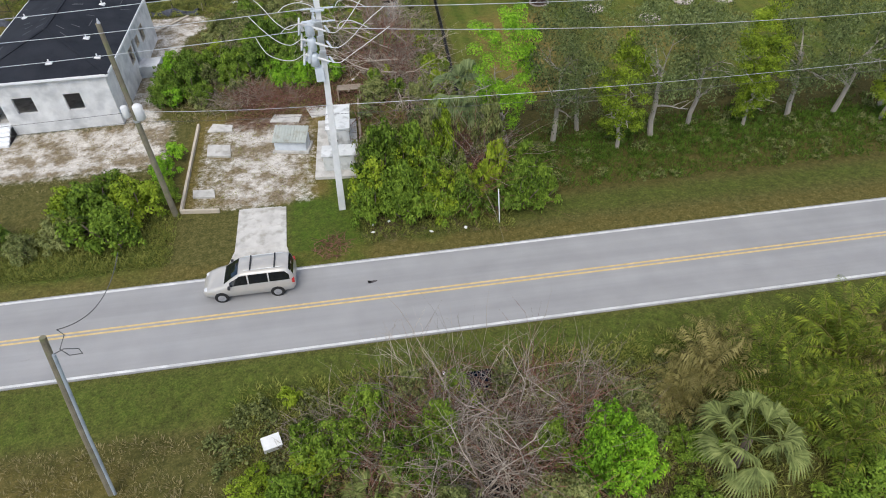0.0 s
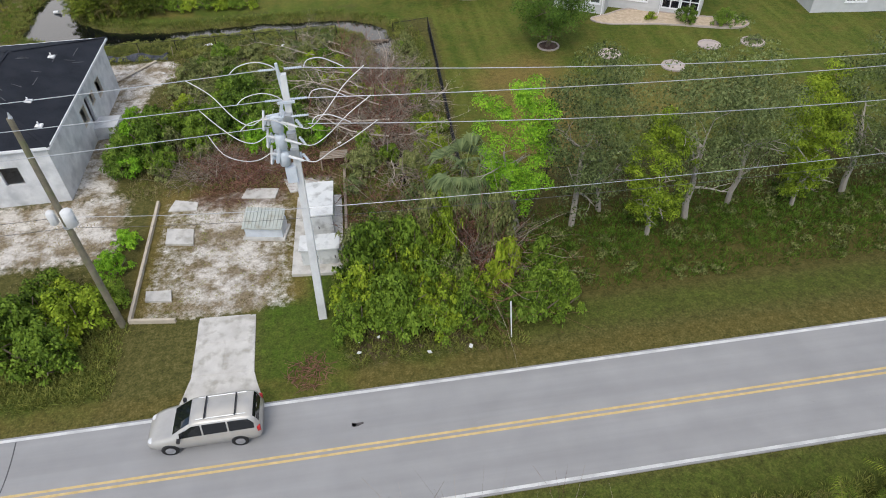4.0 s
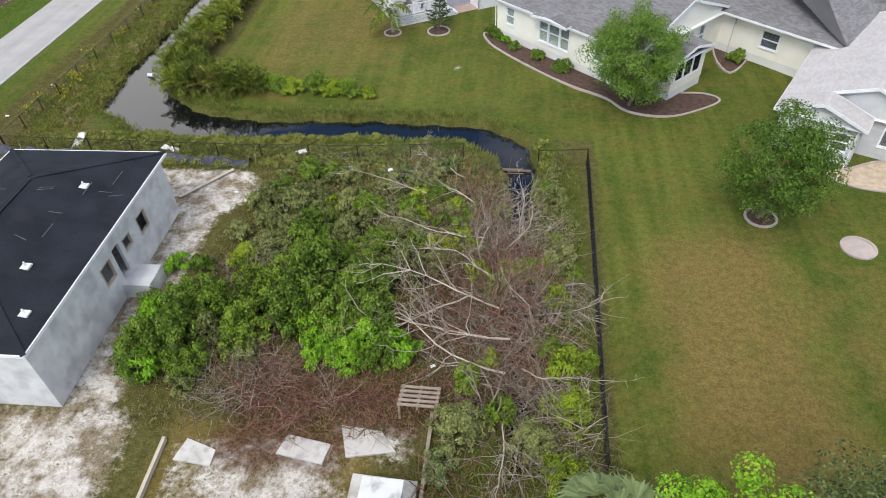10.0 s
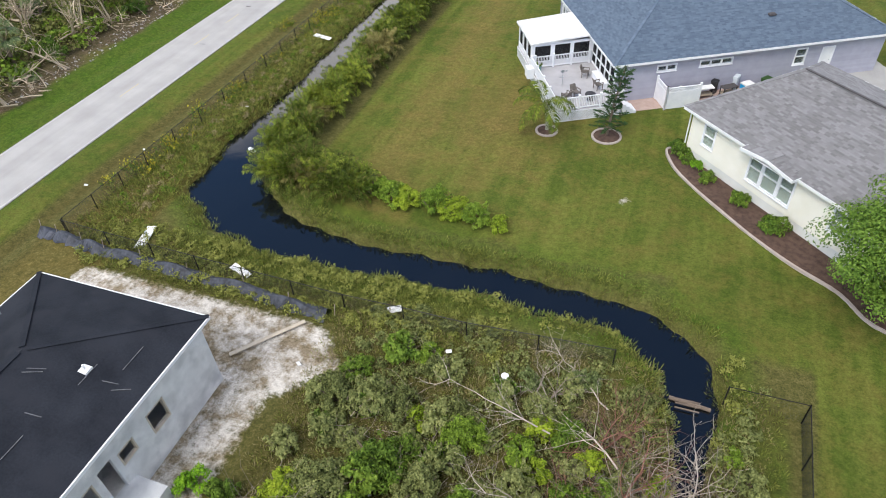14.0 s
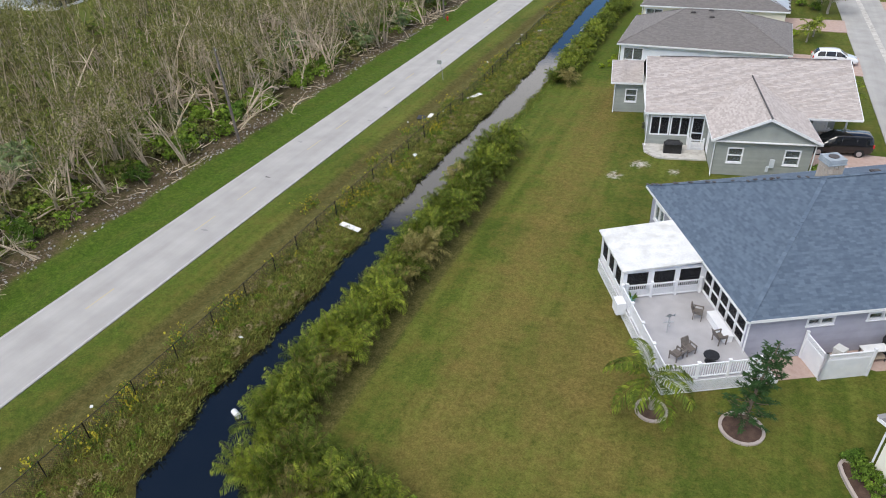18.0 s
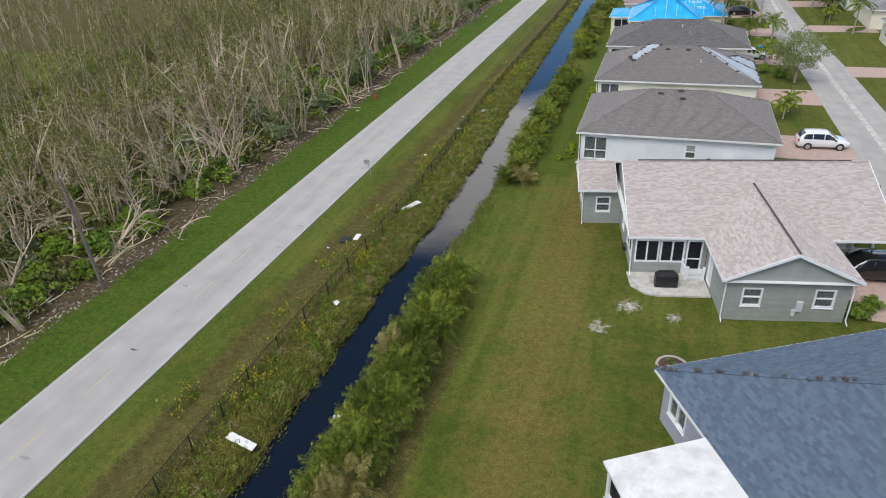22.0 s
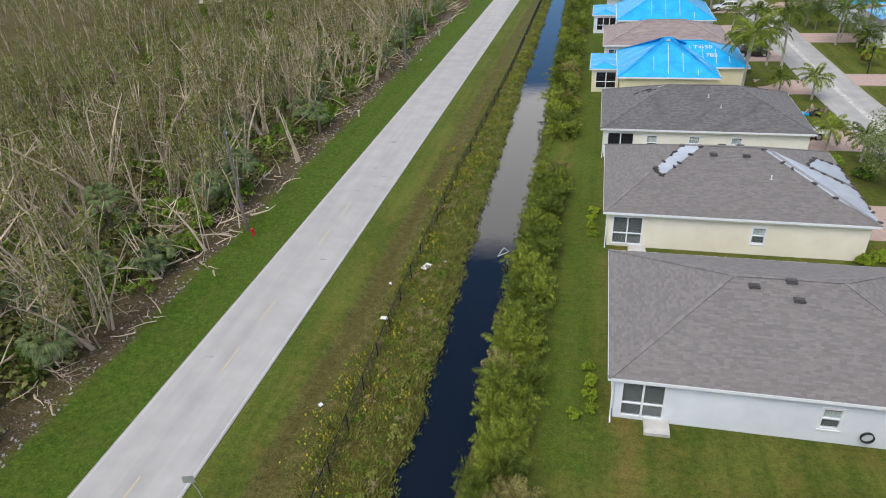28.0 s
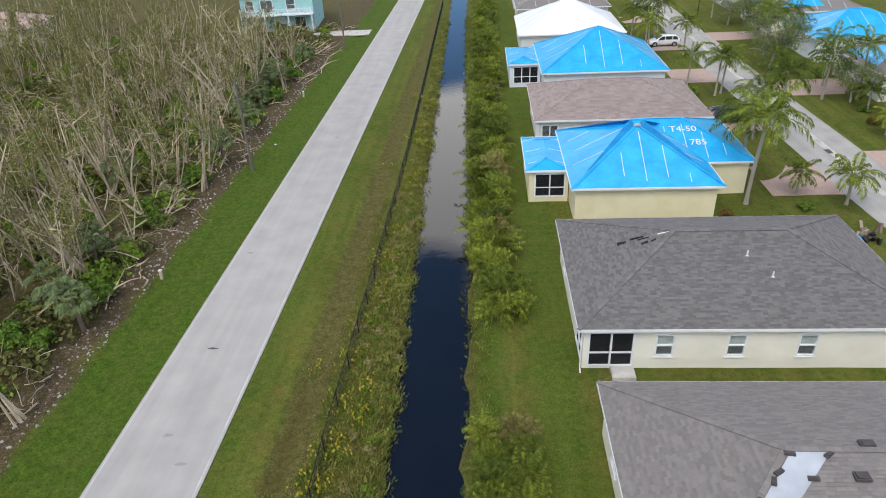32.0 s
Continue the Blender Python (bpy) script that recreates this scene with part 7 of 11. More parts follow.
# Tall trees along the lawn's south fence
T_BRIGHT = broadleaf(201, 10.4, 2.0, 2.0, 0.085, 15000, 80, 1.0, 0.14)
T_OAK = [broadleaf(210 + i, 9.0, 2.6, 1.6, 0.085, 10000, 110, 1.0, 0.17) for i in range(3)]
T_YEL = broadleaf(220, 7.8, 1.6, 1.0, 0.08, 12000, 80, 1.0, 0.13)


def plant_tree(x, y, mesh, leaf_mat, bark, label, turn=0, k=1.0, group="", kz=None):
    tr, cr = mesh
    return set_plant("tree", scaled(at(x, y, turn), k, kz), (("trunk", tr, bark), ("crown", cr, leaf_mat)), label, "tree", group)


plant_tree(9.2, 38.6, T_BRIGHT, "leaf_bright", "bark_grey", "tall tree with fresh bright green leaves by the lawn fence")
for i, (x, y, k) in enumerate(((13.0, 38.2, 1.0), (19.9, 37.8, 1.05), (30.6, 38.0, 1.0), (34.2, 38.0, 0.95), (38.4, 38.2, 1.1), (42.5, 37.8, 1.0), (15.0, 39.4, 0.85), (23.0, 38.6, 0.9))):
    plant_tree(x, y, T_OAK[i % 3], "leaf_oak", "bark_grey", "slender grey-green oak in the row by the lawn fence", 70 * i, k * 1.05, kz=k * 1.22, group="oaks along the lawn")
for i, (x, y, k) in enumerate(((17.0, 36.6, 1.05), (26.9, 37.6, 0.95), (27.9, 39.6, 1.1), (37.2, 36.6, 0.95))):
    plant_tree(x, y, T_YEL, "leaf_yellow", "bark_grey", "upright tree with dense yellow-green foliage by the lawn fence", 50 * i, k, "yellow-green trees")
FAN = [fan_palm(230 + i, 0.2 if i == 2 else 2.6 + i, 24, 1.15, 0.95) for i in range(3)]
set_plant("cabbage_palm", scaled(at(6.6, 40.4), 1.35), (("trunk", FAN[0][0], "bark_grey"), ("leaf_stalk", FAN[0][1], "leaf_fan"), ("leaf_crown", FAN[0][2], "leaf_palmetto")), "fan-leaved cabbage palm in the thicket", "palm")

# South of the road
for x, y, r, kz, k, mt in ((-2.6, 16.2, 1.5, 1.7, "a", "leaf_shrub"), (-0.6, 16.8, 1.4, 1.6, "b", "leaf_shrub"), (-4.4, 14.6, 1.4, 1.3, "c", "leaf_yellow"), (1.2, 14.2, 1.5, 1.6, "a", "leaf_mid"), (6.6, 16.6, 1.2, 1.6, "b", "leaf_dull"), (-5.6, 12.6, 1.7, 1.4, "d", "leaf_yellow"), (8.2, 13.2, 1.5, 2.6, "a", "leaf_bright"), (8.9, 12.2, 1.2, 2.0, "c", "leaf_bright"),
                           (5.6, 12.0, 1.5, 1.3, "c", "leaf_dull"), (10.6, 16.2, 1.5, 1.2, "d", "leaf_dull"), (-1.8, 11.8, 1.6, 1.6, "a", "leaf_shrub"), (11.4, 11.0, 1.4, 1.3, "b", "leaf_shrub"), (-5.4, 19.0, 0.7, 0.9, "c", "leaf_yellow"), (2.8, 17.4, 1.1, 1.7, "d", "leaf_dull"), (19, 11, 2.0, 1.6, "a", "leaf_shrub"), (16.6, 9.0, 2.2, 1.6, "b", "leaf_shrub")):
    plant_bush(k, x, y, r, mt, "scrubby green shrub on the ditch bank", group="ditch shrubs", kz=kz)
for x, y, r, kz, k, mt in ((-3.4, 15.4, 1.7, 2.6, "b", "leaf_shrub"), (-1.6, 17.4, 1.6, 2.4, "a", "leaf_shrub"), (-5.0, 13.6, 1.6, 2.0, "a", "leaf_shrub"), (0.4, 17.8, 1.3, 2.6, "c", "leaf_dull"), (2.6, 18.2, 1.2, 2.2, "b", "leaf_shrub"), (5.0, 17.8, 1.3, 2.4, "a", "leaf_dull"), (7.4, 17.2, 1.3, 2.0, "d", "leaf_dull"), (-0.2, 14.8, 1.7, 2.6, "b", "leaf_shrub"), (8.6, 13.8, 1.7, 3.8, "b", "leaf_bright"), (7.6, 12.6, 1.5, 3.0, "a", "leaf_bright"), (9.6, 12.8, 1.4, 2.6, "c", "leaf_bright"), (6.4, 11.4, 1.7, 2.2, "a", "leaf_dull"), (10.4, 14.6, 1.6, 1.8, "a", "leaf_dull"), (-3.2, 11.6, 1.8, 2.2, "b", "leaf_shrub"), (1.6, 11.6, 1.6, 2.4, "c", "leaf_dull"), (3.6, 11.0, 1.6, 2.0, "d", "leaf_shrub"), (-6.8, 14.4, 1.3, 1.4, "d", "leaf_yellow"), (1.5, 15.6, 1.3, 2.6, "c", "leaf_shrub"), (4.2, 15.6, 1.2, 2.4, "b", "leaf_dull"), (6.2, 14.2, 1.3, 2.4, "a", "leaf_shrub"), (3.4, 17.4, 1.0, 2.6, "d", "leaf_yellow"), (-4.6, 16.2, 1.1, 1.4, "c", "leaf_shrub"), (12.2, 13.2, 1.4, 1.6, "b", "leaf_shrub")):
    plant_bush(k, x, y, r, mt, "dense leafy shrub in the ditch thicket", group="ditch shrubs", kz=kz)
for i, (x, y, sp, h, mt) in enumerate(((1.8, 16.6, 2.2, 3.8, "twig_grey"), (3.8, 16.8, 2.2, 3.8, "twig_red"), (5.8, 15.8, 2.2, 3.6, "twig_grey"), (7.0, 16.6, 2.0, 3.0, "twig_red"), (2.4, 14.0, 2.4, 3.8, "twig_red"), (4.6, 14.2, 2.4, 3.4, "twig_grey"), (0.0, 15.8, 2.0, 3.0, "twig_red"), (8.8, 16.8, 1.8, 2.4, "twig_red"), (-2.6, 16.2, 1.6, 2.2, "twig_grey"), (5.6, 12.6, 2.2, 2.8, "twig_red"))):
    part("twig_tangle", twigs(760 + i, sp, h, 120, 0.018, 0.3), "twig_grey" if i % 3 else mt, thing("dead_brush", at(x, y), "upright thicket of dry brown stems on the ditch bank", "brush", "dead brush"))
for i, (x, y, h, ln) in enumerate(((-0.4, 17.0, 5.6, -0.15), (1.6, 16.2, 5.2, 0.1), (4.8, 15.8, 5.8, 0.35), (6.0, 15.0, 4.6, 0.5), (2.8, 13.0, 5.0, -0.2), (7.6, 16.0, 4.2, 0.6), (-1.2, 14.4, 4.4, 0.0), (0.4, 12.6, 4.6, 0.2), (5.0, 13.4, 5.0, -0.1))):
    part("branch_frame", bare_tree(300 + i, h, 1, ln, 4, 0.05), "wood_dead" if i % 3 else "twig_grey", thing("bare_tree", at(x, y, 40 * i), "thin leafless tree with pale twigs over the ditch", "tree", "bare ditch trees"))
for x, y, sp, h, mt in ((0.2, 16.8, 2.0, 3.0, "twig_red"), (5.2, 16.6, 2.2, 3.0, "twig_red"), (3.2, 15.0, 2.4, 3.2, "twig_grey"), (7.6, 15.4, 2.2, 2.2, "twig_red"), (-3.0, 14.6, 2.0, 1.8, "twig_red"), (1.2, 15.6, 2.2, 2.4, "twig_grey"), (6.4, 14.4, 2.4, 2.2, "twig_red"), (9.0, 15.6, 2.0, 1.4, "twig_grey"), (3.6, 12.4, 2.6, 2.6, "twig_grey"), (-4.8, 16.8, 1.3, 0.9, "twig_grey"), (-0.6, 12.6, 2.0, 1.8, "twig_red")):
    part("twig_tangle", twigs(int(x * 7 + y * 3), sp, h, 100, 0.018), mt, thing("dead_brush", at(x, y), "dry grey-brown brush on the ditch bank", "brush", "dead brush"))
set_plant("cabbage_palm", at(13.9, 12.4), (("trunk", fan_palm(240, 2.2, 22, 1.5, 1.15)[0], "bark_brown"), ("leaf_stalk", fan_palm(240, 2.2, 22, 1.5, 1.15)[1], "leaf_fan"), ("leaf_crown", fan_palm(240, 2.2, 22, 1.5, 1.15)[2], "leaf_fan")), "large fan-leaved palm with drooping grey-green leaves", "palm")
sp2 = fan_palm(241, 0.15, 20, 0.8, 0.9)
set_plant("cabbage_palm", at(-1.6, 13.4), (("leaf_stalk", sp2[1], "leaf_fan"), ("leaf_crown", sp2[2], "leaf_fan")), "low trunkless fan palm in the ditch scrub", "palm")

ARECA = [areca(400 + i, 2.6, 1.0, 7, (16, 16, 16, 16, 10, 10)[i]) for i in range(6)]
ARECA_M = []
for st, fr in ARECA:
    st.materials.append(M["leaf_areca_dry"]), fr.materials.append(M["leaf_areca"])
    ARECA_M.append((st, fr))
DRY = []
for st, fr in ARECA[:2]:
    f2_ = fr.copy()
    f2_.materials.clear()
    f2_.materials.append(M["leaf_areca_dry"])
    DRY.append((st, f2_))


def plant_areca(x, y, k, group="areca hedge", dry=False, label="clump of feathery yellow-green areca palms on the canal bank"):
    st, fr = (DRY if dry else ARECA_M)[R.randrange(2) if dry else R.randrange(4) if y < 187 else R.randrange(4, 6)]
    root = thing("areca_palm", scaled(at(x, y, R.uniform(0, 360)), k, k * R.uniform(0.9, 1.12)), label, "palm", group)
    part("cane", st, "leaf_areca_dry", root), part("frond_crown", fr, "leaf_areca", root)


TALL = [areca(450 + i, 3.9, 1.5, 6, 24) for i in range(3)]
for i, (x, y, k, mt) in enumerate(((15.0, 17.2, 1.0, "leaf_areca_dry"), (17.2, 16.8, 1.05, "leaf_areca"), (16.2, 14.8, 0.9, "leaf_areca"), (21.4, 17.4, 1.1, "leaf_areca"), (23.4, 16.6, 1.15, "leaf_areca_dry"), (19.2, 14.2, 0.9, "leaf_areca"), (25.6, 17.6, 1.1, "leaf_areca"))):
    st, fr = (m_.copy() for m_ in TALL[i % 3])
    st.materials.append(M["leaf_areca_dry"]), fr.materials.append(M[mt])
    root = thing("feather_palm", scaled(at(x, y, 77 * i), k), "tall clump of arching feather palms with browned fronds" if mt == "leaf_areca_dry" else "tall clump of arching green feather palms beside the road", "palm", "roadside areca palms")
    part("cane", st, "leaf_areca_dry", root), part("frond_crown", fr, mt, root)
for x, y, k, d in ((14.4, 16.4, 1.35, True), (16.2, 16.0, 1.3, False), (17.6, 14.4, 1.3, False), (20.8, 16.4, 1.5, False), (22.8, 15.4, 1.5, True), (22.0, 17.4, 1.3, False), (12.6, 15.8, 1.0, True), (24.6, 16.6, 1.4, False), (18.8, 12.2, 1.2, False)):
    plant_areca(x, y, k, "roadside areca palms", d, "tall feathery palm clump with browned fronds beside the road")


def hedge_run(y0, y1, x0, x1, step=1.25, dry=0.18, k=1.0):
    y = y0
    while y < y1:
        for x in (x0, x1):
            plant_areca(x + R.uniform(-0.35, 0.35), y + R.uniform(-0.4, 0.4), k * R.uniform(0.8, 1.15), dry=R.random() < dry)
        y += step


for i in range(7):
    plant_areca(-25.6 + 1.15 * i + R.uniform(-0.3, 0.3), 77.4 + R.uniform(-0.3, 0.3) - 0.12 * i, R.uniform(0.85, 1.1), dry=R.random() < 0.08)
    plant_areca(-25.2 + 1.1 * i, 78.9 - 0.2 * i, R.uniform(0.75, 1.0), dry=R.random() < 0.08)
hedge_run(80, 117.5, -26.7, -25.4, 1.3, 0.05, 0.86)
hedge_run(134, 172.5, -26.4, -25.2, 1.4, 0.04, 0.77)
for y in (182, 183.6, 185):
    plant_areca(-25.8, y, 0.9), plant_areca(-24.7, y + 0.4, 0.75)
hedge_run(187.5, 300, -27.0, -25.6, 1.9, 0.04, 0.95)
for i, (x, y, r) in enumerate(((-16.4, 77.4, 1.35), (-15.1, 77.2, 1.3), (-13.2, 77.3, 1.4), (-11.8, 77.0, 1.35), (-10.4, 76.8, 1.3), (-8.9, 76.6, 0.95), (-17.6, 77.6, 1.2))):
    plant_bush("abcd"[i % 4], x, y, r, "leaf_yellow" if i % 2 else "leaf_shrub", "rounded bright green shrub along the canal bank", group="canal bank shrubs")

# Overgrown lot between the block house and the lawn fence
LOT = [(-15.9, 50.0, 1.7, "leaf_mid"), (-16.3, 52.4, 1.5, "leaf_mid"), (-14.6, 51.6, 1.8, "leaf_mid"), (-13.0, 53.2, 1.7, "leaf_shrub"), (-12.6, 50.8, 1.6, "leaf_dull"), (-11.4, 52.4, 1.5, "leaf_shrub"), (-15.2, 48.6, 1.2, "leaf_bright"), (-16.6, 56.2, 1.1, "leaf_bright"), (-15.0, 56.0, 1.0, "leaf_mid"),
       (-9.4, 54.4, 2.2, "leaf_shrub"), (-7.4, 55.6, 2.1, "leaf_shrub"), (-8.2, 52.8, 1.9, "leaf_bright"), (-5.8, 53.8, 1.9, "leaf_shrub"), (-6.0, 56.8, 1.7, "leaf_shrub"), (-9.6, 58.6, 1.5, "leaf_mid"), (-8.6, 60.2, 1.4, "leaf_mid"), (-4.4, 50.8, 1.6, "leaf_bright"), (-6.4, 50.6, 1.4, "leaf_bright"), (-2.6, 50.2, 1.3, "leaf_bright"), (-4.0, 58.4, 1.5, "leaf_dull"),
       (-11.8, 57.4, 1.4, "leaf_dull"), (-12.4, 60.2, 1.5, "leaf_dull"), (-10.6, 62.4, 1.5, "leaf_dull"), (-6.8, 62.6, 1.5, "leaf_dull"), (-3.6, 61.8, 1.4, "leaf_shrub"), (-1.8, 63.4, 1.4, "leaf_mid"), (-13.8, 59.0, 1.2, "leaf_dull"), (-13.4, 62.6, 1.0, "leaf_dull"), (-5.2, 64.4, 1.3, "leaf_dull"), (-8.8, 64.8, 1.2, "leaf_dull"), (-2.2, 65.8, 1.1, "leaf_dull"),
       (0.2, 61.0, 1.2, "leaf_mid"), (-1.6, 56.6, 1.3, "leaf_dull"), (1.0, 58.0, 1.2, "leaf_dull"), (5.6, 57.6, 1.2, "leaf_dull"), (5.8, 53.2, 1.1, "leaf_dull"), (5.6, 63.2, 1.2, "leaf_dull"), (1.0, 66.2, 1.1, "leaf_dull"), (5.4, 49.6, 1.3, "leaf_yellow"), (-13.2, 47.8, 1.0, "leaf_dull"), (-10.2, 49.6, 1.1, "leaf_dull")]
LOT += [(-6.2, 52.2, 2.5, "leaf_mid"), (-7.6, 54.0, 2.6, "leaf_mid"), (-5.0, 54.2, 2.3, "leaf_mid"), (-4.2, 52.0, 2.0, "leaf_mid"), (-6.6, 50.6, 1.9, "leaf_bright"), (-8.8, 52.2, 2.1, "leaf_mid"), (-3.4, 50.0, 1.6, "leaf_mid"), (-5.2, 49.6, 1.5, "leaf_bright"), (-8.4, 56.0, 2.1, "leaf_shrub"),
        (-14.0, 50.2, 2.1, "leaf_mid"), (-15.8, 49.0, 1.9, "leaf_mid"), (-12.6, 52.0, 2.0, "leaf_shrub"), (-14.6, 53.0, 1.9, "leaf_mid"), (-10.8, 50.8, 1.9, "leaf_shrub"), (-11.0, 53.8, 1.9, "leaf_shrub"), (-15.6, 51.2, 1.9, "leaf_bright"), (-13.2, 48.6, 1.4, "leaf_shrub"),
        (-9.2, 59.2, 2.0, "leaf_mid"), (-11.2, 57.6, 1.9, "leaf_dull"), (-7.2, 58.8, 1.8, "leaf_dull"), (-5.0, 58.0, 1.8, "leaf_shrub"), (-3.0, 56.0, 1.7, "leaf_dull"), (-6.4, 61.6, 1.8, "leaf_shrub"), (-3.4, 60.0, 1.7, "leaf_dull"), (-9.8, 62.4, 1.7, "leaf_dull"), (-12.6, 62.0, 1.6, "leaf_dull"), (-1.0, 60.4, 1.5, "leaf_shrub"), (-3.2, 64.0, 1.6, "leaf_dull")]
rl = random.Random(21)
for k in range(46):
    LOT.append((rl.uniform(-13.5, 0.5), rl.uniform(53, 66.4), rl.uniform(0.8, 1.5), rl.choice(("leaf_dull", "leaf_dull", "leaf_shrub", "leaf_mid", "leaf_oak", "leaf_yellow"))))
for k in range(16):
    LOT.append((rl.uniform(-0.6, 4.8), rl.uniform(46, 63), rl.uniform(0.7, 1.3), rl.choice(("leaf_dull", "leaf_dull", "leaf_shrub", "leaf_yellow"))))
for k in range(10):
    LOT.append((rl.uniform(4.6, 6.6), rl.uniform(47, 66), rl.uniform(0.6, 1.1), rl.choice(("leaf_dull", "leaf_yellow", "leaf_shrub"))))
for i, (x, y, r, mt) in enumerate(LOT):
    plant_bush("abcd"[i % 4], x, y, r * (0.95 if y < 58 else 0.8), mt, {"leaf_dull": "dull olive shrub in the overgrown lot", "leaf_bright": "fresh bright green shrub in the overgrown lot"}.get(mt, "dense green shrub in the overgrown lot"), group="overgrown lot shrubs", kz=r * (1.3 if y < 56.5 else 0.95))
for i, (x, y, h, ln, k) in enumerate(((0.6, 49.2, 4.6, 1.2, 0.10), (1.4, 52.0, 5.6, 1.1, 0.12), (2.0, 55.2, 5.4, 0.9, 0.11), (2.4, 58.4, 5.0, 0.7, 0.10), (0.6, 60.4, 4.6, -0.6, 0.09), (4.4, 51.4, 4.4, -1.0, 0.09), (4.8, 55.6, 4.2, 0.8, 0.09), (-1.0, 62.6, 4.2, 0.9, 0.08), (0.2, 54.0, 5.2, -1.25, 0.11), (-2.4, 57.2, 4.2, -0.9, 0.08), (3.4, 61.6, 4.4, 1.0, 0.09), (5.6, 46.6, 4.0, 0.6, 0.08),
                                      (0.0, 50.6, 5.8, -1.3, 0.11), (-1.4, 52.6, 5.4, -1.35, 0.10), (-3.6, 64.6, 3.6, 0.5, 0.07), (1.8, 46.4, 4.6, 0.3, 0.09))):
    part("branch_frame", bare_tree(330 + i, h, 1, ln, 5 if i % 3 else 4, k * 0.68), ("twig_grey", "twig_red", "twig_grey")[i % 3], thing("bare_tree", at(x, y, 57 * i), "storm-felled leafless tree with pale forking branches", "tree", "storm-felled trees"))
# great limbs of felled trees, lying out from the ditch
for i, (x, y, ln, turn, r, dz) in enumerate(((2.6, 49.0, 7.4, 172, 0.085, 1.0), (2.8, 51.0, 8.2, 178, 0.10, 1.3), (2.4, 52.8, 7.0, 168, 0.08, 1.4), (2.2, 55.0, 6.4, 150, 0.075, 1.2), (1.4, 58.6, 6.0, 196, 0.07, 0.9), (1.0, 61.6, 6.2, 140, 0.07, 0.7), (2.4, 57.6, 5.4, 35, 0.07, 1.0), (3.0, 53.4, 4.6, -8, 0.065, 0.9), (3.4, 49.6, 4.2, -30, 0.06, 0.8), (3.2, 60.6, 5.0, 75, 0.06, 0.8), (0.6, 53.6, 5.6, 205, 0.07, 1.2), (2.6, 47.0, 5.6, 262, 0.06, 0.8), (-2.6, 62.8, 5.0, 168, 0.055, 0.9), (-0.4, 65.0, 4.4, 150, 0.05, 0.6))):
    part("branch_frame", felled(360 + i, ln, r * 0.72), "wood_dead", thing("felled_tree", at(x, y, turn, dz - 0.3), "pale leafless tree felled across the brush by the ditch", "tree", "storm-felled trees"))
for i, (x, y, sp, h, mt, n) in enumerate(((3.0, 47.6, 2.4, 2.6, "twig_grey", 190), (2.6, 50.2, 2.6, 2.8, "twig_red", 200), (2.4, 52.8, 2.8, 2.8, "twig_grey", 210), (1.6, 55.4, 2.8, 2.6, "twig_red", 200), (2.6, 58.2, 2.6, 2.6, "twig_grey", 190), (4.8, 53.6, 1.8, 2.2, "twig_grey", 150), (0.2, 57.4, 2.4, 2.2, "twig_red", 150), (-0.6, 52.4, 2.2, 2.0, "twig_red", 140), (-12.4, 55.4, 2.0, 2.0, "twig_grey", 130), (-10.2, 48.4, 2.0, 1.7, "twig_grey", 170), (-7.6, 47.8, 2.2, 1.5, "twig_red", 190), (1.2, 61.0, 2.4, 2.2, "twig_grey", 150)), 30):
    part("twig_tangle", twigs(500 + i, sp, h, n, 0.018), mt, thing("dead_brush", at(x, y), "heap of dead reddish-brown brush and twigs" if mt == "twig_red" else "tangle of dry grey twigs", "brush", "dead brush"))
for i, (x, y, sp, h, mt, n) in enumerate(((-11.2, 48.0, 2.2, 1.2, "twig_grey", 130), (-8.4, 47.2, 2.4, 1.0, "twig_red", 240), (-5.4, 47.2, 2.2, 0.9, "twig_red", 220), (-2.8, 47.8, 2.0, 0.9, "twig_red", 200), (-7.0, 48.6, 2.2, 1.4, "twig_grey", 160), (-10.0, 48.8, 2.0, 1.5, "twig_red", 140), (0.4, 47.8, 1.8, 1.2, "twig_red", 140), (3.2, 51.6, 2.4, 2.0, "twig_grey", 140), (3.4, 56.4, 2.4, 1.8, "twig_red", 140), (2.0, 60.2, 2.4, 1.8, "twig_grey", 130), (4.8, 45.6, 1.8, 2.0, "twig_grey", 100), (1.6, 50.6, 2.4, 1.6, "twig_grey", 130), (2.8, 54.0, 2.6, 1.8, "twig_red", 130), (1.6, 57.4, 2.4, 1.6, "twig_grey", 130), (4.6, 59.4, 1.8, 1.4, "twig_grey", 100), (0.4, 62.0, 2.2, 1.5, "twig_red", 110),
                                              (-12.2, 54.8, 1.4, 1.4, "twig_grey", 70), (-9.6, 61.2, 2.2, 1.4, "twig_grey", 90), (4.0, 48.4, 1.8, 1.6, "twig_grey", 90), (-4.6, 60.4, 2.0, 1.3, "twig_grey", 80), (-1.2, 59.2, 1.8, 1.3, "twig_red", 80))):
    part("twig_tangle", twigs(500 + i, sp, h, n, 0.016), mt, thing("dead_brush", at(x, y), "heap of dead reddish-brown brush and twigs" if mt == "twig_red" else "tangle of dry grey twigs", "brush", "dead brush"))

# Weeds and tall grass: joined tufts
rng = np.random.default_rng(77)


def tuft(seed, n, h, w, spread):
    r_ = np.random.default_rng(seed)
    a = r_.random(n) * 6.283
    base = np.stack([np.cos(a) * spread * r_.random(n), np.sin(a) * spread * r_.random(n), np.full(n, -0.05)], 1)
    d = np.stack([np.cos(a) * 0.5, np.sin(a) * 0.5, 0.6 + 0.6 * r_.random(n)], 1)
    return quads_to_mesh("tuft", leaf_quads(r_, base, d, h, w, 0.2))


TUFT = [tuft(1, 14, 0.32, 0.034, 0.30), tuft(2, 14, 0.20, 0.036, 0.30)]


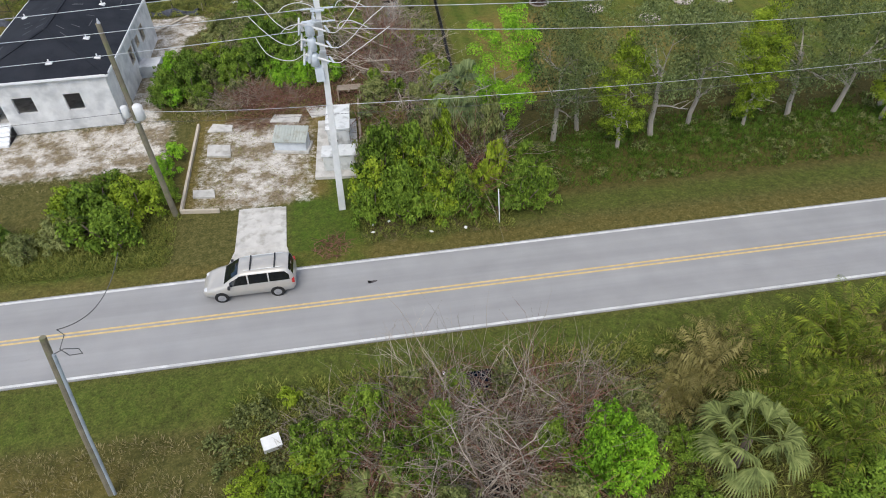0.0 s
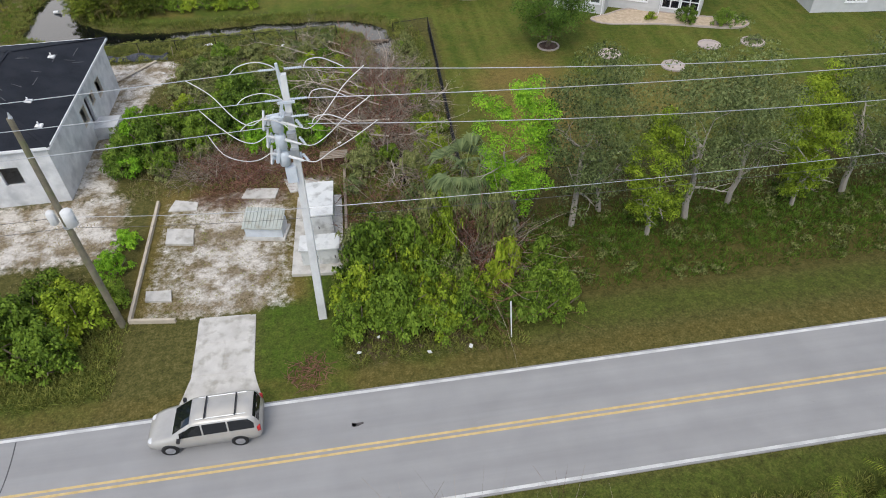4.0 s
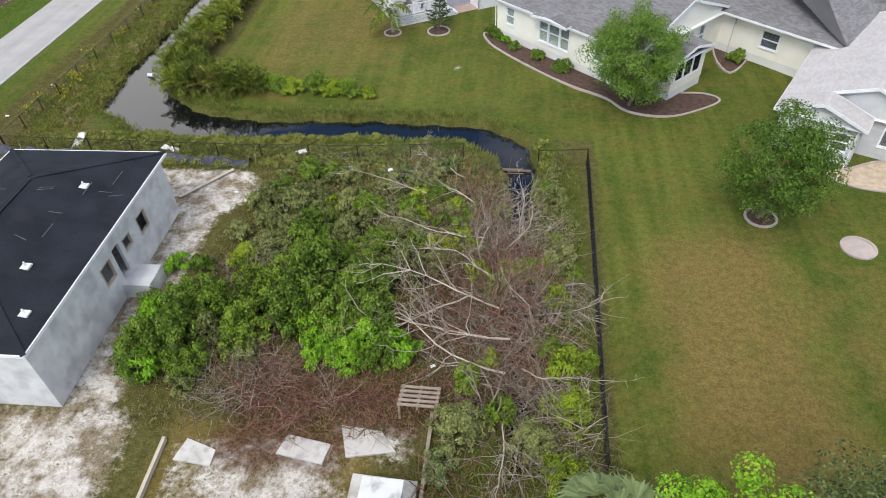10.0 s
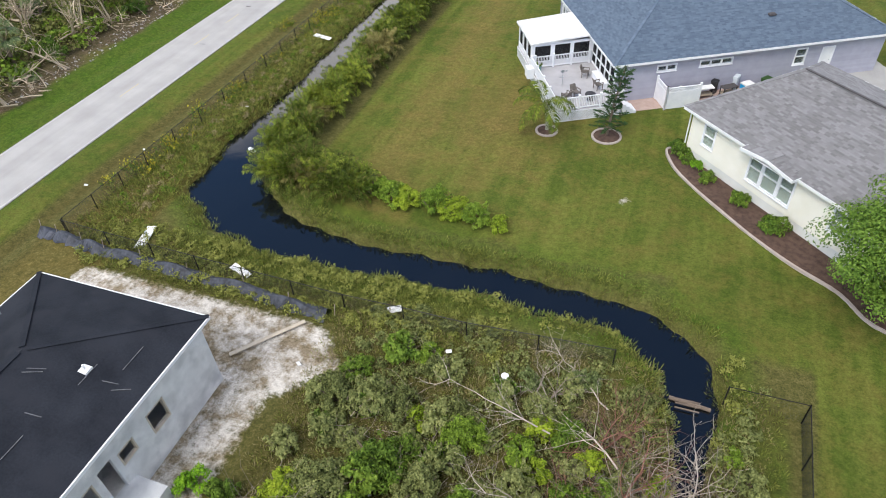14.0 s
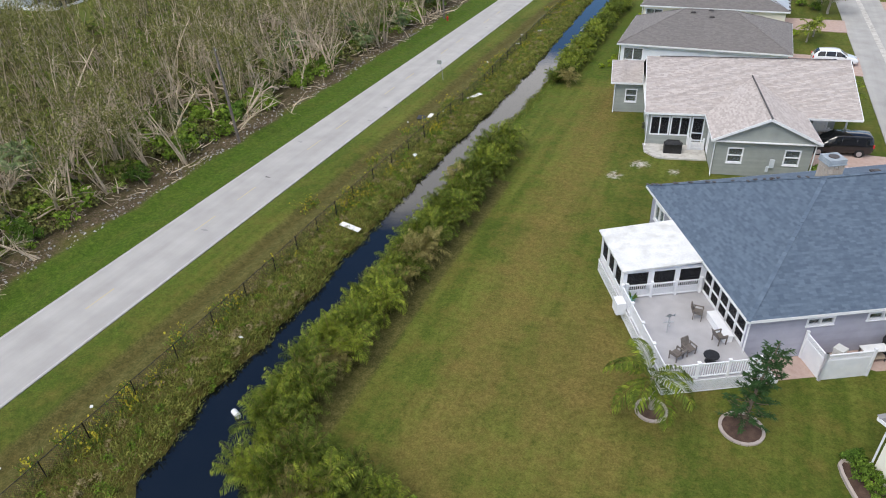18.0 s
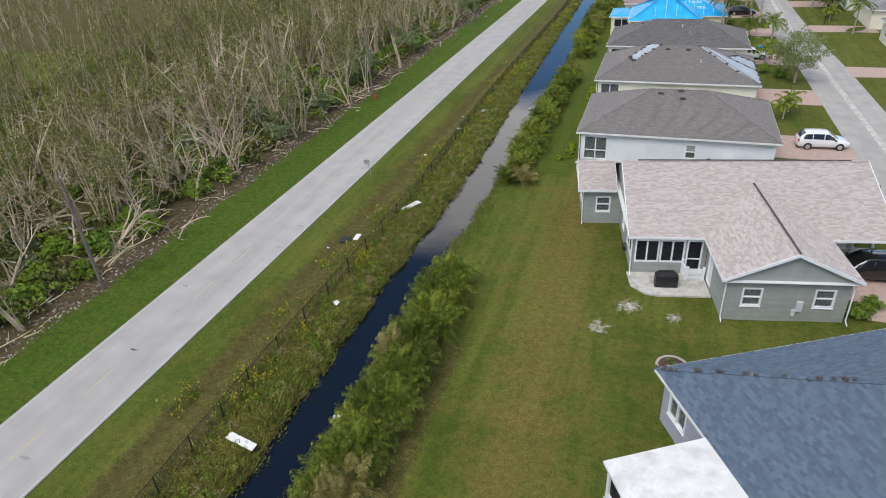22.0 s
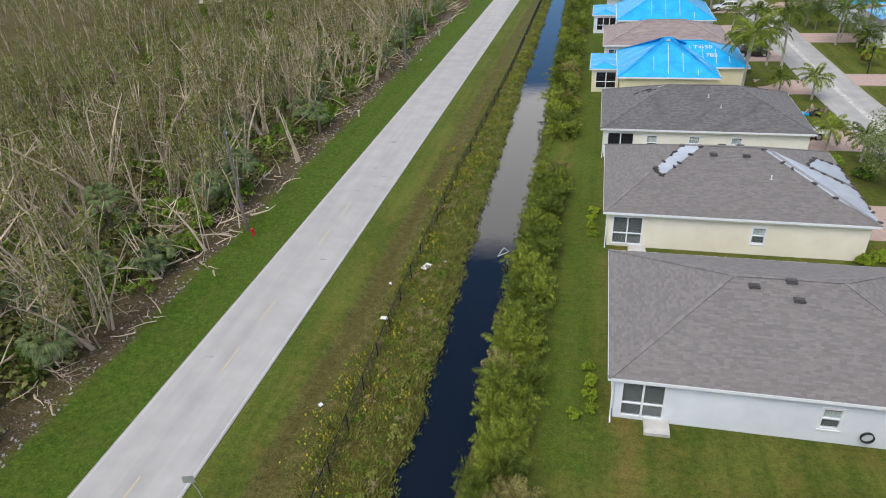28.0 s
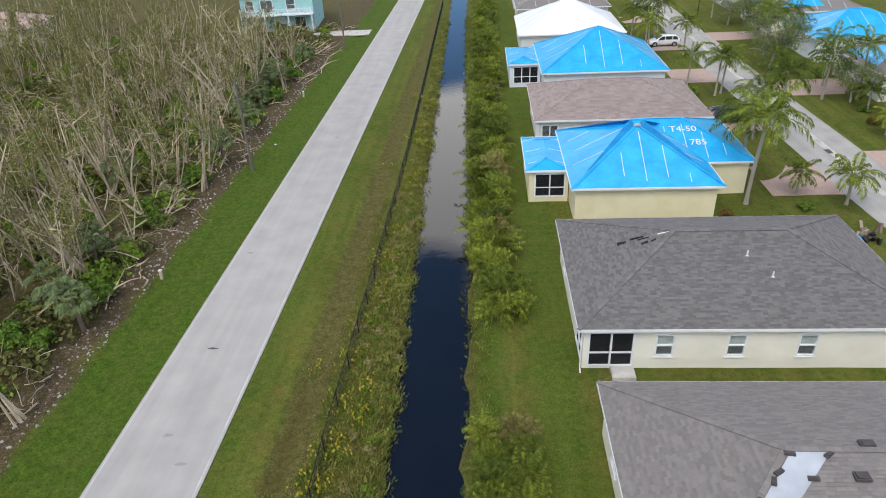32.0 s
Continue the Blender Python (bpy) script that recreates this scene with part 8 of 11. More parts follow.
def tufts(name, xs, ys, mat, label, scale=(0.7, 1.5), shape=0):
    z = ground_height(xs, ys)
    keep = z > WATER_Z - 0.15
    xs, ys, z = xs[keep], ys[keep], z[keep]
    sp = np.stack([xs, ys, z, rng.random(len(xs)) * 6.283, scale[0] + (scale[1] - scale[0]) * rng.random(len(xs))], 1)
    tagged(part(name, scatter_mesh(name, TUFT[shape], sp), mat), label, "weeds", kind="stuff")


def spread(n, x0, x1, y0, y1):
    return rng.uniform(x0, x1, n), rng.uniform(y0, y1, n)


def bank_spread(n, lo, hi, y_max=300):
    """Spots along the canal bank, lo to hi metres outside the water."""
    t = rng.random(n)
    pts = np.array(CANAL[2:-1])
    seg = np.hypot(np.diff(pts[:, 0]), np.diff(pts[:, 1]))
    cum = np.concatenate([[0], np.cumsum(seg)])
    u = t * cum[-1]
    i = np.clip(np.searchsorted(cum, u) - 1, 0, len(seg) - 1)
    f = (u - cum[i]) / seg[i]
    c = pts[i, :2] + (pts[i + 1, :2] - pts[i, :2]) * f[:, None]
    rad = pts[i, 2] + (pts[i + 1, 2] - pts[i, 2]) * f
    nrm = np.stack([pts[i + 1, 1] - pts[i, 1], -(pts[i + 1, 0] - pts[i, 0])], 1) / seg[i][:, None]
    off = (rad + rng.uniform(lo, hi, n)) * rng.choice([-1, 1], n)
    p = c + nrm * off[:, None]
    return p[:, 0], p[:, 1]


tufts("bank_weeds", *bank_spread(6500, -0.35, 1.1, 220), "weed", "olive weeds and reeds along the canal edge", (0.5, 1.5))
tufts("bank_grass", *bank_spread(2200, 0.0, 1.5), "grass_bright", "green grass tufts along the canal edge", (0.6, 1.3), 1)
tufts("strip_weeds", *spread(9000, -35.4, -31.0, 68, 200), "weed", "rough weeds between fence and canal", (0.5, 1.6))
tufts("strip_straw", *spread(3600, -36.2, -31.2, 68, 200), "weed_dry", "dry straw-coloured grass between fence and canal", (0.3, 0.9))
tufts("lot_weeds", *spread(3600, -15.0, 7.0, 45.5, 68.5), "weed", "rough weeds in the overgrown lot", (0.4, 1.2))
tufts("lot_straw", *spread(3300, -15.2, 6.5, 45.5, 68.5), "weed_dry", "dry grass in the overgrown lot", (0.4, 1.2))
tufts("north_weeds", *spread(2600, -32, -8, 66.2, 70.6), "weed", "weeds along the lot's back fence", (0.4, 1.1))
tufts("verge_weeds", *spread(2200, 8, 46, 33, 38.5), "grass_bright", "tall green grass in the roadside swale", (0.6, 1.4))
tufts("verge_rough", *spread(1400, 8, 46, 35, 40), "grass_bright", "rough growth under the oak row", (0.6, 1.5))
tufts("thicket_weeds", *spread(2600, -1.5, 8, 29.6, 45), "weed", "weeds under the roadside thicket", (0.6, 1.5))
tufts("ditch_weeds", *spread(5000, -8, 26, 7, 20), "weed", "rough weeds on the ditch bank", (0.6, 1.7))
tufts("ditch_straw", *spread(2200, -20, 14, 7, 18), "weed_dry", "dry grass by the ditch", (0.5, 1.3))
tufts("west_weeds", *spread(2200, -30, -13, 29.6, 34.5), "weed", "weeds by the roadside shrubs", (0.6, 1.4))
tufts("sand_weeds", *spread(180, -12.6, -3.5, 34.6, 46), "weed", "small weeds growing through the sand", (0.4, 0.9), 1)
tufts("sand_weeds_dry", *spread(260, -12.6, -1.5, 34.4, 46.6), "weed_dry", "dry weeds and leaf litter on the sand", (0.4, 0.8), 1)
tufts("house_weeds", *spread(500, -34, -14.5, 38, 47), "weed_dry", "dry weeds on the sandy building lot", (0.4, 1.0), 1)
fx = []
for k in range(90):
    y = rng.uniform(70, 230)
    x = -35.0 + 0.012 * (y - 100) + rng.normal() * 1.1
    n = int(rng.integers(6, 20))
    fx.append(np.stack([x + rng.normal(size=n) * 0.45, y + rng.normal(size=n) * 0.7], 1))
fx = np.concatenate(fx)
tufts("goldenrod_stems", fx[:, 0], fx[:, 1], "grass_bright", "leafy stems of yellow wildflowers by the fence", (0.7, 1.4))
fm = quads_to_mesh("flowers", leaf_quads(np.random.default_rng(4), np.random.default_rng(5).normal(size=(7, 3)) * np.array([0.2, 0.2, 0.08]) + np.array([0, 0, 0.42]), np.random.default_rng(6).normal(size=(7, 3)), 0.12, 0.1))
pick = fx[::2]
tagged(part("goldenrod_flowers", scatter_mesh("goldenrod_flowers", fm, np.stack([pick[:, 0], pick[:, 1], ground_height(pick[:, 0], pick[:, 1]), rng.random(len(pick)) * 6.283, 0.8 + 0.7 * rng.random(len(pick))], 1)), "flower_yellow"), "yellow wildflowers along the black fence", "flowers", kind="stuff")

# Woods of storm-stripped paper-bark trees west of the side road
MEL = [melaleuca(600 + i, 8.0 + 0.7 * i, (3, 4, 6, 4, 3, 5)[i], (700, 850, 1100, 600, 300, 900)[i], 5, (3, 3, 3, 6, 7, 3)[i], (0.05, 0.08, 0.06, 0.3, 0.5, 0.1)[i], (0.045, 0.045, 0.045, 0.08, 0.10, 0.05)[i]) for i in range(6)]
for st, fo in MEL:
    st.materials.append(M["bark_pale"]), fo.materials.append(M["leaf_wood"])
rw = random.Random(8)
count = 0
while count < 270:
    x, y = rw.uniform(-76, -51.6), rw.uniform(70, 262)
    edge_x = side_x(y) - 11.2
    if x > edge_x or (y > 250 and x > -62):
        continue
    if math.sin(x * 0.55 + 1.3) * math.sin(y * 0.31) + 0.35 * math.sin(y * 0.83 + x) < -0.35 or rw.random() > (0.35 if y < 135 else 0.1) + (edge_x - x) / 8:
        continue
    st, fo = MEL[rw.choice((0, 1, 3, 4, 4, 4) if y < 140 and x > -66 else (0, 0, 1, 1, 2, 2, 3, 4, 5, 5))]
    k = rw.uniform(0.6, 1.05) * (0.85 if x > edge_x - 3 else 1.0)
    m = scaled(at(x, y, rw.uniform(0, 360)), k) @ Matrix.Rotation(rw.gauss(0, 0.12), 4, "X") @ Matrix.Rotation(rw.gauss(0, 0.12), 4, "Y")
    root = thing("paperbark_tree", m, "pale crooked paper-bark tree, storm-stripped, with thin olive foliage", "tree", "paper-bark woods")
    part("trunk", st, "bark_pale", root), part("foliage", fo, "leaf_wood", root)
    count += 1
BROKEN = [bare_tree(660 + i, 7.5, 1, (0.1, 0.3, 0.6, 0.9, 1.2)[i], 4, 0.15) for i in range(5)]
for i in range(84):
    y = rw.uniform(76, 150) if i < 64 else rw.uniform(150, 240)
    x = side_x(y) - rw.uniform(13, 30)
    part("branch_frame", BROKEN[i % 5], "bark_pale", thing("broken_tree", scaled(at(x, y, rw.uniform(0, 360)), rw.uniform(0.6, 1.0)), "snapped pale tree with bare leaning limbs in the woods", "tree", "storm-broken trees"))
far = melaleuca(650, 9, 3, 290, 3, 3, 0.05)
spots = []
while len(spots) < 1250:
    x, y = (rw.uniform(-78, -52.5), rw.uniform(70, 250)) if len(spots) < 300 else (rw.uniform(-185, -74), rw.uniform(62, 285)) if len(spots) < 900 else (rw.uniform(-112, -74), rw.uniform(100, 265))
    if len(spots) < 300 and x > side_x(y) - 17 - 4 * math.sin(y * 0.3):
        continue
    if (-142 < x < -110 and 142 < y < 170) or (x > -80 and y > 262):
        continue
    spots.append((x, y, 0, rw.uniform(0, 6.28), rw.uniform(0.7, 1.15)))
tagged(part("far_woods_stems", scatter_mesh("far_woods_stems", far[0], spots), "bark_pale"), "pale stems of the woods further off", "woods", kind="stuff")
tagged(part("far_woods_foliage", scatter_mesh("far_woods_foliage", far[1], spots), "leaf_wood"), "olive foliage of the woods further off", "woods", kind="stuff")
# undergrowth
ux, uy = [], []
while len(ux) < 2600:
    x, y = rw.uniform(-110, -52), rw.uniform(66, 270)
    if x < side_x(y) - 13.2 and rw.random() < (1.0 if x > -75 else 0.55) and not (x < -106 and 138 < y < 173):
        ux.append(x), uy.append(y)
ux, uy = np.array(ux), np.array(uy)
lo = BUSH["d"][1]
small = bush(110, 1.0, 1.0, 0.15, 110, 16)[1]
for name, sel, mt, lb in (("undergrowth", slice(0, 1100), "leaf_shrub", "green undergrowth in the paper-bark woods"), ("undergrowth_dull", slice(1100, 2600), "leaf_wood", "olive undergrowth in the paper-bark woods")):
    xs, ys = ux[sel], uy[sel]
    sp = np.stack([xs, ys, ground_height(xs, ys), rng.random(len(xs)) * 6.283, 0.7 + 1.5 * rng.random(len(xs))], 1)
    tagged(part(name, scatter_mesh(name, small, sp), mt), lb, "undergrowth", kind="stuff")
tw = twigs(700, 1.9, 1.5, 9, 0.05, 0.62, 3, 3)
sp = []
while len(sp) < 560:
    x, y = rw.uniform(-95, -51.5), rw.uniform(66, 268)
    if x < side_x(y) - 10.9:
        sp.append((x, y, zg(x, y), rw.uniform(0, 6.28), rw.uniform(0.7, 1.8)))
def forbs(name, xs, ys, mat, label, scale):
    z = ground_height(xs, ys)
    ok = (z > WATER_Z - 0.05) & ((xs < -29.6) | (ys < 71.2))
    xs, ys, z = xs[ok], ys[ok], z[ok]
    sp_ = np.stack([xs, ys, z, rng.random(len(xs)) * 6.283, rng.uniform(*scale, len(xs))], 1)
    tagged(part(name, scatter_mesh(name, small, sp_), mat), label, "weeds", kind="stuff")


forbs("bank_forbs", *bank_spread(520, -0.2, 1.3, 220), "weed", "leafy olive weeds overhanging the canal", (0.25, 0.6))
forbs("strip_forbs", *spread(220, -35.0, -31.4, 70, 200), "weed_dry", "brown seeding weeds between fence and canal", (0.25, 0.55))
forbs("strip_herbs", *spread(300, -34.6, -31.2, 70, 200), "leaf_shrub", "green herbs between fence and canal", (0.2, 0.5))
forbs("lot_forbs", *spread(480, -13.5, 6.5, 55, 68.6), "leaf_dull", "leafy olive weeds at the back of the lot", (0.3, 0.75))
forbs("north_forbs", *spread(260, -33, -6, 66.5, 70.4), "weed", "rough leafy weeds along the lot's back fence", (0.25, 0.6))
forbs("ditch_forbs", *spread(300, -9, 13, 10, 19), "leaf_dull", "leafy weeds on the ditch bank", (0.3, 0.8))
forbs("swale_forbs", *spread(260, 8, 46, 33, 42), "leaf_dull", "rough weeds under the oak row", (0.25, 0.6))
tagged(part("fallen_branches", scatter_mesh("fallen_branches", tw, sp), "bark_pale"), "fallen pale branches on the woodland floor", "branch_frame", kind="stuff")
for i in range(54):
    y = rw.uniform(80, 225)
    x = side_x(y) - rw.uniform(14, 26)
    a = rw.uniform(1.2, 5.1)
    ln = rw.uniform(4, 8)
    pts = curve_pts(np.random.default_rng(720 + i), (0, 0, 0.5), (math.cos(a), math.sin(a), rw.uniform(-0.02, 0.25)), ln, 5, 0.06)
    part("log", Geo().tube(pts, [0.13, 0.12, 0.1, 0.08, 0.06, 0.03], 6), "bark_pale", thing("fallen_trunk", at(x, y), "fallen pale tree trunk at the edge of the woods", "log", "fallen trunks"))
for i in range(44):
    y = rw.uniform(75, 250)
    x = side_x(y) - rw.uniform(12.5, 22)
    f_ = FAN[i % 3]
    set_plant("cabbage_palm", scaled(at(x, y, rw.uniform(0, 360)), rw.uniform(0.7, 1.0)), (("trunk", f_[0], "bark_brown"), ("leaf_stalk", f_[1], "leaf_palmetto"), ("leaf_crown", f_[2], "leaf_palmetto")), "fan-leaved cabbage palm among the paper-bark trees", "palm", "woodland palms")
for i in range(26):
    y = rw.uniform(78, 200)
    plant_bush("abcd"[i % 4], side_x(y) - rw.uniform(13.2, 17), y, rw.uniform(0.8, 1.8), ("leaf_shrub", "leaf_lawn", "leaf_dull", "leaf_mid", "leaf_lawn")[i % 5], "leafy green shrub at the edge of the woods", group="woodland edge shrubs")
for name, kind, mt, n, lb in (("understory", "a", "leaf_lawn", 64, "dark green understory shrubs in the paper-bark woods"), ("understory_light", "b", "leaf_shrub", 44, "yellow-green understory shrubs in the paper-bark woods"), ("understory_dull", "d", "leaf_dull", 40, "olive understory shrubs in the paper-bark woods")):
    ys = np.array([rw.uniform(78, 245) for _ in range(n)])
    xs = side_x(ys) - np.array([rw.uniform(13.4, 25) for _ in range(n)])
    sp = np.stack([xs, ys, ground_height(xs, ys), rng.random(n) * 6.283, rng.uniform(0.8, 1.9, n)], 1)
    tagged(part(name, scatter_mesh(name, BUSH[kind][1], sp), mt), lb, "undergrowth", kind="stuff")
# pale rubble and storm litter at the woods' edge
g = Geo()
for k in range(1900):
    y = rw.uniform(80, 250)
    x = side_x(y) - 10.5 - abs(rw.gauss(0, 1.5))
    s = rw.uniform(0.03, 0.12)
    g.m = Matrix.Translation((x, y, zg(x, y))) @ Euler((rw.uniform(0, 3), rw.uniform(0, 3), rw.uniform(0, 3))).to_matrix().to_4x4()
    g.box(-s, s, -s * 0.6, s * 0.6, -s * 0.3, s * 0.4)
tagged(part("storm_litter", g, material("storm_litter", (0.16, 0.14, 0.12), (0.46, 0.44, 0.42), 3, 0.8, island=1.0)), "pale rubble and storm litter along the woods", "litter", kind="stuff")

# Garden trees and beds
T_LAWN = broadleaf(801, 7.0, 3.3, 0.9, 0.095, 27000, 120, 1.0, 0.13)
T_CREPE = broadleaf(802, 7.0, 3.2, 1.2, 0.095, 24000, 110, 0.98, 0.12, stems=2)
plant_tree(11.7, 75.4, T_LAWN, "leaf_lawn", "bark_brown", "full round green tree before the cream house", k=1.0)
plant_tree(18.0, 62.4, T_CREPE, "leaf_lawn", "bark_brown", "green lawn tree standing in a ringed bed", k=0.95)
T_STREET = broadleaf(803, 6.4, 3.0, 1.4, 0.11, 8500, 90, 0.9, 0.16)
for i, (x, y, k) in enumerate(((3.0, 172.5, 1.05), (10.9, 236.4, 1.15), (13.6, 262, 1.0), (14.4, 252, 1.0), (14.5, 222, 0.75), (2.2, 275, 1.0), (13.5, 290, 1.1), (1, 300, 1.0))):
    plant_tree(x, y, T_STREET, "leaf_oak" if i in (0, 3) else "leaf_lawn", "bark_grey", "street tree in a front lawn", 60 * i, k, "street trees")
QUEEN = [feather_palm(820 + i, 4.6 + i, 18, 2.6, 26, 0.65, 0.13, 0.05) for i in range(2)]
LITTLE = feather_palm(823, 1.9, 16, 1.7, 20, 0.45, 0.1, 0.04)


def plant_palm(x, y, mesh, label, k=1.0, turn=0, group="street palms"):
    set_plant("palm", scaled(at(x, y, turn), k), (("trunk", mesh[0], "bark_grey"), ("leaf_rib", mesh[1], "leaf_areca"), ("frond_crown", mesh[2], "leaf_areca" if k > 0.99 else "leaf_palmetto")), label, "palm", group)


for i, (x, y, k, w) in enumerate(((-5.2, 197.6, 1.35, 1), (-4.3, 202.3, 1.3, 0), (-0.6, 199.1, 1.1, 2), (2.6, 197.2, 1.4, 2), (1.9, 210.3, 1.3, 1), (0.4, 212.0, 1.1, 0), (0.7, 225.6, 1.0, 0), (1.6, 226.4, 0.95, 0), (-1.8, 228.6, 0.9, 0), (12.0, 223.4, 1.1, 0), (11.7, 233.6, 1.1, 2), (15.7, 223.0, 1.1, 1), (14.8, 219.0, 1.3, 2), (-2.2, 250.2, 1.0, 0), (-0.6, 252.0, 1.1, 1), (-3.4, 255, 1.0, 0), (0.1, 181.2, 1.2, 2), (12.6, 243, 1.1, 1), (17.0, 246, 1.1, 0), (-3.2, 244, 1.0, 0), (1.6, 259, 1.0, 1), (0.0, 157.4, 1.0, 2), (0.8, 160.0, 0.9, 2), (2.4, 133.0, 1.1, 2), (14.0, 228, 1.0, 1), (13.2, 212, 1.0, 2), (2.4, 178.5, 1.25, 2), (14.5, 247, 1.0, 0), (1.8, 244, 1.0, 0), (12.8, 268, 1.0, 1), (15, 202, 1.0, 0))):
    plant_palm(x, y, (QUEEN[0], QUEEN[1], LITTLE)[w], "feather-leaved palm in a front garden", k, 47 * i)
cp = feather_palm(830, 2.3, 9, 2.9, 40, 0.75, 0.15, 0.1, 0.34)
set_plant("coconut_palm", at(-8.5, 88.3, 200), (("trunk", cp[0], "bark_grey"), ("leaf_rib", cp[1], "leaf_areca"), ("frond_crown", cp[2], "leaf_areca")), "storm-worn young coconut palm with few drooping fronds", "palm")


def norfolk(seed, h):
    rng_ = np.random.default_rng(seed)
    g, pos, dr = Geo(), [], []
    g.tube([(0, 0, -0.1), (0.25, 0.1, h * 0.5), (0.7, 0.2, h)], [0.09, 0.07, 0.02], 6)
    for k in range(9):
        z = h * (0.12 + 0.86 * k / 9)
        ln = 1.25 * (1 - 0.6 * k / 9) * (0.55 if 3 <= k <= 4 else 1)
        cx = 0.7 * (z / h) ** 1.5
        for j in range(6):
            a = j * 1.047 + k * 0.4
            pts = [Vector((cx, 0.1, z)), Vector((cx + math.cos(a) * ln * 0.6, math.sin(a) * ln * 0.6, z + 0.12)), Vector((cx + math.cos(a) * ln, math.sin(a) * ln, z + 0.3))]
            g.tube(pts, [0.03, 0.02, 0.01], 4, False)
            for q in range(60):
                t = rng_.random()
                p = pts[0].lerp(pts[2], 0.2 + 0.8 * t)
                pos.append((p.x, p.y, p.z + 0.05)), dr.append((math.cos(a) + rng_.normal() * 0.8, math.sin(a) + rng_.normal() * 0.8, 0.25))
    return g.mesh("trunk"), quads_to_mesh("needle_crown", leaf_quads(rng_, np.array(pos), np.array(dr), 0.26, 0.055))


nf = norfolk(5, 5.4)
set_plant("norfolk_pine", at(-4.2, 88.7, 20), (("trunk", nf[0], "bark_brown"), ("needle_crown", nf[1], "leaf_pine")), "leaning dark green Norfolk pine in a ringed bed", "tree")


def ring_bed(x, y, r, fill, label, n=18):
    root = thing("garden_bed", at(x, y, 0, 0.0), label, "garden bed", "ringed lawn beds")
    part("bed_fill", Geo().lathe(0, 0, [(r, -0.1), (r, 0.05), (r * 0.5, 0.09), (0.05, 0.1)], 20), fill, root)
    for k in range(n):
        a = 2 * math.pi * k / n
        g_ = Geo()
        g_.m = Matrix.Rotation(a, 4, "Z")
        w = 2 * math.pi * (r + 0.06) / n * 0.47
        g_.box(r - 0.02, r + 0.13, -w, w, -0.05, 0.11)
        part("edging_stone", g_, "edging", root)


for x, y, r, fl in ((18.0, 62.2, 0.85, "mulch"), (22.75, 59.6, 0.85, "edging"), (27.25, 56.5, 0.85, "edging"), (31.9, 59.6, 0.85, "edging"), (35.8, 59.3, 0.9, "edging"), (-8.5, 88.2, 0.7, "mulch"), (-4.2, 88.6, 0.95, "mulch"), (-10.9, 110.9, 0.8, "mulch"), (-12.9, 100.6, 0.7, "mulch")):
    ring_bed(x, y, r, fl, "round planting bed edged with small blocks on the lawn")
for x, y, r, mt in ((-10.9, 110.9, 0.6, "leaf_oak"), (-12.9, 100.6, 0.35, "leaf_dull"), (35.8, 59.3, 0.9, "leaf_oak")):
    plant_bush("d", x, y, r, mt, "small shrub in a ringed bed", group="bed shrubs")


def long_bed(name, ring, fill, label):
    root = thing("garden_bed", Matrix(), label, "garden bed")
    part("bed_fill", Geo().slab(ring, -0.15, 0.06), fill, root)
    n = len(ring)
    for i in range(n):
        a, b = Vector((*ring[i], 0.03)), Vector((*ring[(i + 1) % n], 0.03))
        part("edging_kerb", Geo().beam(a, b, 0.14, 0.2), "edging", root)


def smooth_ring(pts, k=4):
    """A rounder ring through the given points."""
    out, n = [], len(pts)
    for i in range(n):
        p0, p1, p2, p3 = (Vector(pts[(i + j - 1) % n]) for j in range(4))
        for q in range(k):
            t = q / k
            v = 0.5 * ((2 * p1) + (p2 - p0) * t + (2 * p0 - 5 * p1 + 4 * p2 - p3) * t * t + (3 * p1 - p0 - 3 * p2 + p3) * t ** 3)
            out.append((v.x, v.y))
    return out


long_bed("bed", smooth_ring([(0.2, 88.2), (0.6, 86.2), (1.9, 84.2), (3.7, 82.1), (5.7, 79.9), (7.8, 78.0), (10.0, 76.4), (11.5, 74.4), (14.2, 73.7), (16.6, 74.6), (18.6, 76.1), (17.6, 77.2), (14.2, 77.6), (9.4, 81.0), (3.0, 87.0)]), "mulch", "dark mulched bed curving round the cream house")
long_bed("bed", smooth_ring([(23.4, 66.8), (24.8, 65.3), (29.0, 64.5), (33.0, 63.1), (36.4, 62.3), (37.3, 63.8), (33.4, 65.4), (29.8, 67.3), (27.4, 68.3), (25.2, 67.5)]), "rock_bed", "tan gravel bed along the white house")
long_bed("bed", smooth_ring([(20.4, 80.6), (22.6, 83.6), (22.9, 86.6), (26.2, 88.9), (25.0, 90.2), (21.0, 87.8), (19.8, 83.6)]), "mulch", "dark mulched bed with edging behind the cream house")
for i, (x, y, r, mt) in enumerate(((0.9, 87.5, 0.75, "leaf_mid"), (1.5, 86.7, 0.5, "leaf_mid"), (2.1, 86.1, 0.5, "leaf_bright"), (2.9, 84.9, 0.6, "leaf_mid"), (4.8, 82.9, 0.68, "leaf_mid"), (6.8, 80.9, 0.85, "leaf_mid"), (21.4, 82.6, 0.8, "leaf_mid"), (22.0, 85.2, 0.7, "leaf_mid"), (23.4, 88.0, 0.8, "leaf_mid"), (31.9, 64.5, 1.05, "leaf_mid"), (35.0, 63.2, 1.1, "leaf_mid"), (28.9, 65.7, 0.6, "leaf_yellow"), (36.6, 63.2, 0.6, "leaf_mid"))):
    plant_bush("bd"[i % 2], x, y, r * 1.25, mt, "clipped round green shrub in a garden bed", group="garden shrubs", kz=r * 1.7)
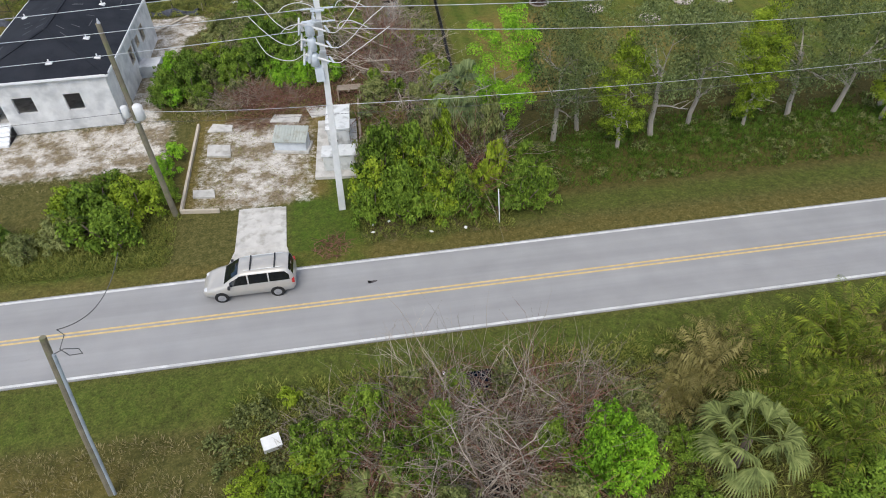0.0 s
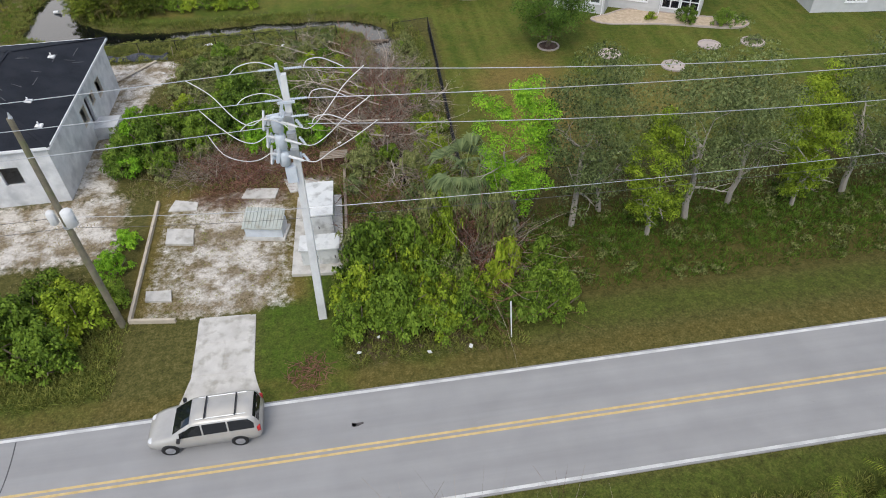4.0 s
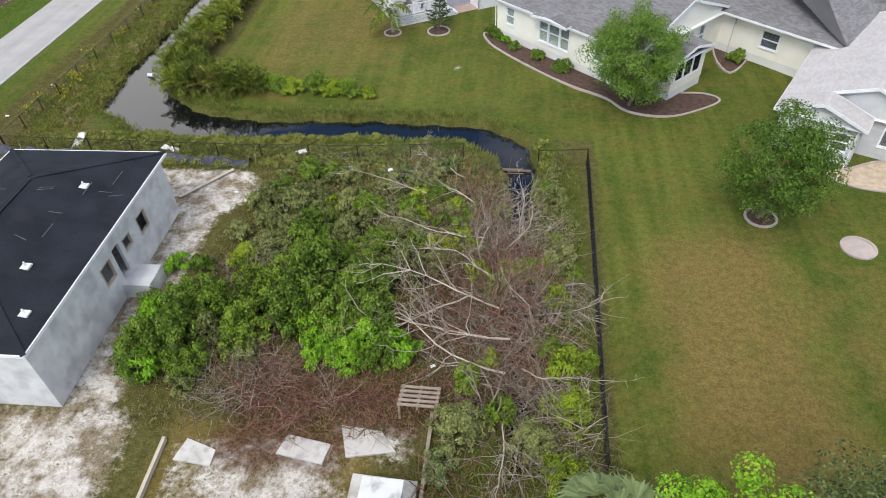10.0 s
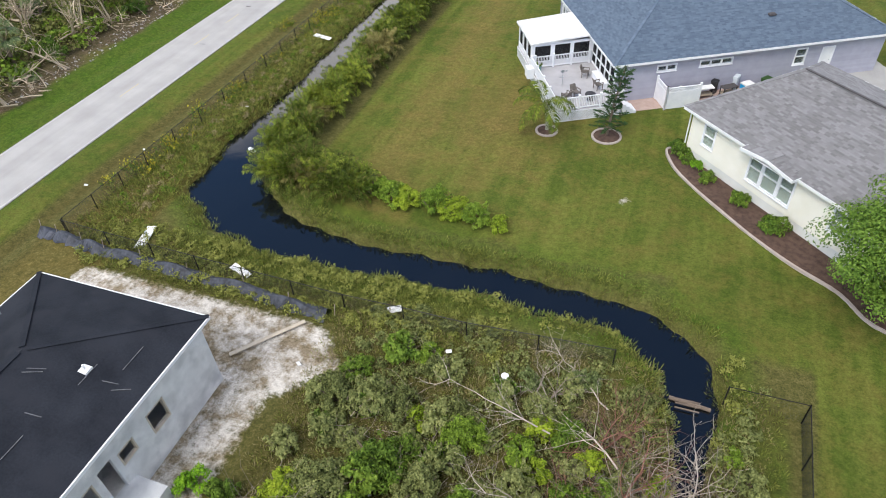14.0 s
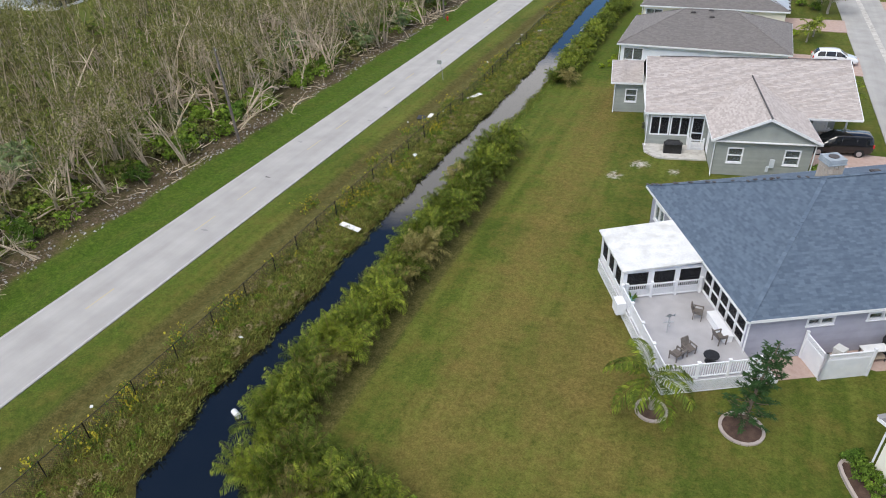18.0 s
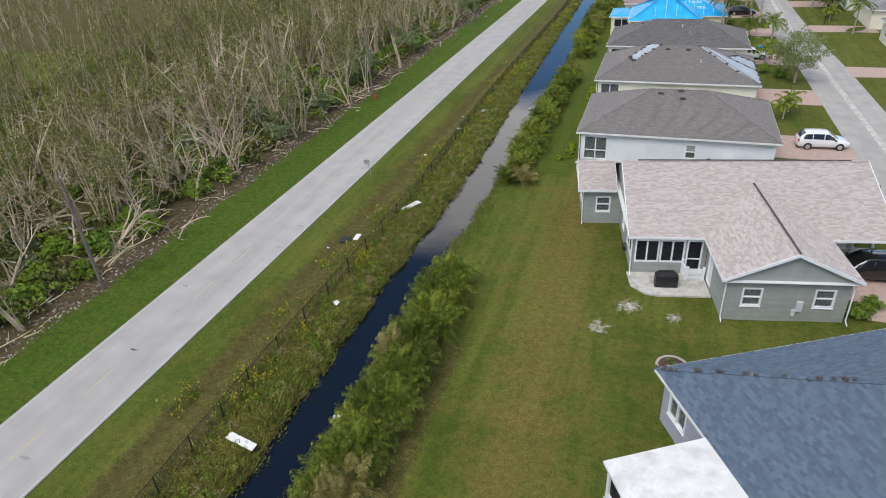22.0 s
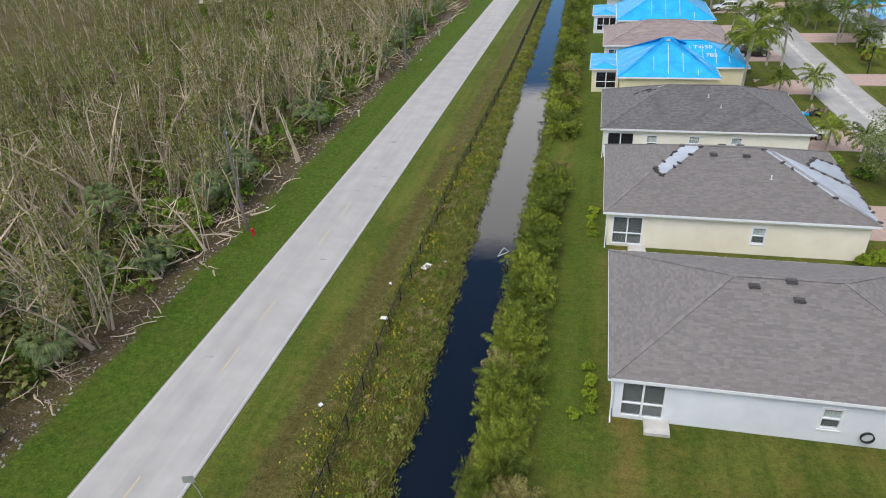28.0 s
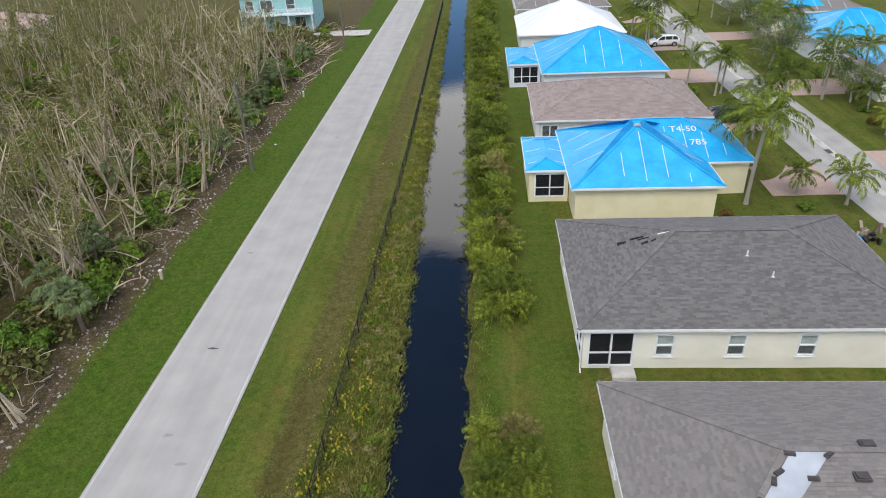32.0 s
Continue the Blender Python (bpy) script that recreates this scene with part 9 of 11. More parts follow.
for i, (x, y, r) in enumerate(((-21.6, 143.8, 0.6), (-21.7, 145.2, 0.55), (-21.6, 142.6, 0.55), (-21.5, 141.7, 0.55), (-22.0, 162.4, 0.6), (-21.9, 163.8, 0.6), (-21.8, 165.0, 0.6), (-21.9, 161.2, 0.6), (-3.0, 159.4, 0.8), (-1.6, 160.2, 0.9), (-22.4, 141.0, 0.5))):
    plant_bush("abcd"[i % 4], x, y, r, "leaf_yellow", "small yellow-green shrub beside the stucco wall", group="house corner shrubs")
for i, (x, y, r, mt) in enumerate(((-7.6, 195.0, 0.9, "leaf_croton"), (-6.8, 193.4, 0.8, "leaf_croton"), (-5.2, 193.6, 0.7, "leaf_mid"), (-3.6, 194.6, 0.9, "leaf_mid"), (-2.2, 193.2, 0.8, "leaf_oak"), (-0.8, 196.4, 0.9, "leaf_mid"), (0.2, 118.6, 1.0, "leaf_mid"), (1.2, 120.0, 1.1, "leaf_mid"), (1.4, 174.8, 1.2, "leaf_mid"), (-0.8, 142.5, 0.8, "leaf_croton"), (-0.4, 176.6, 1.2, "leaf_mid"), (14.6, 219, 1.0, "leaf_mid"), (15.4, 232, 1.2, "leaf_mid"), (16.0, 249.5, 1.2, "leaf_mid"), (-2.0, 226.0, 1.1, "leaf_mid"), (-3.4, 262.5, 1.2, "leaf_mid"), (13.6, 215.0, 0.9, "leaf_croton"), (0.2, 130.4, 1.3, "leaf_mid"), (15, 236.5, 1.0, "leaf_oak"), (-3.0, 208.4, 1.0, "leaf_mid"), (-3.2, 223.8, 1.0, "leaf_oak"))):
    plant_bush("abcd"[i % 4], x, y, r, mt, "garden shrub by the driveway", group="front garden shrubs")
T_FAR = broadleaf(805, 6.5, 3.2, 1.6, 0.28, 900, 50, 0.95, 0.16)
for i in range(60):
    x, y = R.uniform(35, 120), R.uniform(70, 330)
    if x < 48 and y < 82:
        continue
    plant_tree(x, y, T_FAR, "leaf_oak", "bark_grey", "tree in the neighbourhood further off", 0, R.uniform(0.7, 1.1), "distant trees")

for i, (x, y, r) in enumerate(((21.9, 86.8, 0.85), (23.7, 88.3, 0.8), (25.1, 88.5, 0.8), (22.0, 83.9, 0.7), (21.1, 83.2, 0.6), (2.8, 85.3, 0.6), (4.8, 83.1, 0.65), (6.5, 80.9, 0.85), (0.7, 88.4, 0.7))):
    plant_bush("bd"[i % 2], x, y, r, "leaf_lawn" if i % 3 else "leaf_mid", "rounded green shrub in the bed round the cream house", group="garden shrubs", kz=r * 1.25)
for i, (x, y, k) in enumerate(((26.2, 90.3, 1.0), (27.0, 91.0, 1.15), (25.8, 91.4, 0.9))):
    plant_palm(x, y, QUEEN[i % 2], "slender feather palm behind the cream house", k, 80 * i, "palms by the cream house")
fp = thing("flagpole", pose(22.77, 85.6, 0, 0, 6, 0), "thin white flagpole with a small striped flag", "flagpole")
part("pole", Geo().tube([(0, 0, -0.1), (0, 0, 5.2)], [0.035, 0.025], 7), "litter_white", fp)
for k in range(7):
    part("flag_stripe", Geo().box(0.03 + 0.01 * (k % 2), 0.9 - 0.03 * k, -0.012, 0.012, 4.95 - 0.13 * (k + 1), 4.95 - 0.13 * k), "red_plastic" if k % 2 == 0 else "litter_white", fp)
part("flag_canton", Geo().box(0.03, 0.42, -0.018, 0.018, 4.48, 4.955), "flag_blue", fp)

# ---------- fences ----------
def chain_fence(line, h, label, post=3.0, step=0.16, double=False):
    """Black chain-link fence: posts, top rail and a net of crossing wires."""
    root = thing("chain_link_fence", Matrix(), label, "fence")
    net = Geo()
    for (ax, ay), (bx, by) in zip(line[:-1], line[1:]):
        ln = math.hypot(bx - ax, by - ay)
        n = max(1, round(ln / post))
        for k in range(n + 1):
            x, y = ax + (bx - ax) * k / n, ay + (by - ay) * k / n
            z = zg(x, y)
            part("post", Geo().tube([(x, y, z - 0.2), (x, y, z + h + 0.04)], 0.035, 6), "black_metal", root)
        for k in range(n):
            p = [(ax + (bx - ax) * q / n, ay + (by - ay) * q / n) for q in (k, k + 1)]
            za, zb = zg(*p[0]), zg(*p[1])
            part("rail", Geo().tube([(*p[0], za + h), (*p[1], zb + h)], 0.022, 5), "black_metal", root)
            w = ln / n
            s = -h
            d = Vector((p[1][0] - p[0][0], p[1][1] - p[0][1], 0)) / w
            side_ = Vector((-d.y, d.x, 0)) * 0.004
            while s < w:
                for sg in (1, -1):
                    u0, v0, u1, v1 = (s, 0, s + h, h) if sg > 0 else (s, h, s + h, 0)
                    t0, t1 = max(0, -u0 / h), min(1, (w - u0) / h)
                    if t1 > t0:
                        e = []
                        for t in (t0, t1):
                            u, v = u0 + h * t, v0 + (v1 - v0) * t
                            e.append(Vector((*p[0], za + (zb - za) * u / w)) + d * u + Vector((0, 0, v)))
                        net.add([e[0] - side_, e[0] + side_ + Vector((0, 0, 0.008)), e[1] + side_ + Vector((0, 0, 0.008)), e[1] - side_], [(0, 1, 2, 3)])
                s += step
    tagged(part("mesh", net, "black_metal", root, "black wire netting"), kind="stuff")


chain_fence([(-35.05, 68.3), (-34.9, 76), (-34.7, 92), (-34.75, 103), (-34.3, 116), (-34.0, 132), (-34.6, 150), (-34.8, 171), (-34.5, 187), (-34.3, 208), (-34.4, 232), (-34.8, 290)], 1.2, "low black chain-link fence between side road and canal")
chain_fence([(-35.05, 68.2), (-28, 67.9), (-15, 67.55), (-8, 67.6), (-0.6, 68.1)], 1.15, "sagging black chain-link fence behind the overgrown lot")
chain_fence([(6.95, 44.4), (7.4, 55), (7.85, 67.3), (4.6, 67.6)], 1.35, "black chain-link fence round the lawn's edge", 2.7, 0.09)
chain_fence([(7.2, 42.8), (15, 42.4), (24, 42.2), (36, 42.2), (48, 42.4)], 1.25, "black chain-link fence behind the oak row", 2.8)
# fallen silt fence
sc = thing("silt_fence", Matrix(), "slumped black silt-fence cloth along the back of the lot", "silt fence")
line = [(-37.0, 68.0), (-35.6, 67.9), (-33.5, 67.75), (-31.6, 67.6), (-28.7, 67.5), (-25.2, 67.35), (-21.3, 67.3), (-18.2, 67.0), (-15.3, 66.9)]
g = Geo()
rr = random.Random(3)
dense = []
for (ax, ay), (bx, by) in zip(line[:-1], line[1:]):
    for k in range(8):
        dense.append((ax + (bx - ax) * k / 8, ay + (by - ay) * k / 8))
for i, (x, y) in enumerate(dense):
    hh = 0.34 + 0.22 * math.sin(i * 0.7) + 0.14 * rr.random()
    g.v += [(x, y - 0.42 - 0.28 * rr.random(), zg(x, y) + 0.03), (x, y - 0.06, zg(x, y) + hh), (x, y + 0.1, zg(x, y) + hh * 0.8), (x, y + 0.32 + 0.1 * rr.random(), zg(x, y) + 0.03)]
    if i:
        for q in range(3):
            a = 4 * i + q
            g.f.append((a - 4, a, a + 1, a - 3))
part("cloth", g, "silt_cloth", sc)
for x, y in line[::1]:
    part("stake", Geo().beam((x, y, 0), (x + 0.06, y + 0.12, 0.8), 0.05, 0.03), "wood", sc)

# ---------- utility poles and wires ----------
P1, P2, P3 = (-2.45, 33.25), (-13.1, 34.4), (-13.0, 15.4)
pole1 = thing("utility_pole", pose(*P1, 0), "tall square concrete utility pole with switchgear at its top", "utility pole")
part("shaft", Geo().add([(sx_ * 0.22, sy_ * 0.22, -0.3) for sx_, sy_ in ((-1, -1), (1, -1), (1, 1), (-1, 1))] + [(sx_ * 0.12 + 0.48, sy_ * 0.12 + 0.4, 14.0) for sx_, sy_ in ((-1, -1), (1, -1), (1, 1), (-1, 1))], [(0, 1, 5, 4), (1, 2, 6, 5), (2, 3, 7, 6), (3, 0, 4, 7), (4, 5, 6, 7)]), "pole_white", pole1)
gear = part("mount", Geo().box(-0.16, 0.16, -0.16, 0.16, 9.9, 10.2), "switch_grey", pole1)
gear.location = (0.42, 0.35, 0)
part("pole_top", Geo().tube([(0, 0, 12.3), (-0.1, 0, 14.0), (-0.12, 0, 14.5)], [0.1, 0.08, 0.06], 8), "switch_grey", gear)
part("switch_frame", Geo().beam((-0.2, -0.3, 12.6), (-0.85, -0.5, 10.2), 0.12, 0.12).beam((-0.25, 0.2, 12.6), (-0.9, 0.1, 10.2), 0.12, 0.12).beam((0, 0, 12.3), (-0.9, -0.2, 12.3), 0.1, 0.1).beam((0, 0, 10.4), (-1.1, -0.3, 10.3), 0.12, 0.12), "switch_grey", gear)
for k in range(3):
    zz = 12.0 - 0.85 * k
    part("switch_tank", Geo().lathe(-0.55, -0.28, [(0.1, zz - 0.42), (0.24, zz - 0.36), (0.25, zz + 0.22), (0.2, zz + 0.32), (0.08, zz + 0.36)], 12), "switch_grey", gear, "pale grey switch tank", True)
    part("bushing", Geo().tube([(-0.55, -0.28, zz + 0.1), (-1.05, -0.5, zz + 0.42)], [0.09, 0.05], 8), "pole_white", gear)
    part("bushing", Geo().tube([(-0.4, -0.35, zz + 0.1), (0.28, -0.55, zz - 0.1)], [0.08, 0.05], 8), "pole_white", gear)
    part("arrester", Geo().lathe(-0.95, 0.15, [(0.07, zz - 0.3), (0.1, zz - 0.25), (0.06, zz - 0.1), (0.1, zz), (0.05, zz + 0.15)], 8), "pole_white", gear)
    part("cutout", Geo().beam((-1.15, -0.15, zz - 0.35), (-0.95, -0.35, zz + 0.2), 0.1, 0.08), "switch_grey", gear)
part("control_box", Geo().box(-0.62, -0.16, -0.42, 0.0, 9.0, 9.8), "switch_grey", gear)
for k in range(3):
    zz = 12.25 - 0.85 * k
    part("switch_head", Geo().box(-0.24, 0.12, -0.42, -0.16, zz - 0.14, zz + 0.12), "galv", gear, "pale grey switch box")
    part("fuse_tube", Geo().tube([(-1.0, -0.1, zz + 0.3), (-1.12, -0.42, zz - 0.4)], 0.05, 7), "pole_white", gear)
    part("surge_arrester", Geo().tube([(0.25 + 0.02 * q, -0.3, zz - 0.15 - 0.04 * q) for q in range(11)], [0.03] + [0.075, 0.04] * 5, 8), "switch_grey", gear)
part("bracket", Geo().beam((-0.35, -0.25, 12.9), (0.35, -0.25, 12.9), 0.08, 0.1), "switch_grey", gear)
for sgn in (1, -1):
    for zz, yy in ((14.25, 0.0), (12.95, -0.1), (12.5, -0.7)):
        g = Geo()
        g.tube([(sgn * (0.15 + 0.035 * q), yy, zz) for q in range(21)], [0.02] + [0.06, 0.028] * 9 + [0.06, 0.02], 8)
        part("insulator", g, "switch_grey", gear)
pole2 = thing("utility_pole", pose(*P2, 0), "weathered wooden utility pole with a pale transformer", "utility pole")
part("shaft", Geo().tube([(0, 0, -0.3), (-0.1, 0.1, 6), (-0.15, 0.2, 12.7)], [0.19, 0.16, 0.12], 10), "pole_wood", pole2)
part("transformer", Geo().lathe(0.3, -0.2, [(0.2, 7.2), (0.27, 7.25), (0.27, 8.05), (0.2, 8.12), (0.1, 8.18)], 14), "pole_white", pole2, "pale grey transformer can", True)
part("transformer", Geo().lathe(-0.45, -0.1, [(0.15, 7.35), (0.2, 7.4), (0.2, 8.0), (0.12, 8.08)], 14), "pole_white", pole2, "pale grey transformer can", True)
part("insulator", Geo().lathe(-0.1, 0.2, [(0.05, 12.6), (0.1, 12.7), (0.06, 12.8), (0.03, 12.95)], 8), "galv", pole2)
part("guy_clamp", Geo().lathe(-0.12, 0.12, [(0.2, 6.9), (0.2, 7.05)], 10), "galv", pole2)
pole3 = thing("utility_pole", pose(*P3, 0), "short mossy wooden pole with a grey conduit and cut cable", "utility pole")
part("shaft", Geo().tube([(0, 0, -0.3), (0.4, 0.42, 4.5), (0.87, 0.92, 9.3)], [0.16, 0.14, 0.12], 10), "pole_wood", pole3)
part("conduit", Geo().tube([(0.17, -0.06, -0.2), (0.52, 0.32, 4), (0.95, 0.78, 8.5)], 0.07, 8), "conduit", pole3)
part("cable_coil", Geo().tube([(x + 0.8, y + 0.8, z) for x, y, z in ((0.15, 0, 8.5), (0.5, 0.1, 8.6), (0.85, 0.3, 8.3), (0.8, 0.4, 7.9), (0.4, 0.3, 8.0), (0.3, 0.2, 8.5), (0.6, 0.4, 9.0), (0.4, 0.5, 9.2))], 0.02, 5), "wire_dark", pole3)


def sag_wire(a, b, sag, r, mat, label, group="overhead wires", n=18):
    a, b = Vector(a), Vector(b)
    pts = [a.lerp(b, k / n) - Vector((0, 0, sag * 4 * (k / n) * (1 - k / n))) for k in range(n + 1)]
    tagged(part("overhead_wire", Geo().tube(pts, r, 5), mat), label, "wire", group)


X1, Y1 = P1[0] + 0.42, P1[1] + 0.35
for zz, yy, ze, sg_, z2, y2 in ((14.25, Y1, 12.9, 1.5, 13.7, 33.6), (12.95, Y1 - 0.1, 12.2, 1.0, 12.7, 34.2), (12.1, Y1 - 0.7, 11.3, 1.6, 11.6, 33.0)):
    sag_wire((X1 + 0.75, yy, zz), (60, 34 + (yy - Y1), ze), sg_, 0.018, "wire", "pale overhead power line")
    sag_wire((X1 - 0.75, yy, zz), (-62, y2 + 2.5, z2), 0.9, 0.018, "wire", "pale overhead power line")
for zz, yy in ((7.5, 33.2), (6.85, 33.3)):
    top_ = zz > 7
    sag_wire((P1[0] + 0.25, yy, zz), (60, 34, zz - 0.2), 0.85, 0.015 if top_ else 0.01, "wire" if top_ else "wire_dark", "lower telephone cable along the road")
    sag_wire((P1[0] + 0.25, yy, zz), (P2[0], P2[1], zz + 0.1), 0.12, 0.015 if top_ else 0.01, "wire" if top_ else "wire_dark", "lower telephone cable along the road")
    sag_wire((P2[0], P2[1], zz + 0.1), (-62, 36.5, zz), 0.6, 0.012, "wire_dark", "lower telephone cable along the road")
sag_wire((P3[0] + 1.2, P3[1] + 1.3, 9.2), (-11.6, 22.6, 7.4), 0.9, 0.018, "wire_dark", "dangling cut cable over the road")
# pale insulated jumpers round the switchgear
JUMP = []
for k, (zw, yy) in enumerate(((14.2, 0.0), (12.9, -0.1), (12.05, -0.7))):
    zb = 12.42 - 0.85 * k
    JUMP.append(((-3.7 + 0.2 * k, yy, zw - 0.08), (-2.9, yy - 0.1, zw - 0.75 - 0.1 * k), (-2.2, yy * 0.5 - 0.4, (zw + zb) / 2 - 0.75), (-1.6, -0.5, zb - 0.28), (-1.05, -0.5, zb)))
    JUMP.append(((3.3 + 0.15 * k, yy, zw - 0.12), (2.4, yy - 0.2, zw - 0.8), (1.5, -0.45, (zw + zb) / 2 - 0.9), (0.8, -0.55, zb - 0.62), (0.28, -0.55, zb - 0.5)))
    JUMP.append(((-2.0, yy, zw), (-1.6, yy, zw + 0.3), (-0.9, yy, zw + 0.42), (-0.3, yy - 0.1, zw + 0.25), (0.0, yy - 0.1, zw - 0.1)))
    JUMP.append(((0.9, yy, zw), (1.1, yy, zw + 0.32), (1.6, yy, zw + 0.38), (2.1, yy, zw + 0.15), (2.5, yy, zw - 0.1)))
for c in JUMP:
    pts = []
    n = len(c)
    for i in range(n - 1):
        p0, p1, p2, p3 = (Vector(c[min(max(j, 0), n - 1)]) for j in (i - 1, i, i + 1, i + 2))
        for q in range(4):
            t = q / 4
            pts.append(0.5 * ((2 * p1) + (p2 - p0) * t + (2 * p0 - 5 * p1 + 4 * p2 - p3) * t * t + (3 * p1 - p0 - 3 * p2 + p3) * t ** 3))
    pts.append(Vector(c[-1]))
    part("jumper_wire", Geo().tube(pts, 0.019, 6), "pole_white", gear)
for i, (x, y, h, w) in enumerate(((-50.6, 158.4, 9.0, 0.0), (-51.8, 109.6, 9.4, -0.25), (-49.6, 207, 9.0, 0.05), (-49.0, 255, 9.0, 0.0))):
    up_ = thing("utility_pole", pose(x, y, zg(x, y), 0, w * 8, 0), "dark wooden utility pole at the edge of the woods", "utility pole", "woodland poles")
    part("shaft", Geo().tube([(0, 0, -0.3), (0, 0, h * 0.5), (0, 0, h)], [0.15, 0.13, 0.1], 9), "pole_wood_grey", up_)
    part("insulator", Geo().lathe(0.12, 0, [(0.04, h - 0.3), (0.07, h - 0.2), (0.03, h - 0.1)], 7), "galv", up_)
for (ax, ay), (bx, by) in (((-51.8, 109.6), (-50.6, 158.4)), ((-50.6, 158.4), (-49.6, 207)), ((-49.6, 207), (-49.0, 255))):
    for zz in (8.8, 7.4):
        sag_wire((ax + 0.12, ay, zz), (bx + 0.12, by, zz), 0.9, 0.009, "wire_dark", "thin dark overhead wire along the woods")
sg = thing("road_sign", pose(-39.3, 132.1, zg(-39.3, 132.1), 0, 0, 15), "small bent road sign on a thin galvanised post", "sign")
part("sign_post", Geo().tube([(0, 0, -0.2), (-0.1, 0, 1.2), (-0.35, 0, 2.2)], 0.03, 6), "galv", sg)
part("sign_plate", Geo().box(-0.65, -0.1, -0.03, 0.0, 1.9, 2.35), "galv", sg)
hy = thing("marker_post", pose(-49.85, 158.0, zg(-49.85, 158.0)), "small red hydrant-like marker in the grass", "hydrant")
part("body", Geo().lathe(0, 0, [(0.16, -0.1), (0.14, 0.1), (0.12, 0.15), (0.12, 0.5), (0.15, 0.52), (0.12, 0.64), (0.03, 0.7)], 10), "red_plastic", hy, "", True)
part("outlet", Geo().tube([(-0.22, 0, 0.4), (0.22, 0, 0.4)], 0.06, 8), "red_plastic", hy)
for x, y in ((-50.4, 187.4), (-49.9, 230)):
    b_ = thing("marker_post", pose(x, y, zg(x, y), 0, 4, 0), "pale cable marker post at the verge", "post", "cable markers")
    part("body", Geo().box(-0.1, 0.1, -0.08, 0.08, -0.1, 0.7), "wood_pale", b_)
    part("cap", Geo().box(-0.12, 0.12, -0.1, 0.1, 0.7, 0.78), "litter_white", b_)

# ---------- pumping yard ----------
yd = thing("kerb_wall", Matrix(), "low weathered timber edging round the sandy yard", "edging")
part("board", Geo().beam((-12.95, 45.0, 0.1), (-12.75, 34.6, 0.1), 0.16, 0.28), "wood_pale", yd)
part("board", Geo().beam((-12.8, 34.55, 0.1), (-10.3, 34.2, 0.1), 0.16, 0.28), "wood_pale", yd)
part("board", Geo().beam((-0.75, 47.0, 0.1), (-0.95, 36.2, 0.1), 0.16, 0.3), "wood", yd)
for ring, z in ((((-11.95, 42.15), (-10.3, 41.8), (-10.15, 40.35), (-11.85, 40.7)), 0.12), (((-12.3, 36.75), (-10.9, 36.6), (-10.75, 35.75), (-12.2, 35.95)), 0.1), (((-11.9, 45.1), (-10.4, 44.6), (-10.4, 43.8), (-12.2, 44.0)), 0.06), (((-4.9, 46.2), (-3.0, 46.0), (-2.2, 45.0), (-4.4, 44.6)), 0.06), (((-7.3, 45.6), (-5.2, 45.2), (-5.4, 44.2), (-7.6, 44.6)), 0.05)):
    tb = thing("concrete_lid", Matrix(), "flat concrete chamber lid set in the sand", "slab", "chamber lids")
    part("lid", Geo().slab([*reversed(ring)], -0.05, z), "concrete", tb)
gc = thing("equipment_cabinet", pose(-5.75, 40.8, 0, 0, 0, -12), "low pale green equipment hut with ribbed sloping lid", "cabinet")
part("plinth", Geo().box(-1.3, 1.3, -0.75, 0.75, -0.1, 0.12), "concrete", gc)
part("body", Geo().box(-1.15, 1.15, -0.55, 0.6, 0.12, 0.95), "switch_grey", gc)
lid = part("lid", Geo().add([(-1.22, -0.72, 0.85), (1.22, -0.72, 0.85), (1.22, 0.68, 1.35), (-1.22, 0.68, 1.35), (-1.22, -0.72, 0.93), (1.22, -0.72, 0.93), (1.22, 0.68, 1.43), (-1.22, 0.68, 1.43)], [(0, 3, 2, 1), (4, 5, 6, 7), (0, 1, 5, 4), (1, 2, 6, 5), (2, 3, 7, 6), (3, 0, 4, 7)]), "cabinet_green", gc)
for k in range(11):
    x = -1.1 + 0.22 * k
    part("rib", Geo().beam((x, -0.7, 0.96), (x, 0.66, 1.45), 0.05, 0.05), "cabinet_green", lid)
pad = thing("equipment_pad", Matrix(), "grey concrete pad under the control cabinets", "slab")
part("slab", Geo().slab([(-4.15, 36.6), (-1.15, 36.3), (-1.05, 43.6), (-3.9, 43.8)], -0.1, 0.18), "concrete", pad)
c1 = thing("control_cabinet", pose(-2.3, 40.4, 0.18, 0, 0, -2), "tall white stained metal control cabinet", "cabinet")
part("body", Geo().box(-0.75, 0.75, -0.9, 2.2, 0, 1.75), "cabinet_white", c1)
part("roof", Geo().box(-0.85, 0.85, -1.0, 2.3, 1.75, 1.85), "cabinet_white", c1)
part("door", Geo().box(-0.65, 0.0, -0.94, -0.905, 0.1, 1.65), "cabinet_white", c1)
part("door", Geo().box(0.03, 0.66, -0.94, -0.905, 0.1, 1.65), "cabinet_white", c1)
part("handle", Geo().box(-0.12, -0.07, -1.0, -0.945, 0.75, 0.95), "dark_vent", c1)
c2 = thing("control_cabinet", pose(-2.35, 37.6, 0.18, 0, 0, -3), "low pale metal cabinet with two doors", "cabinet")
part("body", Geo().box(-1.1, 1.0, -0.45, 0.7, 0, 1.15), "cabinet_white", c2)
part("roof", Geo().box(-1.2, 1.1, -0.55, 0.8, 1.15, 1.24), "cabinet_white", c2)
for x in (-1.0, 0.0):
    part("door", Geo().box(x, x + 0.92, -0.49, -0.455, 0.08, 1.08), "cabinet_white", c2)
    part("handle", Geo().box(x + 0.78, x + 0.83, -0.54, -0.495, 0.5, 0.7), "dark_vent", c2)
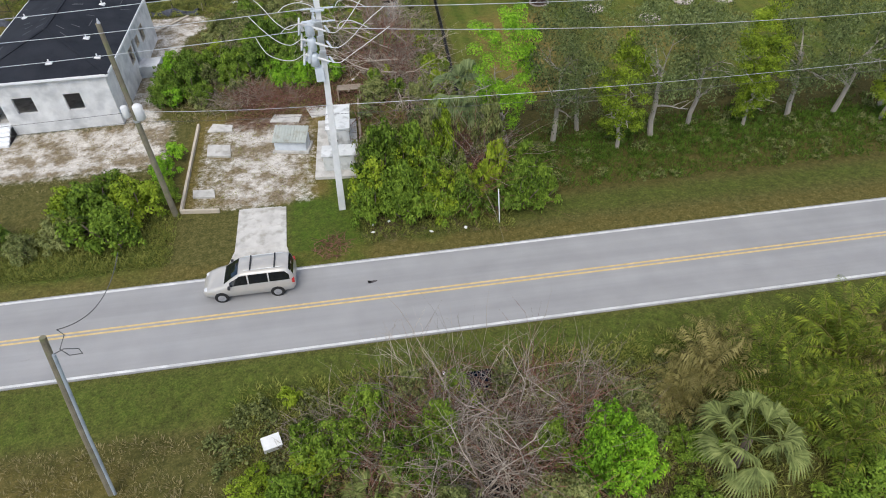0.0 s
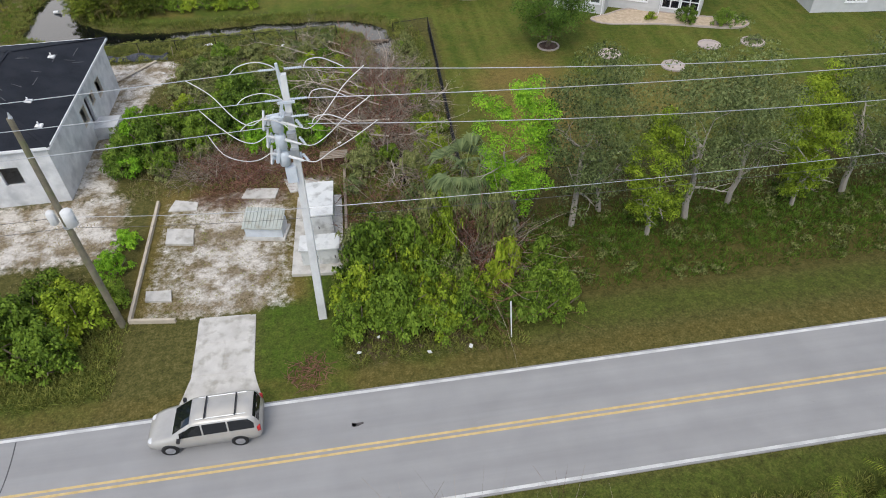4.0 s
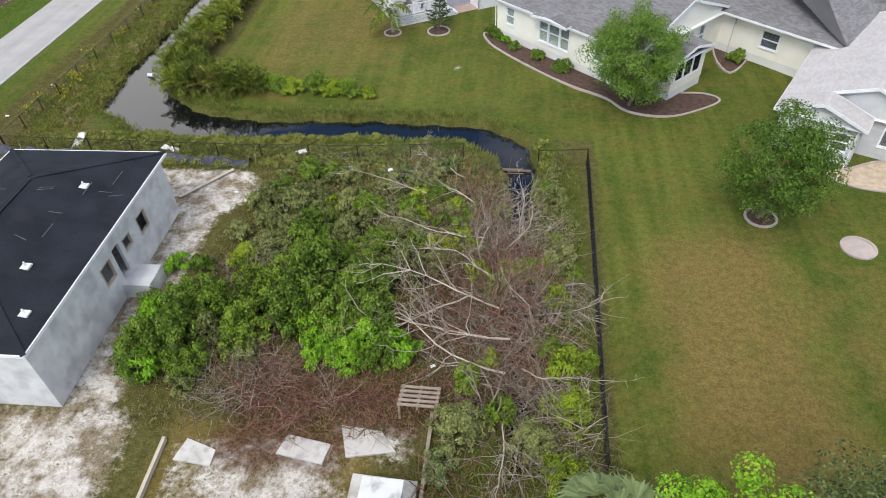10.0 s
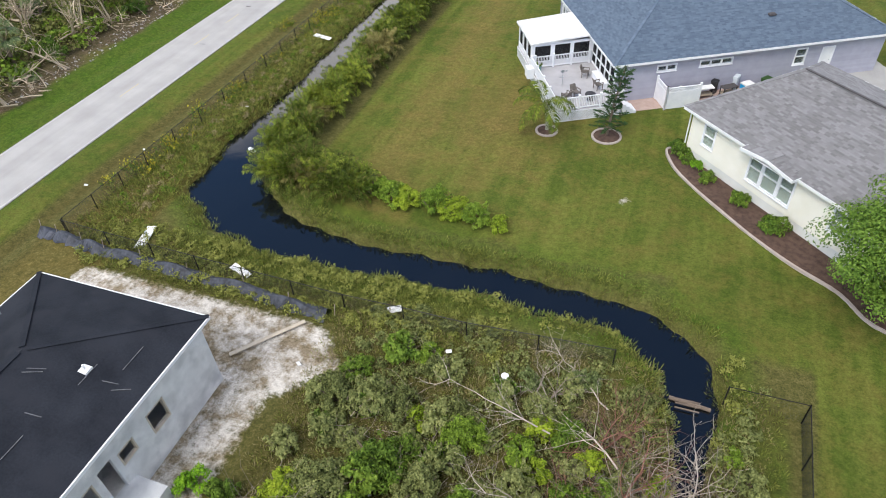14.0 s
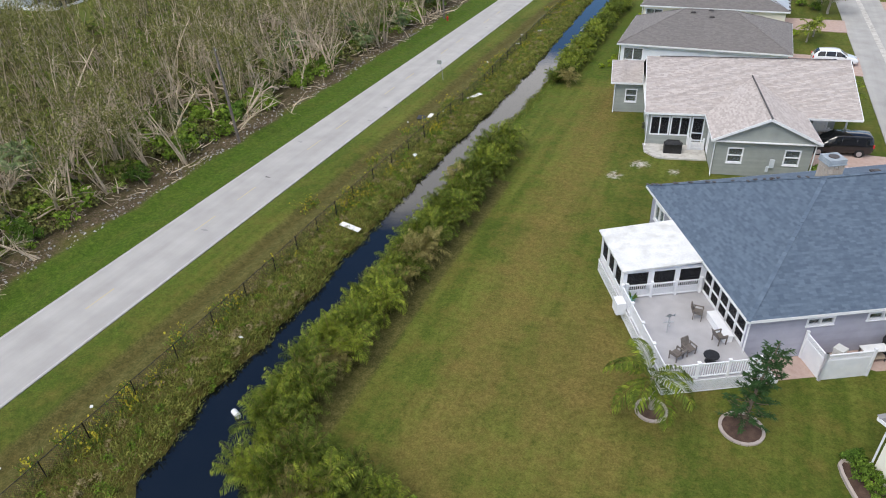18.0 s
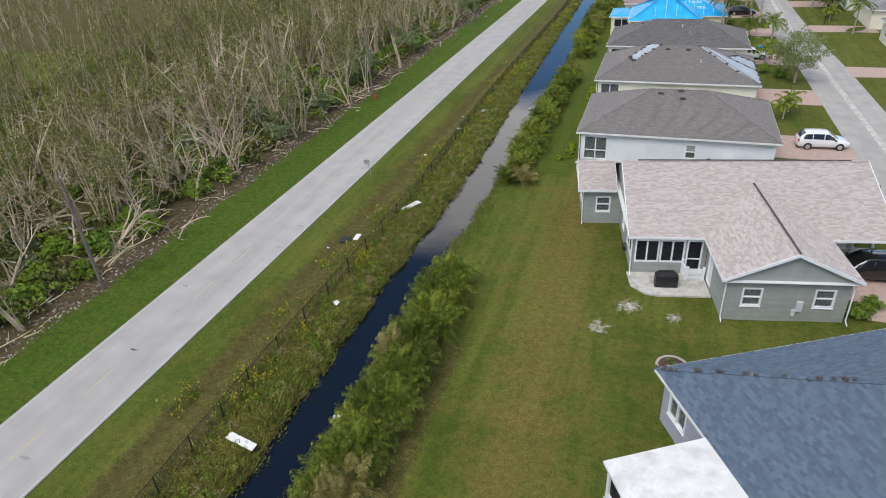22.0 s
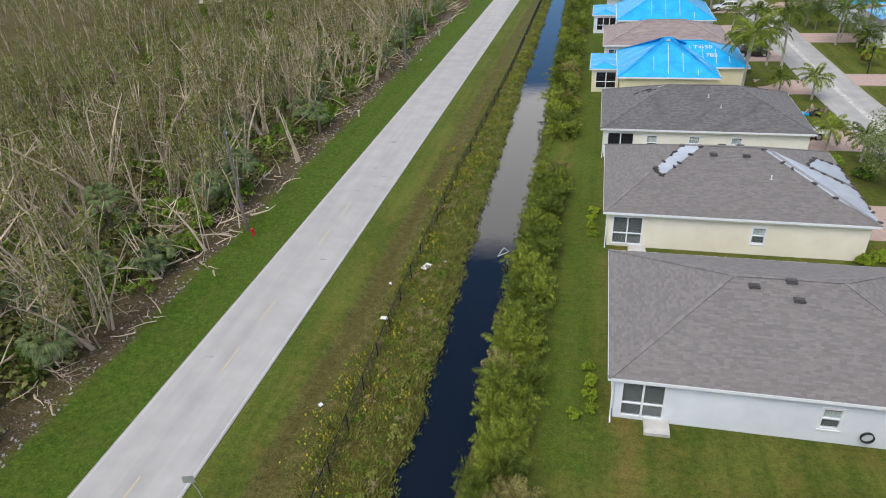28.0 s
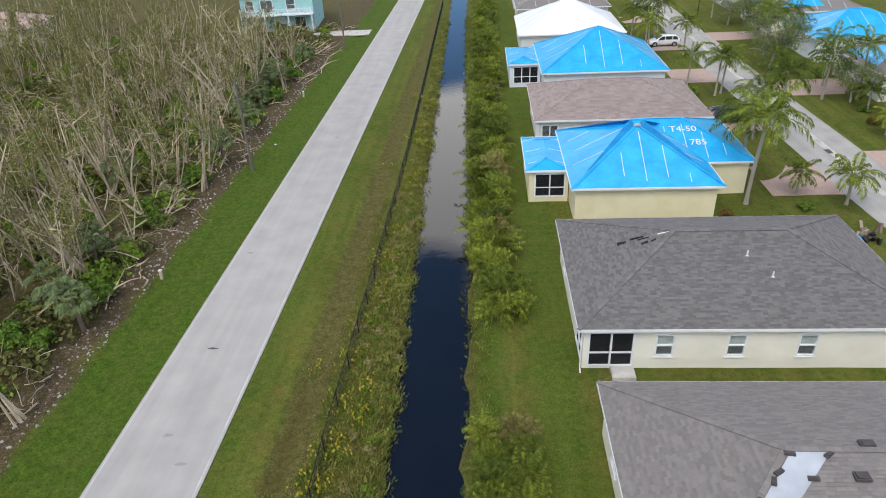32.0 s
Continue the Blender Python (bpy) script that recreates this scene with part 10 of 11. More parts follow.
lv = thing("pallet_bench", pose(-1.4, 47.2, 0, -12, 0, -2), "weathered wooden slatted bench standing in dead brush", "bench")
for k in range(5):
    part("slat", Geo().box(-0.95, 0.95, -0.5 + 0.3 * k, -0.5 + 0.3 * k + 0.16, 0.75, 0.79), "wood", lv)
for x in (-0.85, 0.0, 0.85):
    part("bearer", Geo().box(x - 0.05, x + 0.05, -0.55, 0.95, 0.62, 0.75), "wood", lv)
for x in (-0.85, 0.85):
    for y in (-0.45, 0.85):
        part("leg", Geo().box(x - 0.05, x + 0.05, y - 0.05, y + 0.05, -0.1, 0.62), "wood", lv)
pl = thing("brush_pile", at(-3.2, 29.6), "heap of cut brown branches at the verge", "brush pile")
part("twig_tangle", twigs(901, 1.0, 0.35, 140, 0.02, 0.9), "twig_red", pl)
gw = thing("guy_wire", Matrix(), "thin white guy-wire guard beside the thicket", "guy wire")
part("guard", Geo().tube([(7.25, 30.2, -0.1), (7.2, 30.6, 2.2)], 0.035, 6), "litter_white", gw)
tl = thing("telephone_pedestal", pose(8.7, 36.9, zg(8.7, 36.9)), "grey concrete stub post below the bright tree", "post")
part("body", Geo().box(-0.2, 0.2, -0.2, 0.2, -0.2, 1.6), "cabinet_white", tl)
wr = thing("log_weir", pose(3.1, 67.1, WATER_Z), "half-sunk wooden crate and log lying across the ditch", "debris")
part("log", Geo().tube([(-0.9, 0.2, 0.08), (1.0, 0.0, 0.10)], 0.1, 8), "bark_brown", wr)
for k in range(3):
    part("board", Geo().box(-0.6, 0.5, -0.35 + 0.26 * k, -0.29 + 0.26 * k, 0.1, 0.16), "bark_brown", wr)

# ---------- litter ----------
def sheet_litter(x, y, w, h, turn, label, mat="litter_white", tilt=6, dz=0.12):
    ob = thing("panel_scrap", pose(x, y, zg(x, y) + dz, tilt, tilt * 0.5, turn), label, "debris", "storm debris")
    part("sheet", Geo().slab([(-w / 2, -h / 2), (w / 2, -h / 2 * 0.8), (w / 2 * 0.95, h / 2), (-w / 2, h / 2 * 0.9)], -0.02, 0.02), mat, ob)


for x, y, w, h, t in ((-29.8, 69.3, 0.6, 2.0, 10), (-22.2, 68.4, 1.5, 0.5, -20), (-12.3, 68.2, 0.8, 0.45, 30), (-32.6, 98.8, 1.9, 0.5, -12), (-33.6, 127.6, 0.55, 2.0, -35), (-33.9, 154.6, 0.5, 0.8, -30), (-36.0, 121.2, 0.4, 0.9, 0), (-28.6, 102.2, 0.5, 0.3, 20), (-35.2, 148, 0.5, 0.3, 0), (-33.4, 112, 0.4, 0.5, 50)):
    sheet_litter(x, y, w, h, t, "white storm-blown panel scrap in the weeds")
sheet_litter(-36.9, 120.9, 0.9, 0.9, 10, "crumpled dark plastic bag on the verge", "black_plastic")
for i in range(46):
    zone = ((-8, 12, 7, 20), (-2, 10, 29, 36), (-38, -31.5, 70, 190), (-57, -49, 100, 240), (-17, 6, 46, 68))[i % 5]
    x, y = rw.uniform(zone[0], zone[1]), rw.uniform(zone[2], zone[3])
    sheet_litter(x, y, rw.uniform(0.12, 0.32), rw.uniform(0.1, 0.24), rw.uniform(0, 180), "small scrap of white litter", tilt=15, dz=0.2)
bk = thing("bucket", pose(-5.3, 65.2, 0.5), "white plastic bucket caught in the brush", "bucket")
part("body", Geo().lathe(0, 0, [(0.13, 0), (0.17, 0.36), (0.19, 0.38), (0.17, 0.4)], 12), "litter_white", bk)
bx = thing("foam_box", pose(-6.2, 16.6, zg(-6.2, 16.6), 10, 8, 20), "white foam box lying in the brush", "box")
part("body", Geo().box(-0.4, 0.4, -0.3, 0.3, 0.15, 0.5), "litter_white", bx)
part("lid", Geo().box(-0.42, 0.42, -0.32, 0.32, 0.5, 0.56), "litter_white", bx)
pk = thing("timber_plank", Matrix(), "long pale plank on the sand behind the block house", "plank")
part("plank", Geo().beam((-19.3, 62.8, 0.08), (-16.6, 66.0, 0.12), 0.22, 0.06), "wood_pale", pk)
cv = thing("culvert_pipe", pose(-28.2, 74.0 + 10.6, WATER_Z, 0, 0, 0), "white pipe end half in the canal", "pipe")
part("pipe", Geo().tube([(-1.2, -4.0, 0.08), (-0.6, -4.3, 0.2)], 0.16, 10), "litter_white", cv)
gr = thing("garden_chair", pose(-28.6, 158, WATER_Z, 30, 0, 40), "grey metal frame drowned in the canal", "debris")
part("frame", Geo().beam((-0.5, 0, 0.1), (0.5, 0, 0.3), 0.05, 0.05).beam((0.5, 0, 0.3), (0.3, 0.5, 0.2), 0.05, 0.05).beam((0.3, 0.5, 0.2), (-0.5, 0, 0.1), 0.05, 0.05), "galv", gr)

# ---------- cars ----------
def car(x, y, turn, paint, label, length=5.0, width=1.9, height=1.75, van=False, rack=False):
    """A lofted shell of rounded cross-sections, dark windows laid on it, wheels and lamps; the front looks along +x."""
    root = thing("car", pose(x, y, 0.04, 0, 0, turn), label, "car")
    L, W, H = length, width / 2, height
    # stations: place along the car, underside, shoulder, top, widths at shoulder and top
    rear = ((-0.5, 0.26, 0.50, 0.56, 0.86, 0.70), (-0.485, 0.16, 0.58, 0.80, 0.95, 0.74), (-0.45, 0.14, 0.60, 0.96, 0.98, 0.74), (-0.38, 0.14, 0.60, 0.995, 1.0, 0.75)) if van else ((-0.5, 0.26, 0.46, 0.52, 0.84, 0.66), (-0.485, 0.16, 0.55, 0.60, 0.95, 0.72), (-0.44, 0.14, 0.58, 0.80, 0.98, 0.72), (-0.36, 0.14, 0.59, 0.97, 1.0, 0.73))
    st = rear + ((-0.2, 0.14, 0.60, 1.0, 1.0, 0.75), (0.0, 0.14, 0.59, 0.995, 1.0, 0.74), (0.08, 0.14, 0.585, 0.965, 1.0, 0.73), (0.17, 0.14, 0.58, 0.80, 1.0, 0.76), (0.26, 0.14, 0.565, 0.61, 0.99, 0.80), (0.34, 0.14, 0.53, 0.565, 0.97, 0.78), (0.42, 0.15, 0.47, 0.51, 0.92, 0.72), (0.475, 0.17, 0.40, 0.43, 0.82, 0.62), (0.5, 0.22, 0.33, 0.35, 0.66, 0.5))
    keys = np.array(st)
    us = np.linspace(-0.5, 0.5, 41)
    cols = [np.interp(us, keys[:, 0], keys[:, k]) for k in range(1, 6)]
    g = Geo()
    n = 14
    for i, u in enumerate(us):
        z0, zs, zt, ws, wt = (c[i] for c in cols)
        half = [(0.0, z0), (0.82 * ws, z0), (0.97 * ws, z0 + 0.06), (1.0 * ws, (z0 + zs) * 0.55), (0.97 * ws, zs), (wt + (0.97 * ws - wt) * 0.12, zs + (zt - zs) * 0.88), (wt * 0.88, zs + (zt - zs) * 0.98), (0.0, zt + 0.012)]
        ring = [(p, q) for p, q in half] + [(-p, q) for p, q in half[-2:0:-1]]
        g.v += [(u * L, p * W, q * H) for p, q in ring]
        if i:
            a = n * i
            g.f += [(a - n + q, a + q, a + (q + 1) % n, a - n + (q + 1) % n) for q in range(n)]
    g.f += [tuple(range(n)), tuple(range(len(g.v) - 1, len(g.v) - n - 1, -1))]
    part("body", g, paint, root, "", True)

    def skin(u, f, side, lift=0.012):
        """A place on the cabin's side: f from the shoulder (0) to the roof edge (1)."""
        z0, zs, zt, ws, wt = (np.interp(u, us, c) for c in cols)
        a, b = 0.97 * ws, wt + (0.97 * ws - wt) * 0.12
        return Vector((u * L, side * (W * (a + (b - a) * f) + lift), H * (zs + (zt - zs) * 0.88 * f) + lift * 0.4))

    ends = (-0.455, 0.19) if van else (-0.40, 0.19)
    cuts = ((ends[0], -0.24), (-0.225, -0.02), (-0.005, ends[1]))
    for s in (-1, 1):
        for u0, u1 in cuts:
            gl = Geo()
            steps = 5
            for k in range(steps):
                ua, ub = u0 + (u1 - u0) * k / steps, u0 + (u1 - u0) * (k + 1) / steps
                fa, fb = (0.93 if ua < 0.08 else 0.85), (0.93 if ub < 0.08 else 0.85)
                if k == 0 and u0 == ends[0]:
                    fa = 0.62
                gl.add([skin(ua, 0.1, s), skin(ub, 0.1, s), skin(ub, fb, s), skin(ua, fa, s)], [(0, 1, 2, 3) if s < 0 else (3, 2, 1, 0)])
            part("side_window", gl, "car_glass", root)
        part("mirror", Geo().box(0.18 * L, 0.18 * L + 0.13, s * (W + 0.02) if s > 0 else -W - 0.2, W + 0.2 if s > 0 else -W - 0.02, 0.59 * H, 0.59 * H + 0.14), "black_plastic", root)
        part("headlight", Geo().lathe(0.452 * L, s * W * 0.62, [(0.17, 0.40 * H), (0.17, 0.44 * H), (0.1, 0.462 * H)], 10), "lamp_clear", root)
        part("tail_light", Geo().box(-0.5 * L, -0.475 * L, s * W * 0.86 - 0.09, s * W * 0.86 + 0.09, 0.48 * H, 0.62 * H), "red_plastic", root)
        for u in (-0.3, 0.305):
            part("wheel_arch", Geo().tube([(u * L, s * (W - 0.25), 0.34), (u * L, s * (W + 0.004), 0.34)], 0.385, 18), "black_plastic", root)
            wh = part("wheel", Geo().tube([(u * L, s * (W - 0.2), 0.32), (u * L, s * (W + 0.024), 0.32)], 0.22, 16), "rim", root)
            ty = Geo()
            for q in range(20):
                a0, a1 = 2 * math.pi * q / 20, 2 * math.pi * (q + 1) / 20
                y0, y1 = s * (W - 0.21), s * (W + 0.016)
                ring = [(u * L + r_ * math.cos(a), yy, 0.32 + r_ * math.sin(a)) for a in (a0, a1) for r_, yy in ((0.21, y1), (0.34, y1), (0.34, y0), (0.21, y0))]
                ty.add(ring, [(0, 1, 5, 4), (1, 2, 6, 5), (2, 3, 7, 6)])
            part("tyre", ty, "tyre", wh)
    top = lambda u, f, lift=0.014: Vector((u * L, f * W * np.interp(u, us, cols[4]), H * (np.interp(u, us, cols[2]) + (0.0 if abs(f) < 0.5 else -0.02 * np.interp(u, us, cols[2]))) + lift))
    for name, u0, u1 in (("windscreen", 0.085, 0.255), ("rear_window", -0.492 if van else -0.47, -0.455 if van else -0.37)):
        gl = Geo()
        for k in range(4):
            ua, ub = u0 + (u1 - u0) * k / 4, u0 + (u1 - u0) * (k + 1) / 4
            for f0, f1 in ((-0.9, -0.4), (-0.4, 0.4), (0.4, 0.9)):
                gl.add([top(ua, f0, 0.03), top(ub, f0, 0.03), top(ub, f1, 0.03), top(ua, f1, 0.03)], [(0, 1, 2, 3)])
        part(name, gl, "car_glass", root)
    part("grille", Geo().box(0.482 * L, 0.503 * L, -W * 0.36, W * 0.36, 0.27 * H, 0.33 * H), "black_plastic", root)
    if rack:
        for s in (-1, 1):
            part("roof_rail", Geo().tube([(-0.4 * L, s * W * 0.58, H + 0.05), (0.02 * L, s * W * 0.58, H + 0.05)], 0.022, 5), "galv", root)
        for u in (-0.31, -0.05):
            part("cross_bar", Geo().box(u * L - 0.035, u * L + 0.035, -W * 0.6, W * 0.6, H + 0.04, H + 0.085), "black_plastic", root)
    return root


car(-7.7, 27.0, 180, "car_gold", "champagne-gold minivan with roof rack on the road", 5.05, 1.95, 1.78, True, True)
car(2.6, 149.2, 4, "car_white", "silver-white sport utility car on a paver driveway", 4.8, 1.9, 1.7)
car(1.6, 124.0, -172, "car_black", "black sport utility car parked beside the grey-green house", 5.2, 2.0, 1.85, True)
car(-1.4, 184.6, 0, "car_white", "white car on a paver driveway", 4.7, 1.85, 1.5)
car(-0.6, 217.0, 0, "car_black", "dark car on a paver driveway", 4.7, 1.85, 1.55)
car(0.4, 250.0, 180, "car_white", "white car on a far driveway", 4.7, 1.85, 1.6)

# ---------- deck, patio and yard furniture ----------
LH = Matrix.Translation((-4.7, 93.0, 0)) @ Matrix.Rotation(radians(28.6), 4, "Z")


def deck_chair(u, v, turn, z=0.9, mat="chair_brown", low=False):
    root = thing("patio_chair", LH @ pose(u, v, z, 0, 0, turn), "brown plastic armchair on the grey deck", "chair", "deck chairs")
    sz = 0.32 if low else 0.42
    part("seat", Geo().box(-0.27, 0.27, -0.26, 0.26, sz, sz + 0.05), mat, root)
    bk_ = part("backrest", Geo().add([(-0.27, 0.24, sz + 0.05), (0.27, 0.24, sz + 0.05), (0.25, 0.42, sz + 0.5), (-0.25, 0.42, sz + 0.5), (-0.27, 0.29, sz + 0.05), (0.27, 0.29, sz + 0.05), (0.25, 0.47, sz + 0.5), (-0.25, 0.47, sz + 0.5)], [(0, 1, 2, 3), (4, 7, 6, 5), (0, 4, 5, 1), (1, 5, 6, 2), (2, 6, 7, 3), (3, 7, 4, 0)]), mat, root)
    for s in (-1, 1):
        part("armrest", Geo().box(s * 0.3 - 0.04, s * 0.3 + 0.04, -0.26, 0.3, sz + 0.2, sz + 0.24), mat, root)
        for y in (-0.23, 0.23):
            part("leg", Geo().beam((s * 0.28, y, 0), (s * 0.3, y, sz + 0.2), 0.05, 0.05), mat, root)


deck_chair(-0.9, 3.4, 60), deck_chair(-0.6, 1.2, 100), deck_chair(-2.6, 0.6, 20, low=True), deck_chair(-3.4, 0.3, -150, low=True)
bn = thing("storage_bench", LH @ pose(-0.15, 2.2, 0.9), "long white storage bench by the porch screens", "bench")
part("body", Geo().box(-0.25, 0.25, -1.1, 1.1, 0, 0.42), "vinyl", bn), part("lid", Geo().box(-0.28, 0.28, -1.14, 1.14, 0.42, 0.48), "vinyl", bn)
tb_ = thing("side_table", LH @ pose(-1.7, -0.2, 0.9), "small round black fire-pit table on the deck", "table")
part("tabletop", Geo().lathe(0, 0, [(0.4, 0.42), (0.42, 0.46), (0.4, 0.5)], 14), "black_plastic", tb_), part("base", Geo().lathe(0, 0, [(0.3, 0), (0.12, 0.1), (0.12, 0.42)], 12), "black_plastic", tb_)
wv = thing("weathervane", LH @ pose(-3.1, 2.4, 0.9), "dark metal fish weathervane ornament on a thin stand", "ornament")
part("stand", Geo().tube([(0, 0, 0), (0, 0, 1.2)], 0.025, 6), "galv", wv), part("arrow", Geo().beam((-0.3, 0, 0.75), (0.3, 0, 0.75), 0.04, 0.04).beam((0, -0.25, 0.65), (0, 0.25, 0.65), 0.04, 0.04), "galv", wv)
part("fish", Geo().add([(-0.25, 0, 1.2), (0.0, 0.03, 1.35), (0.2, 0, 1.22), (0.32, 0, 1.36), (0.32, 0, 1.1), (0.0, -0.03, 1.1)], [(0, 1, 2, 5), (2, 3, 4), (0, 5, 2, 1)]), "galv", wv)
pt = thing("flower_pot", LH @ pose(-4.2, 5.3, 0.9), "teal pot with a small green plant on the deck", "plant pot")
part("pot", Geo().lathe(0, 0, [(0.15, 0), (0.22, 0.35), (0.25, 0.38), (0.2, 0.38)], 12), "terracotta", pt)
part("plant", tuft(9, 26, 0.45, 0.07, 0.15).copy(), "grass_bright", pt).location = (0, 0, 0.38)
ac = thing("air_conditioner", LH @ pose(-5.05, 5.0, 0.9), "white boxed pump on the deck's outer side", "appliance")
part("body", Geo().box(-0.28, 0.28, -0.4, 0.4, -0.25, 0.55), "vinyl", ac), part("bracket", Geo().box(-0.2, 0.3, -0.35, 0.35, -0.32, -0.25), "vinyl", ac)
# yard screen with its stores
uf = thing("utility_screen", LH, "white vinyl screen fence hiding yard stores", "fence")
for a in ((3.8, 0.3, 3.8, -1.5), (3.8, -1.5, 6.4, -1.5)):
    d_ = math.hypot(a[2] - a[0], a[3] - a[1])
    m_ = Matrix.Translation((a[0], a[1], 0)) @ Matrix.Rotation(math.atan2(a[3] - a[1], a[2] - a[0]), 4, "Z")
    part("panel", _box(m_, 0.08, d_ - 0.08, -0.03, 0.03, 0.05, 1.4), "vinyl", uf)
    part("lattice_rail", _box(m_, 0, d_, -0.04, 0.04, 1.72, 1.8), "vinyl", uf)
    lattice(uf, a[0], a[1], a[2], a[3], 1.4, 1.7, 0.12)
    for x in (0, d_):
        part("post", _box(m_, x - 0.07, x + 0.07, -0.07, 0.07, 0, 1.95), "vinyl", uf)
tagged(part("pavement_yard", Geo().slab([tuple((LH @ Vector((u, v, 0)))[:2]) for u, v in ((0.7, -1.2), (13, -1.4), (13, 0.4), (0.7, 0.4))], -0.05, 0.03), "pavers"), "paved strip along the lilac house", "pavement", kind="structure")
for i, (u, v, sx_, sy_, sz_, mt, nm, lb) in enumerate(((7.4, -0.4, 1.4, 0.6, 0.85, "litter_white", "work_table", "white folding table with clutter"), (9.3, -0.6, 1.2, 0.6, 0.8, "dark_vent", "garden_cart", "dark wire garden cart in the yard"), (11.0, -0.3, 0.8, 0.6, 0.7, "tarp", "cooler_box", "blue and white cooler box in the yard"), (12.6, -0.3, 0.7, 0.6, 0.9, "leaf_pine", "storage_bin", "green plastic storage bin by the wall"),
                                                       (5.6, -0.2, 0.5, 0.5, 0.9, "cabinet_white", "pump_box", "pale pump housing behind the vinyl screen"), (8.4, 0.0, 0.4, 0.4, 1.1, "black_plastic", "bin", "black lidded bin beside the wall"), (10.2, 0.1, 0.6, 0.3, 1.2, "switch_grey", "meter_panel", "grey electrical panel on the lilac wall"))):
    o_ = thing(nm, LH @ pose(u, v, 0.03, 0, 0, 7 * i), lb, nm.replace("_", " "))
    if "table" in nm or "cart" in nm:
        part("top", Geo().box(-sx_ / 2, sx_ / 2, -sy_ / 2, sy_ / 2, sz_ - 0.06, sz_), mt, o_)
        for s in (-1, 1):
            for q in (-1, 1):
                part("leg", Geo().box(s * sx_ * 0.45 - 0.03, s * sx_ * 0.45 + 0.03, q * sy_ * 0.4 - 0.03, q * sy_ * 0.4 + 0.03, 0, sz_ - 0.06), "dark_vent", o_)
        part("shelf", Geo().box(-sx_ / 2, sx_ / 2, -sy_ / 2, sy_ / 2, 0.25, 0.29), "wood", o_)
    else:
        part("body", Geo().box(-sx_ / 2, sx_ / 2, -sy_ / 2, sy_ / 2, 0, sz_ * 0.85), mt, o_)
        part("lid", Geo().box(-sx_ / 2 - 0.03, sx_ / 2 + 0.03, -sy_ / 2 - 0.03, sy_ / 2 + 0.03, sz_ * 0.85, sz_), "litter_white" if i == 2 else mt, o_)
LG = Matrix.Translation((-8.0, 116.5, 0)) @ Matrix.Rotation(radians(10.5), 4, "Z")
gl_ = thing("grill", LG @ pose(-2.9, 3.7, 0.1), "barbecue grill under a black cover on the patio", "grill")
part("cover", Geo().slab([(-0.75, -0.35), (0.75, -0.35), (0.8, 0), (0.75, 0.35), (-0.75, 0.35), (-0.8, 0)], 0, 0.85), "black_plastic", gl_)
part("hood", Geo().add([(-0.72, -0.32, 0.85), (0.72, -0.32, 0.85), (0.72, 0.32, 0.85), (-0.72, 0.32, 0.85), (-0.5, -0.18, 1.12), (0.5, -0.18, 1.12), (0.5, 0.18, 1.12), (-0.5, 0.18, 1.12)], [(0, 1, 5, 4), (1, 2, 6, 5), (2, 3, 7, 6), (3, 0, 4, 7), (4, 5, 6, 7)]), "black_plastic", gl_)
for u, v, lb, m_ in ((-5.45, 7.9, "coiled black garden hose on the wall", LG), (0, 0, "", None)):
    if m_ is None:
        continue
    hs = thing("garden_hose", m_ @ pose(u, v, 0.75, 0, 90, 0), lb, "hose")
    part("coil", Geo().tube([(0.3 * math.cos(q * 0.5), 0.3 * math.sin(q * 0.5), 0.006 * q) for q in range(40)], 0.025, 5), "black_plastic", hs)
hs = thing("garden_hose", pose(-8.3, 141.18, 0.85, 90, 0, 0), "coiled black garden hose on the white wall", "hose")
part("coil", Geo().tube([(0.3 * math.cos(q * 0.5), 0.3 * math.sin(q * 0.5), 0.004 * q) for q in range(40)], 0.025, 5), "black_plastic", hs)
ah = thing("air_conditioner", pose(-6.2, 140.9, 0), "white air-conditioning units beside the stucco wall", "appliance")
part("body", Geo().box(-0.7, -0.1, -0.35, 0.2, 0, 0.8), "vinyl", ah), part("body", Geo().box(0.1, 0.5, -0.25, 0.15, 0, 1.1), "vinyl", ah)
# chimney at the end of the blue roof's ridge, faced with stones
g = Geo()
g.m = Matrix.Translation((8.5, 8.6, 0))
ch = part("chimney", g.box(-0.45, 0.45, -0.45, 0.45, 5.6, 7.6), "stone", h2, "stone-faced chimney with grey metal cap")
rs = random.Random(4)
for side_n in range(4):
    for r_ in range(8):
        x = -0.47
        while x < 0.4:
            w = rs.uniform(0.18, 0.34)
            z = 5.7 + 0.235 * r_
            b_ = Geo()
            b_.m = Matrix.Translation((8.5, 8.6, 0)) @ Matrix.Rotation(side_n * math.pi / 2, 4, "Z")
            part("stone", b_.box(x + 0.01, min(x + w, 0.5) - 0.01, -0.5 - 0.02 * rs.random(), -0.453, z, z + 0.22), "stone", ch)
            x += w
g = Geo()
g.m = Matrix.Translation((8.5, 8.6, 0))
part("cap", g.box(-0.58, 0.58, -0.58, 0.58, 7.603, 7.66).box(-0.54, 0.54, -0.54, 0.54, 7.66, 7.95), "conduit", ch)
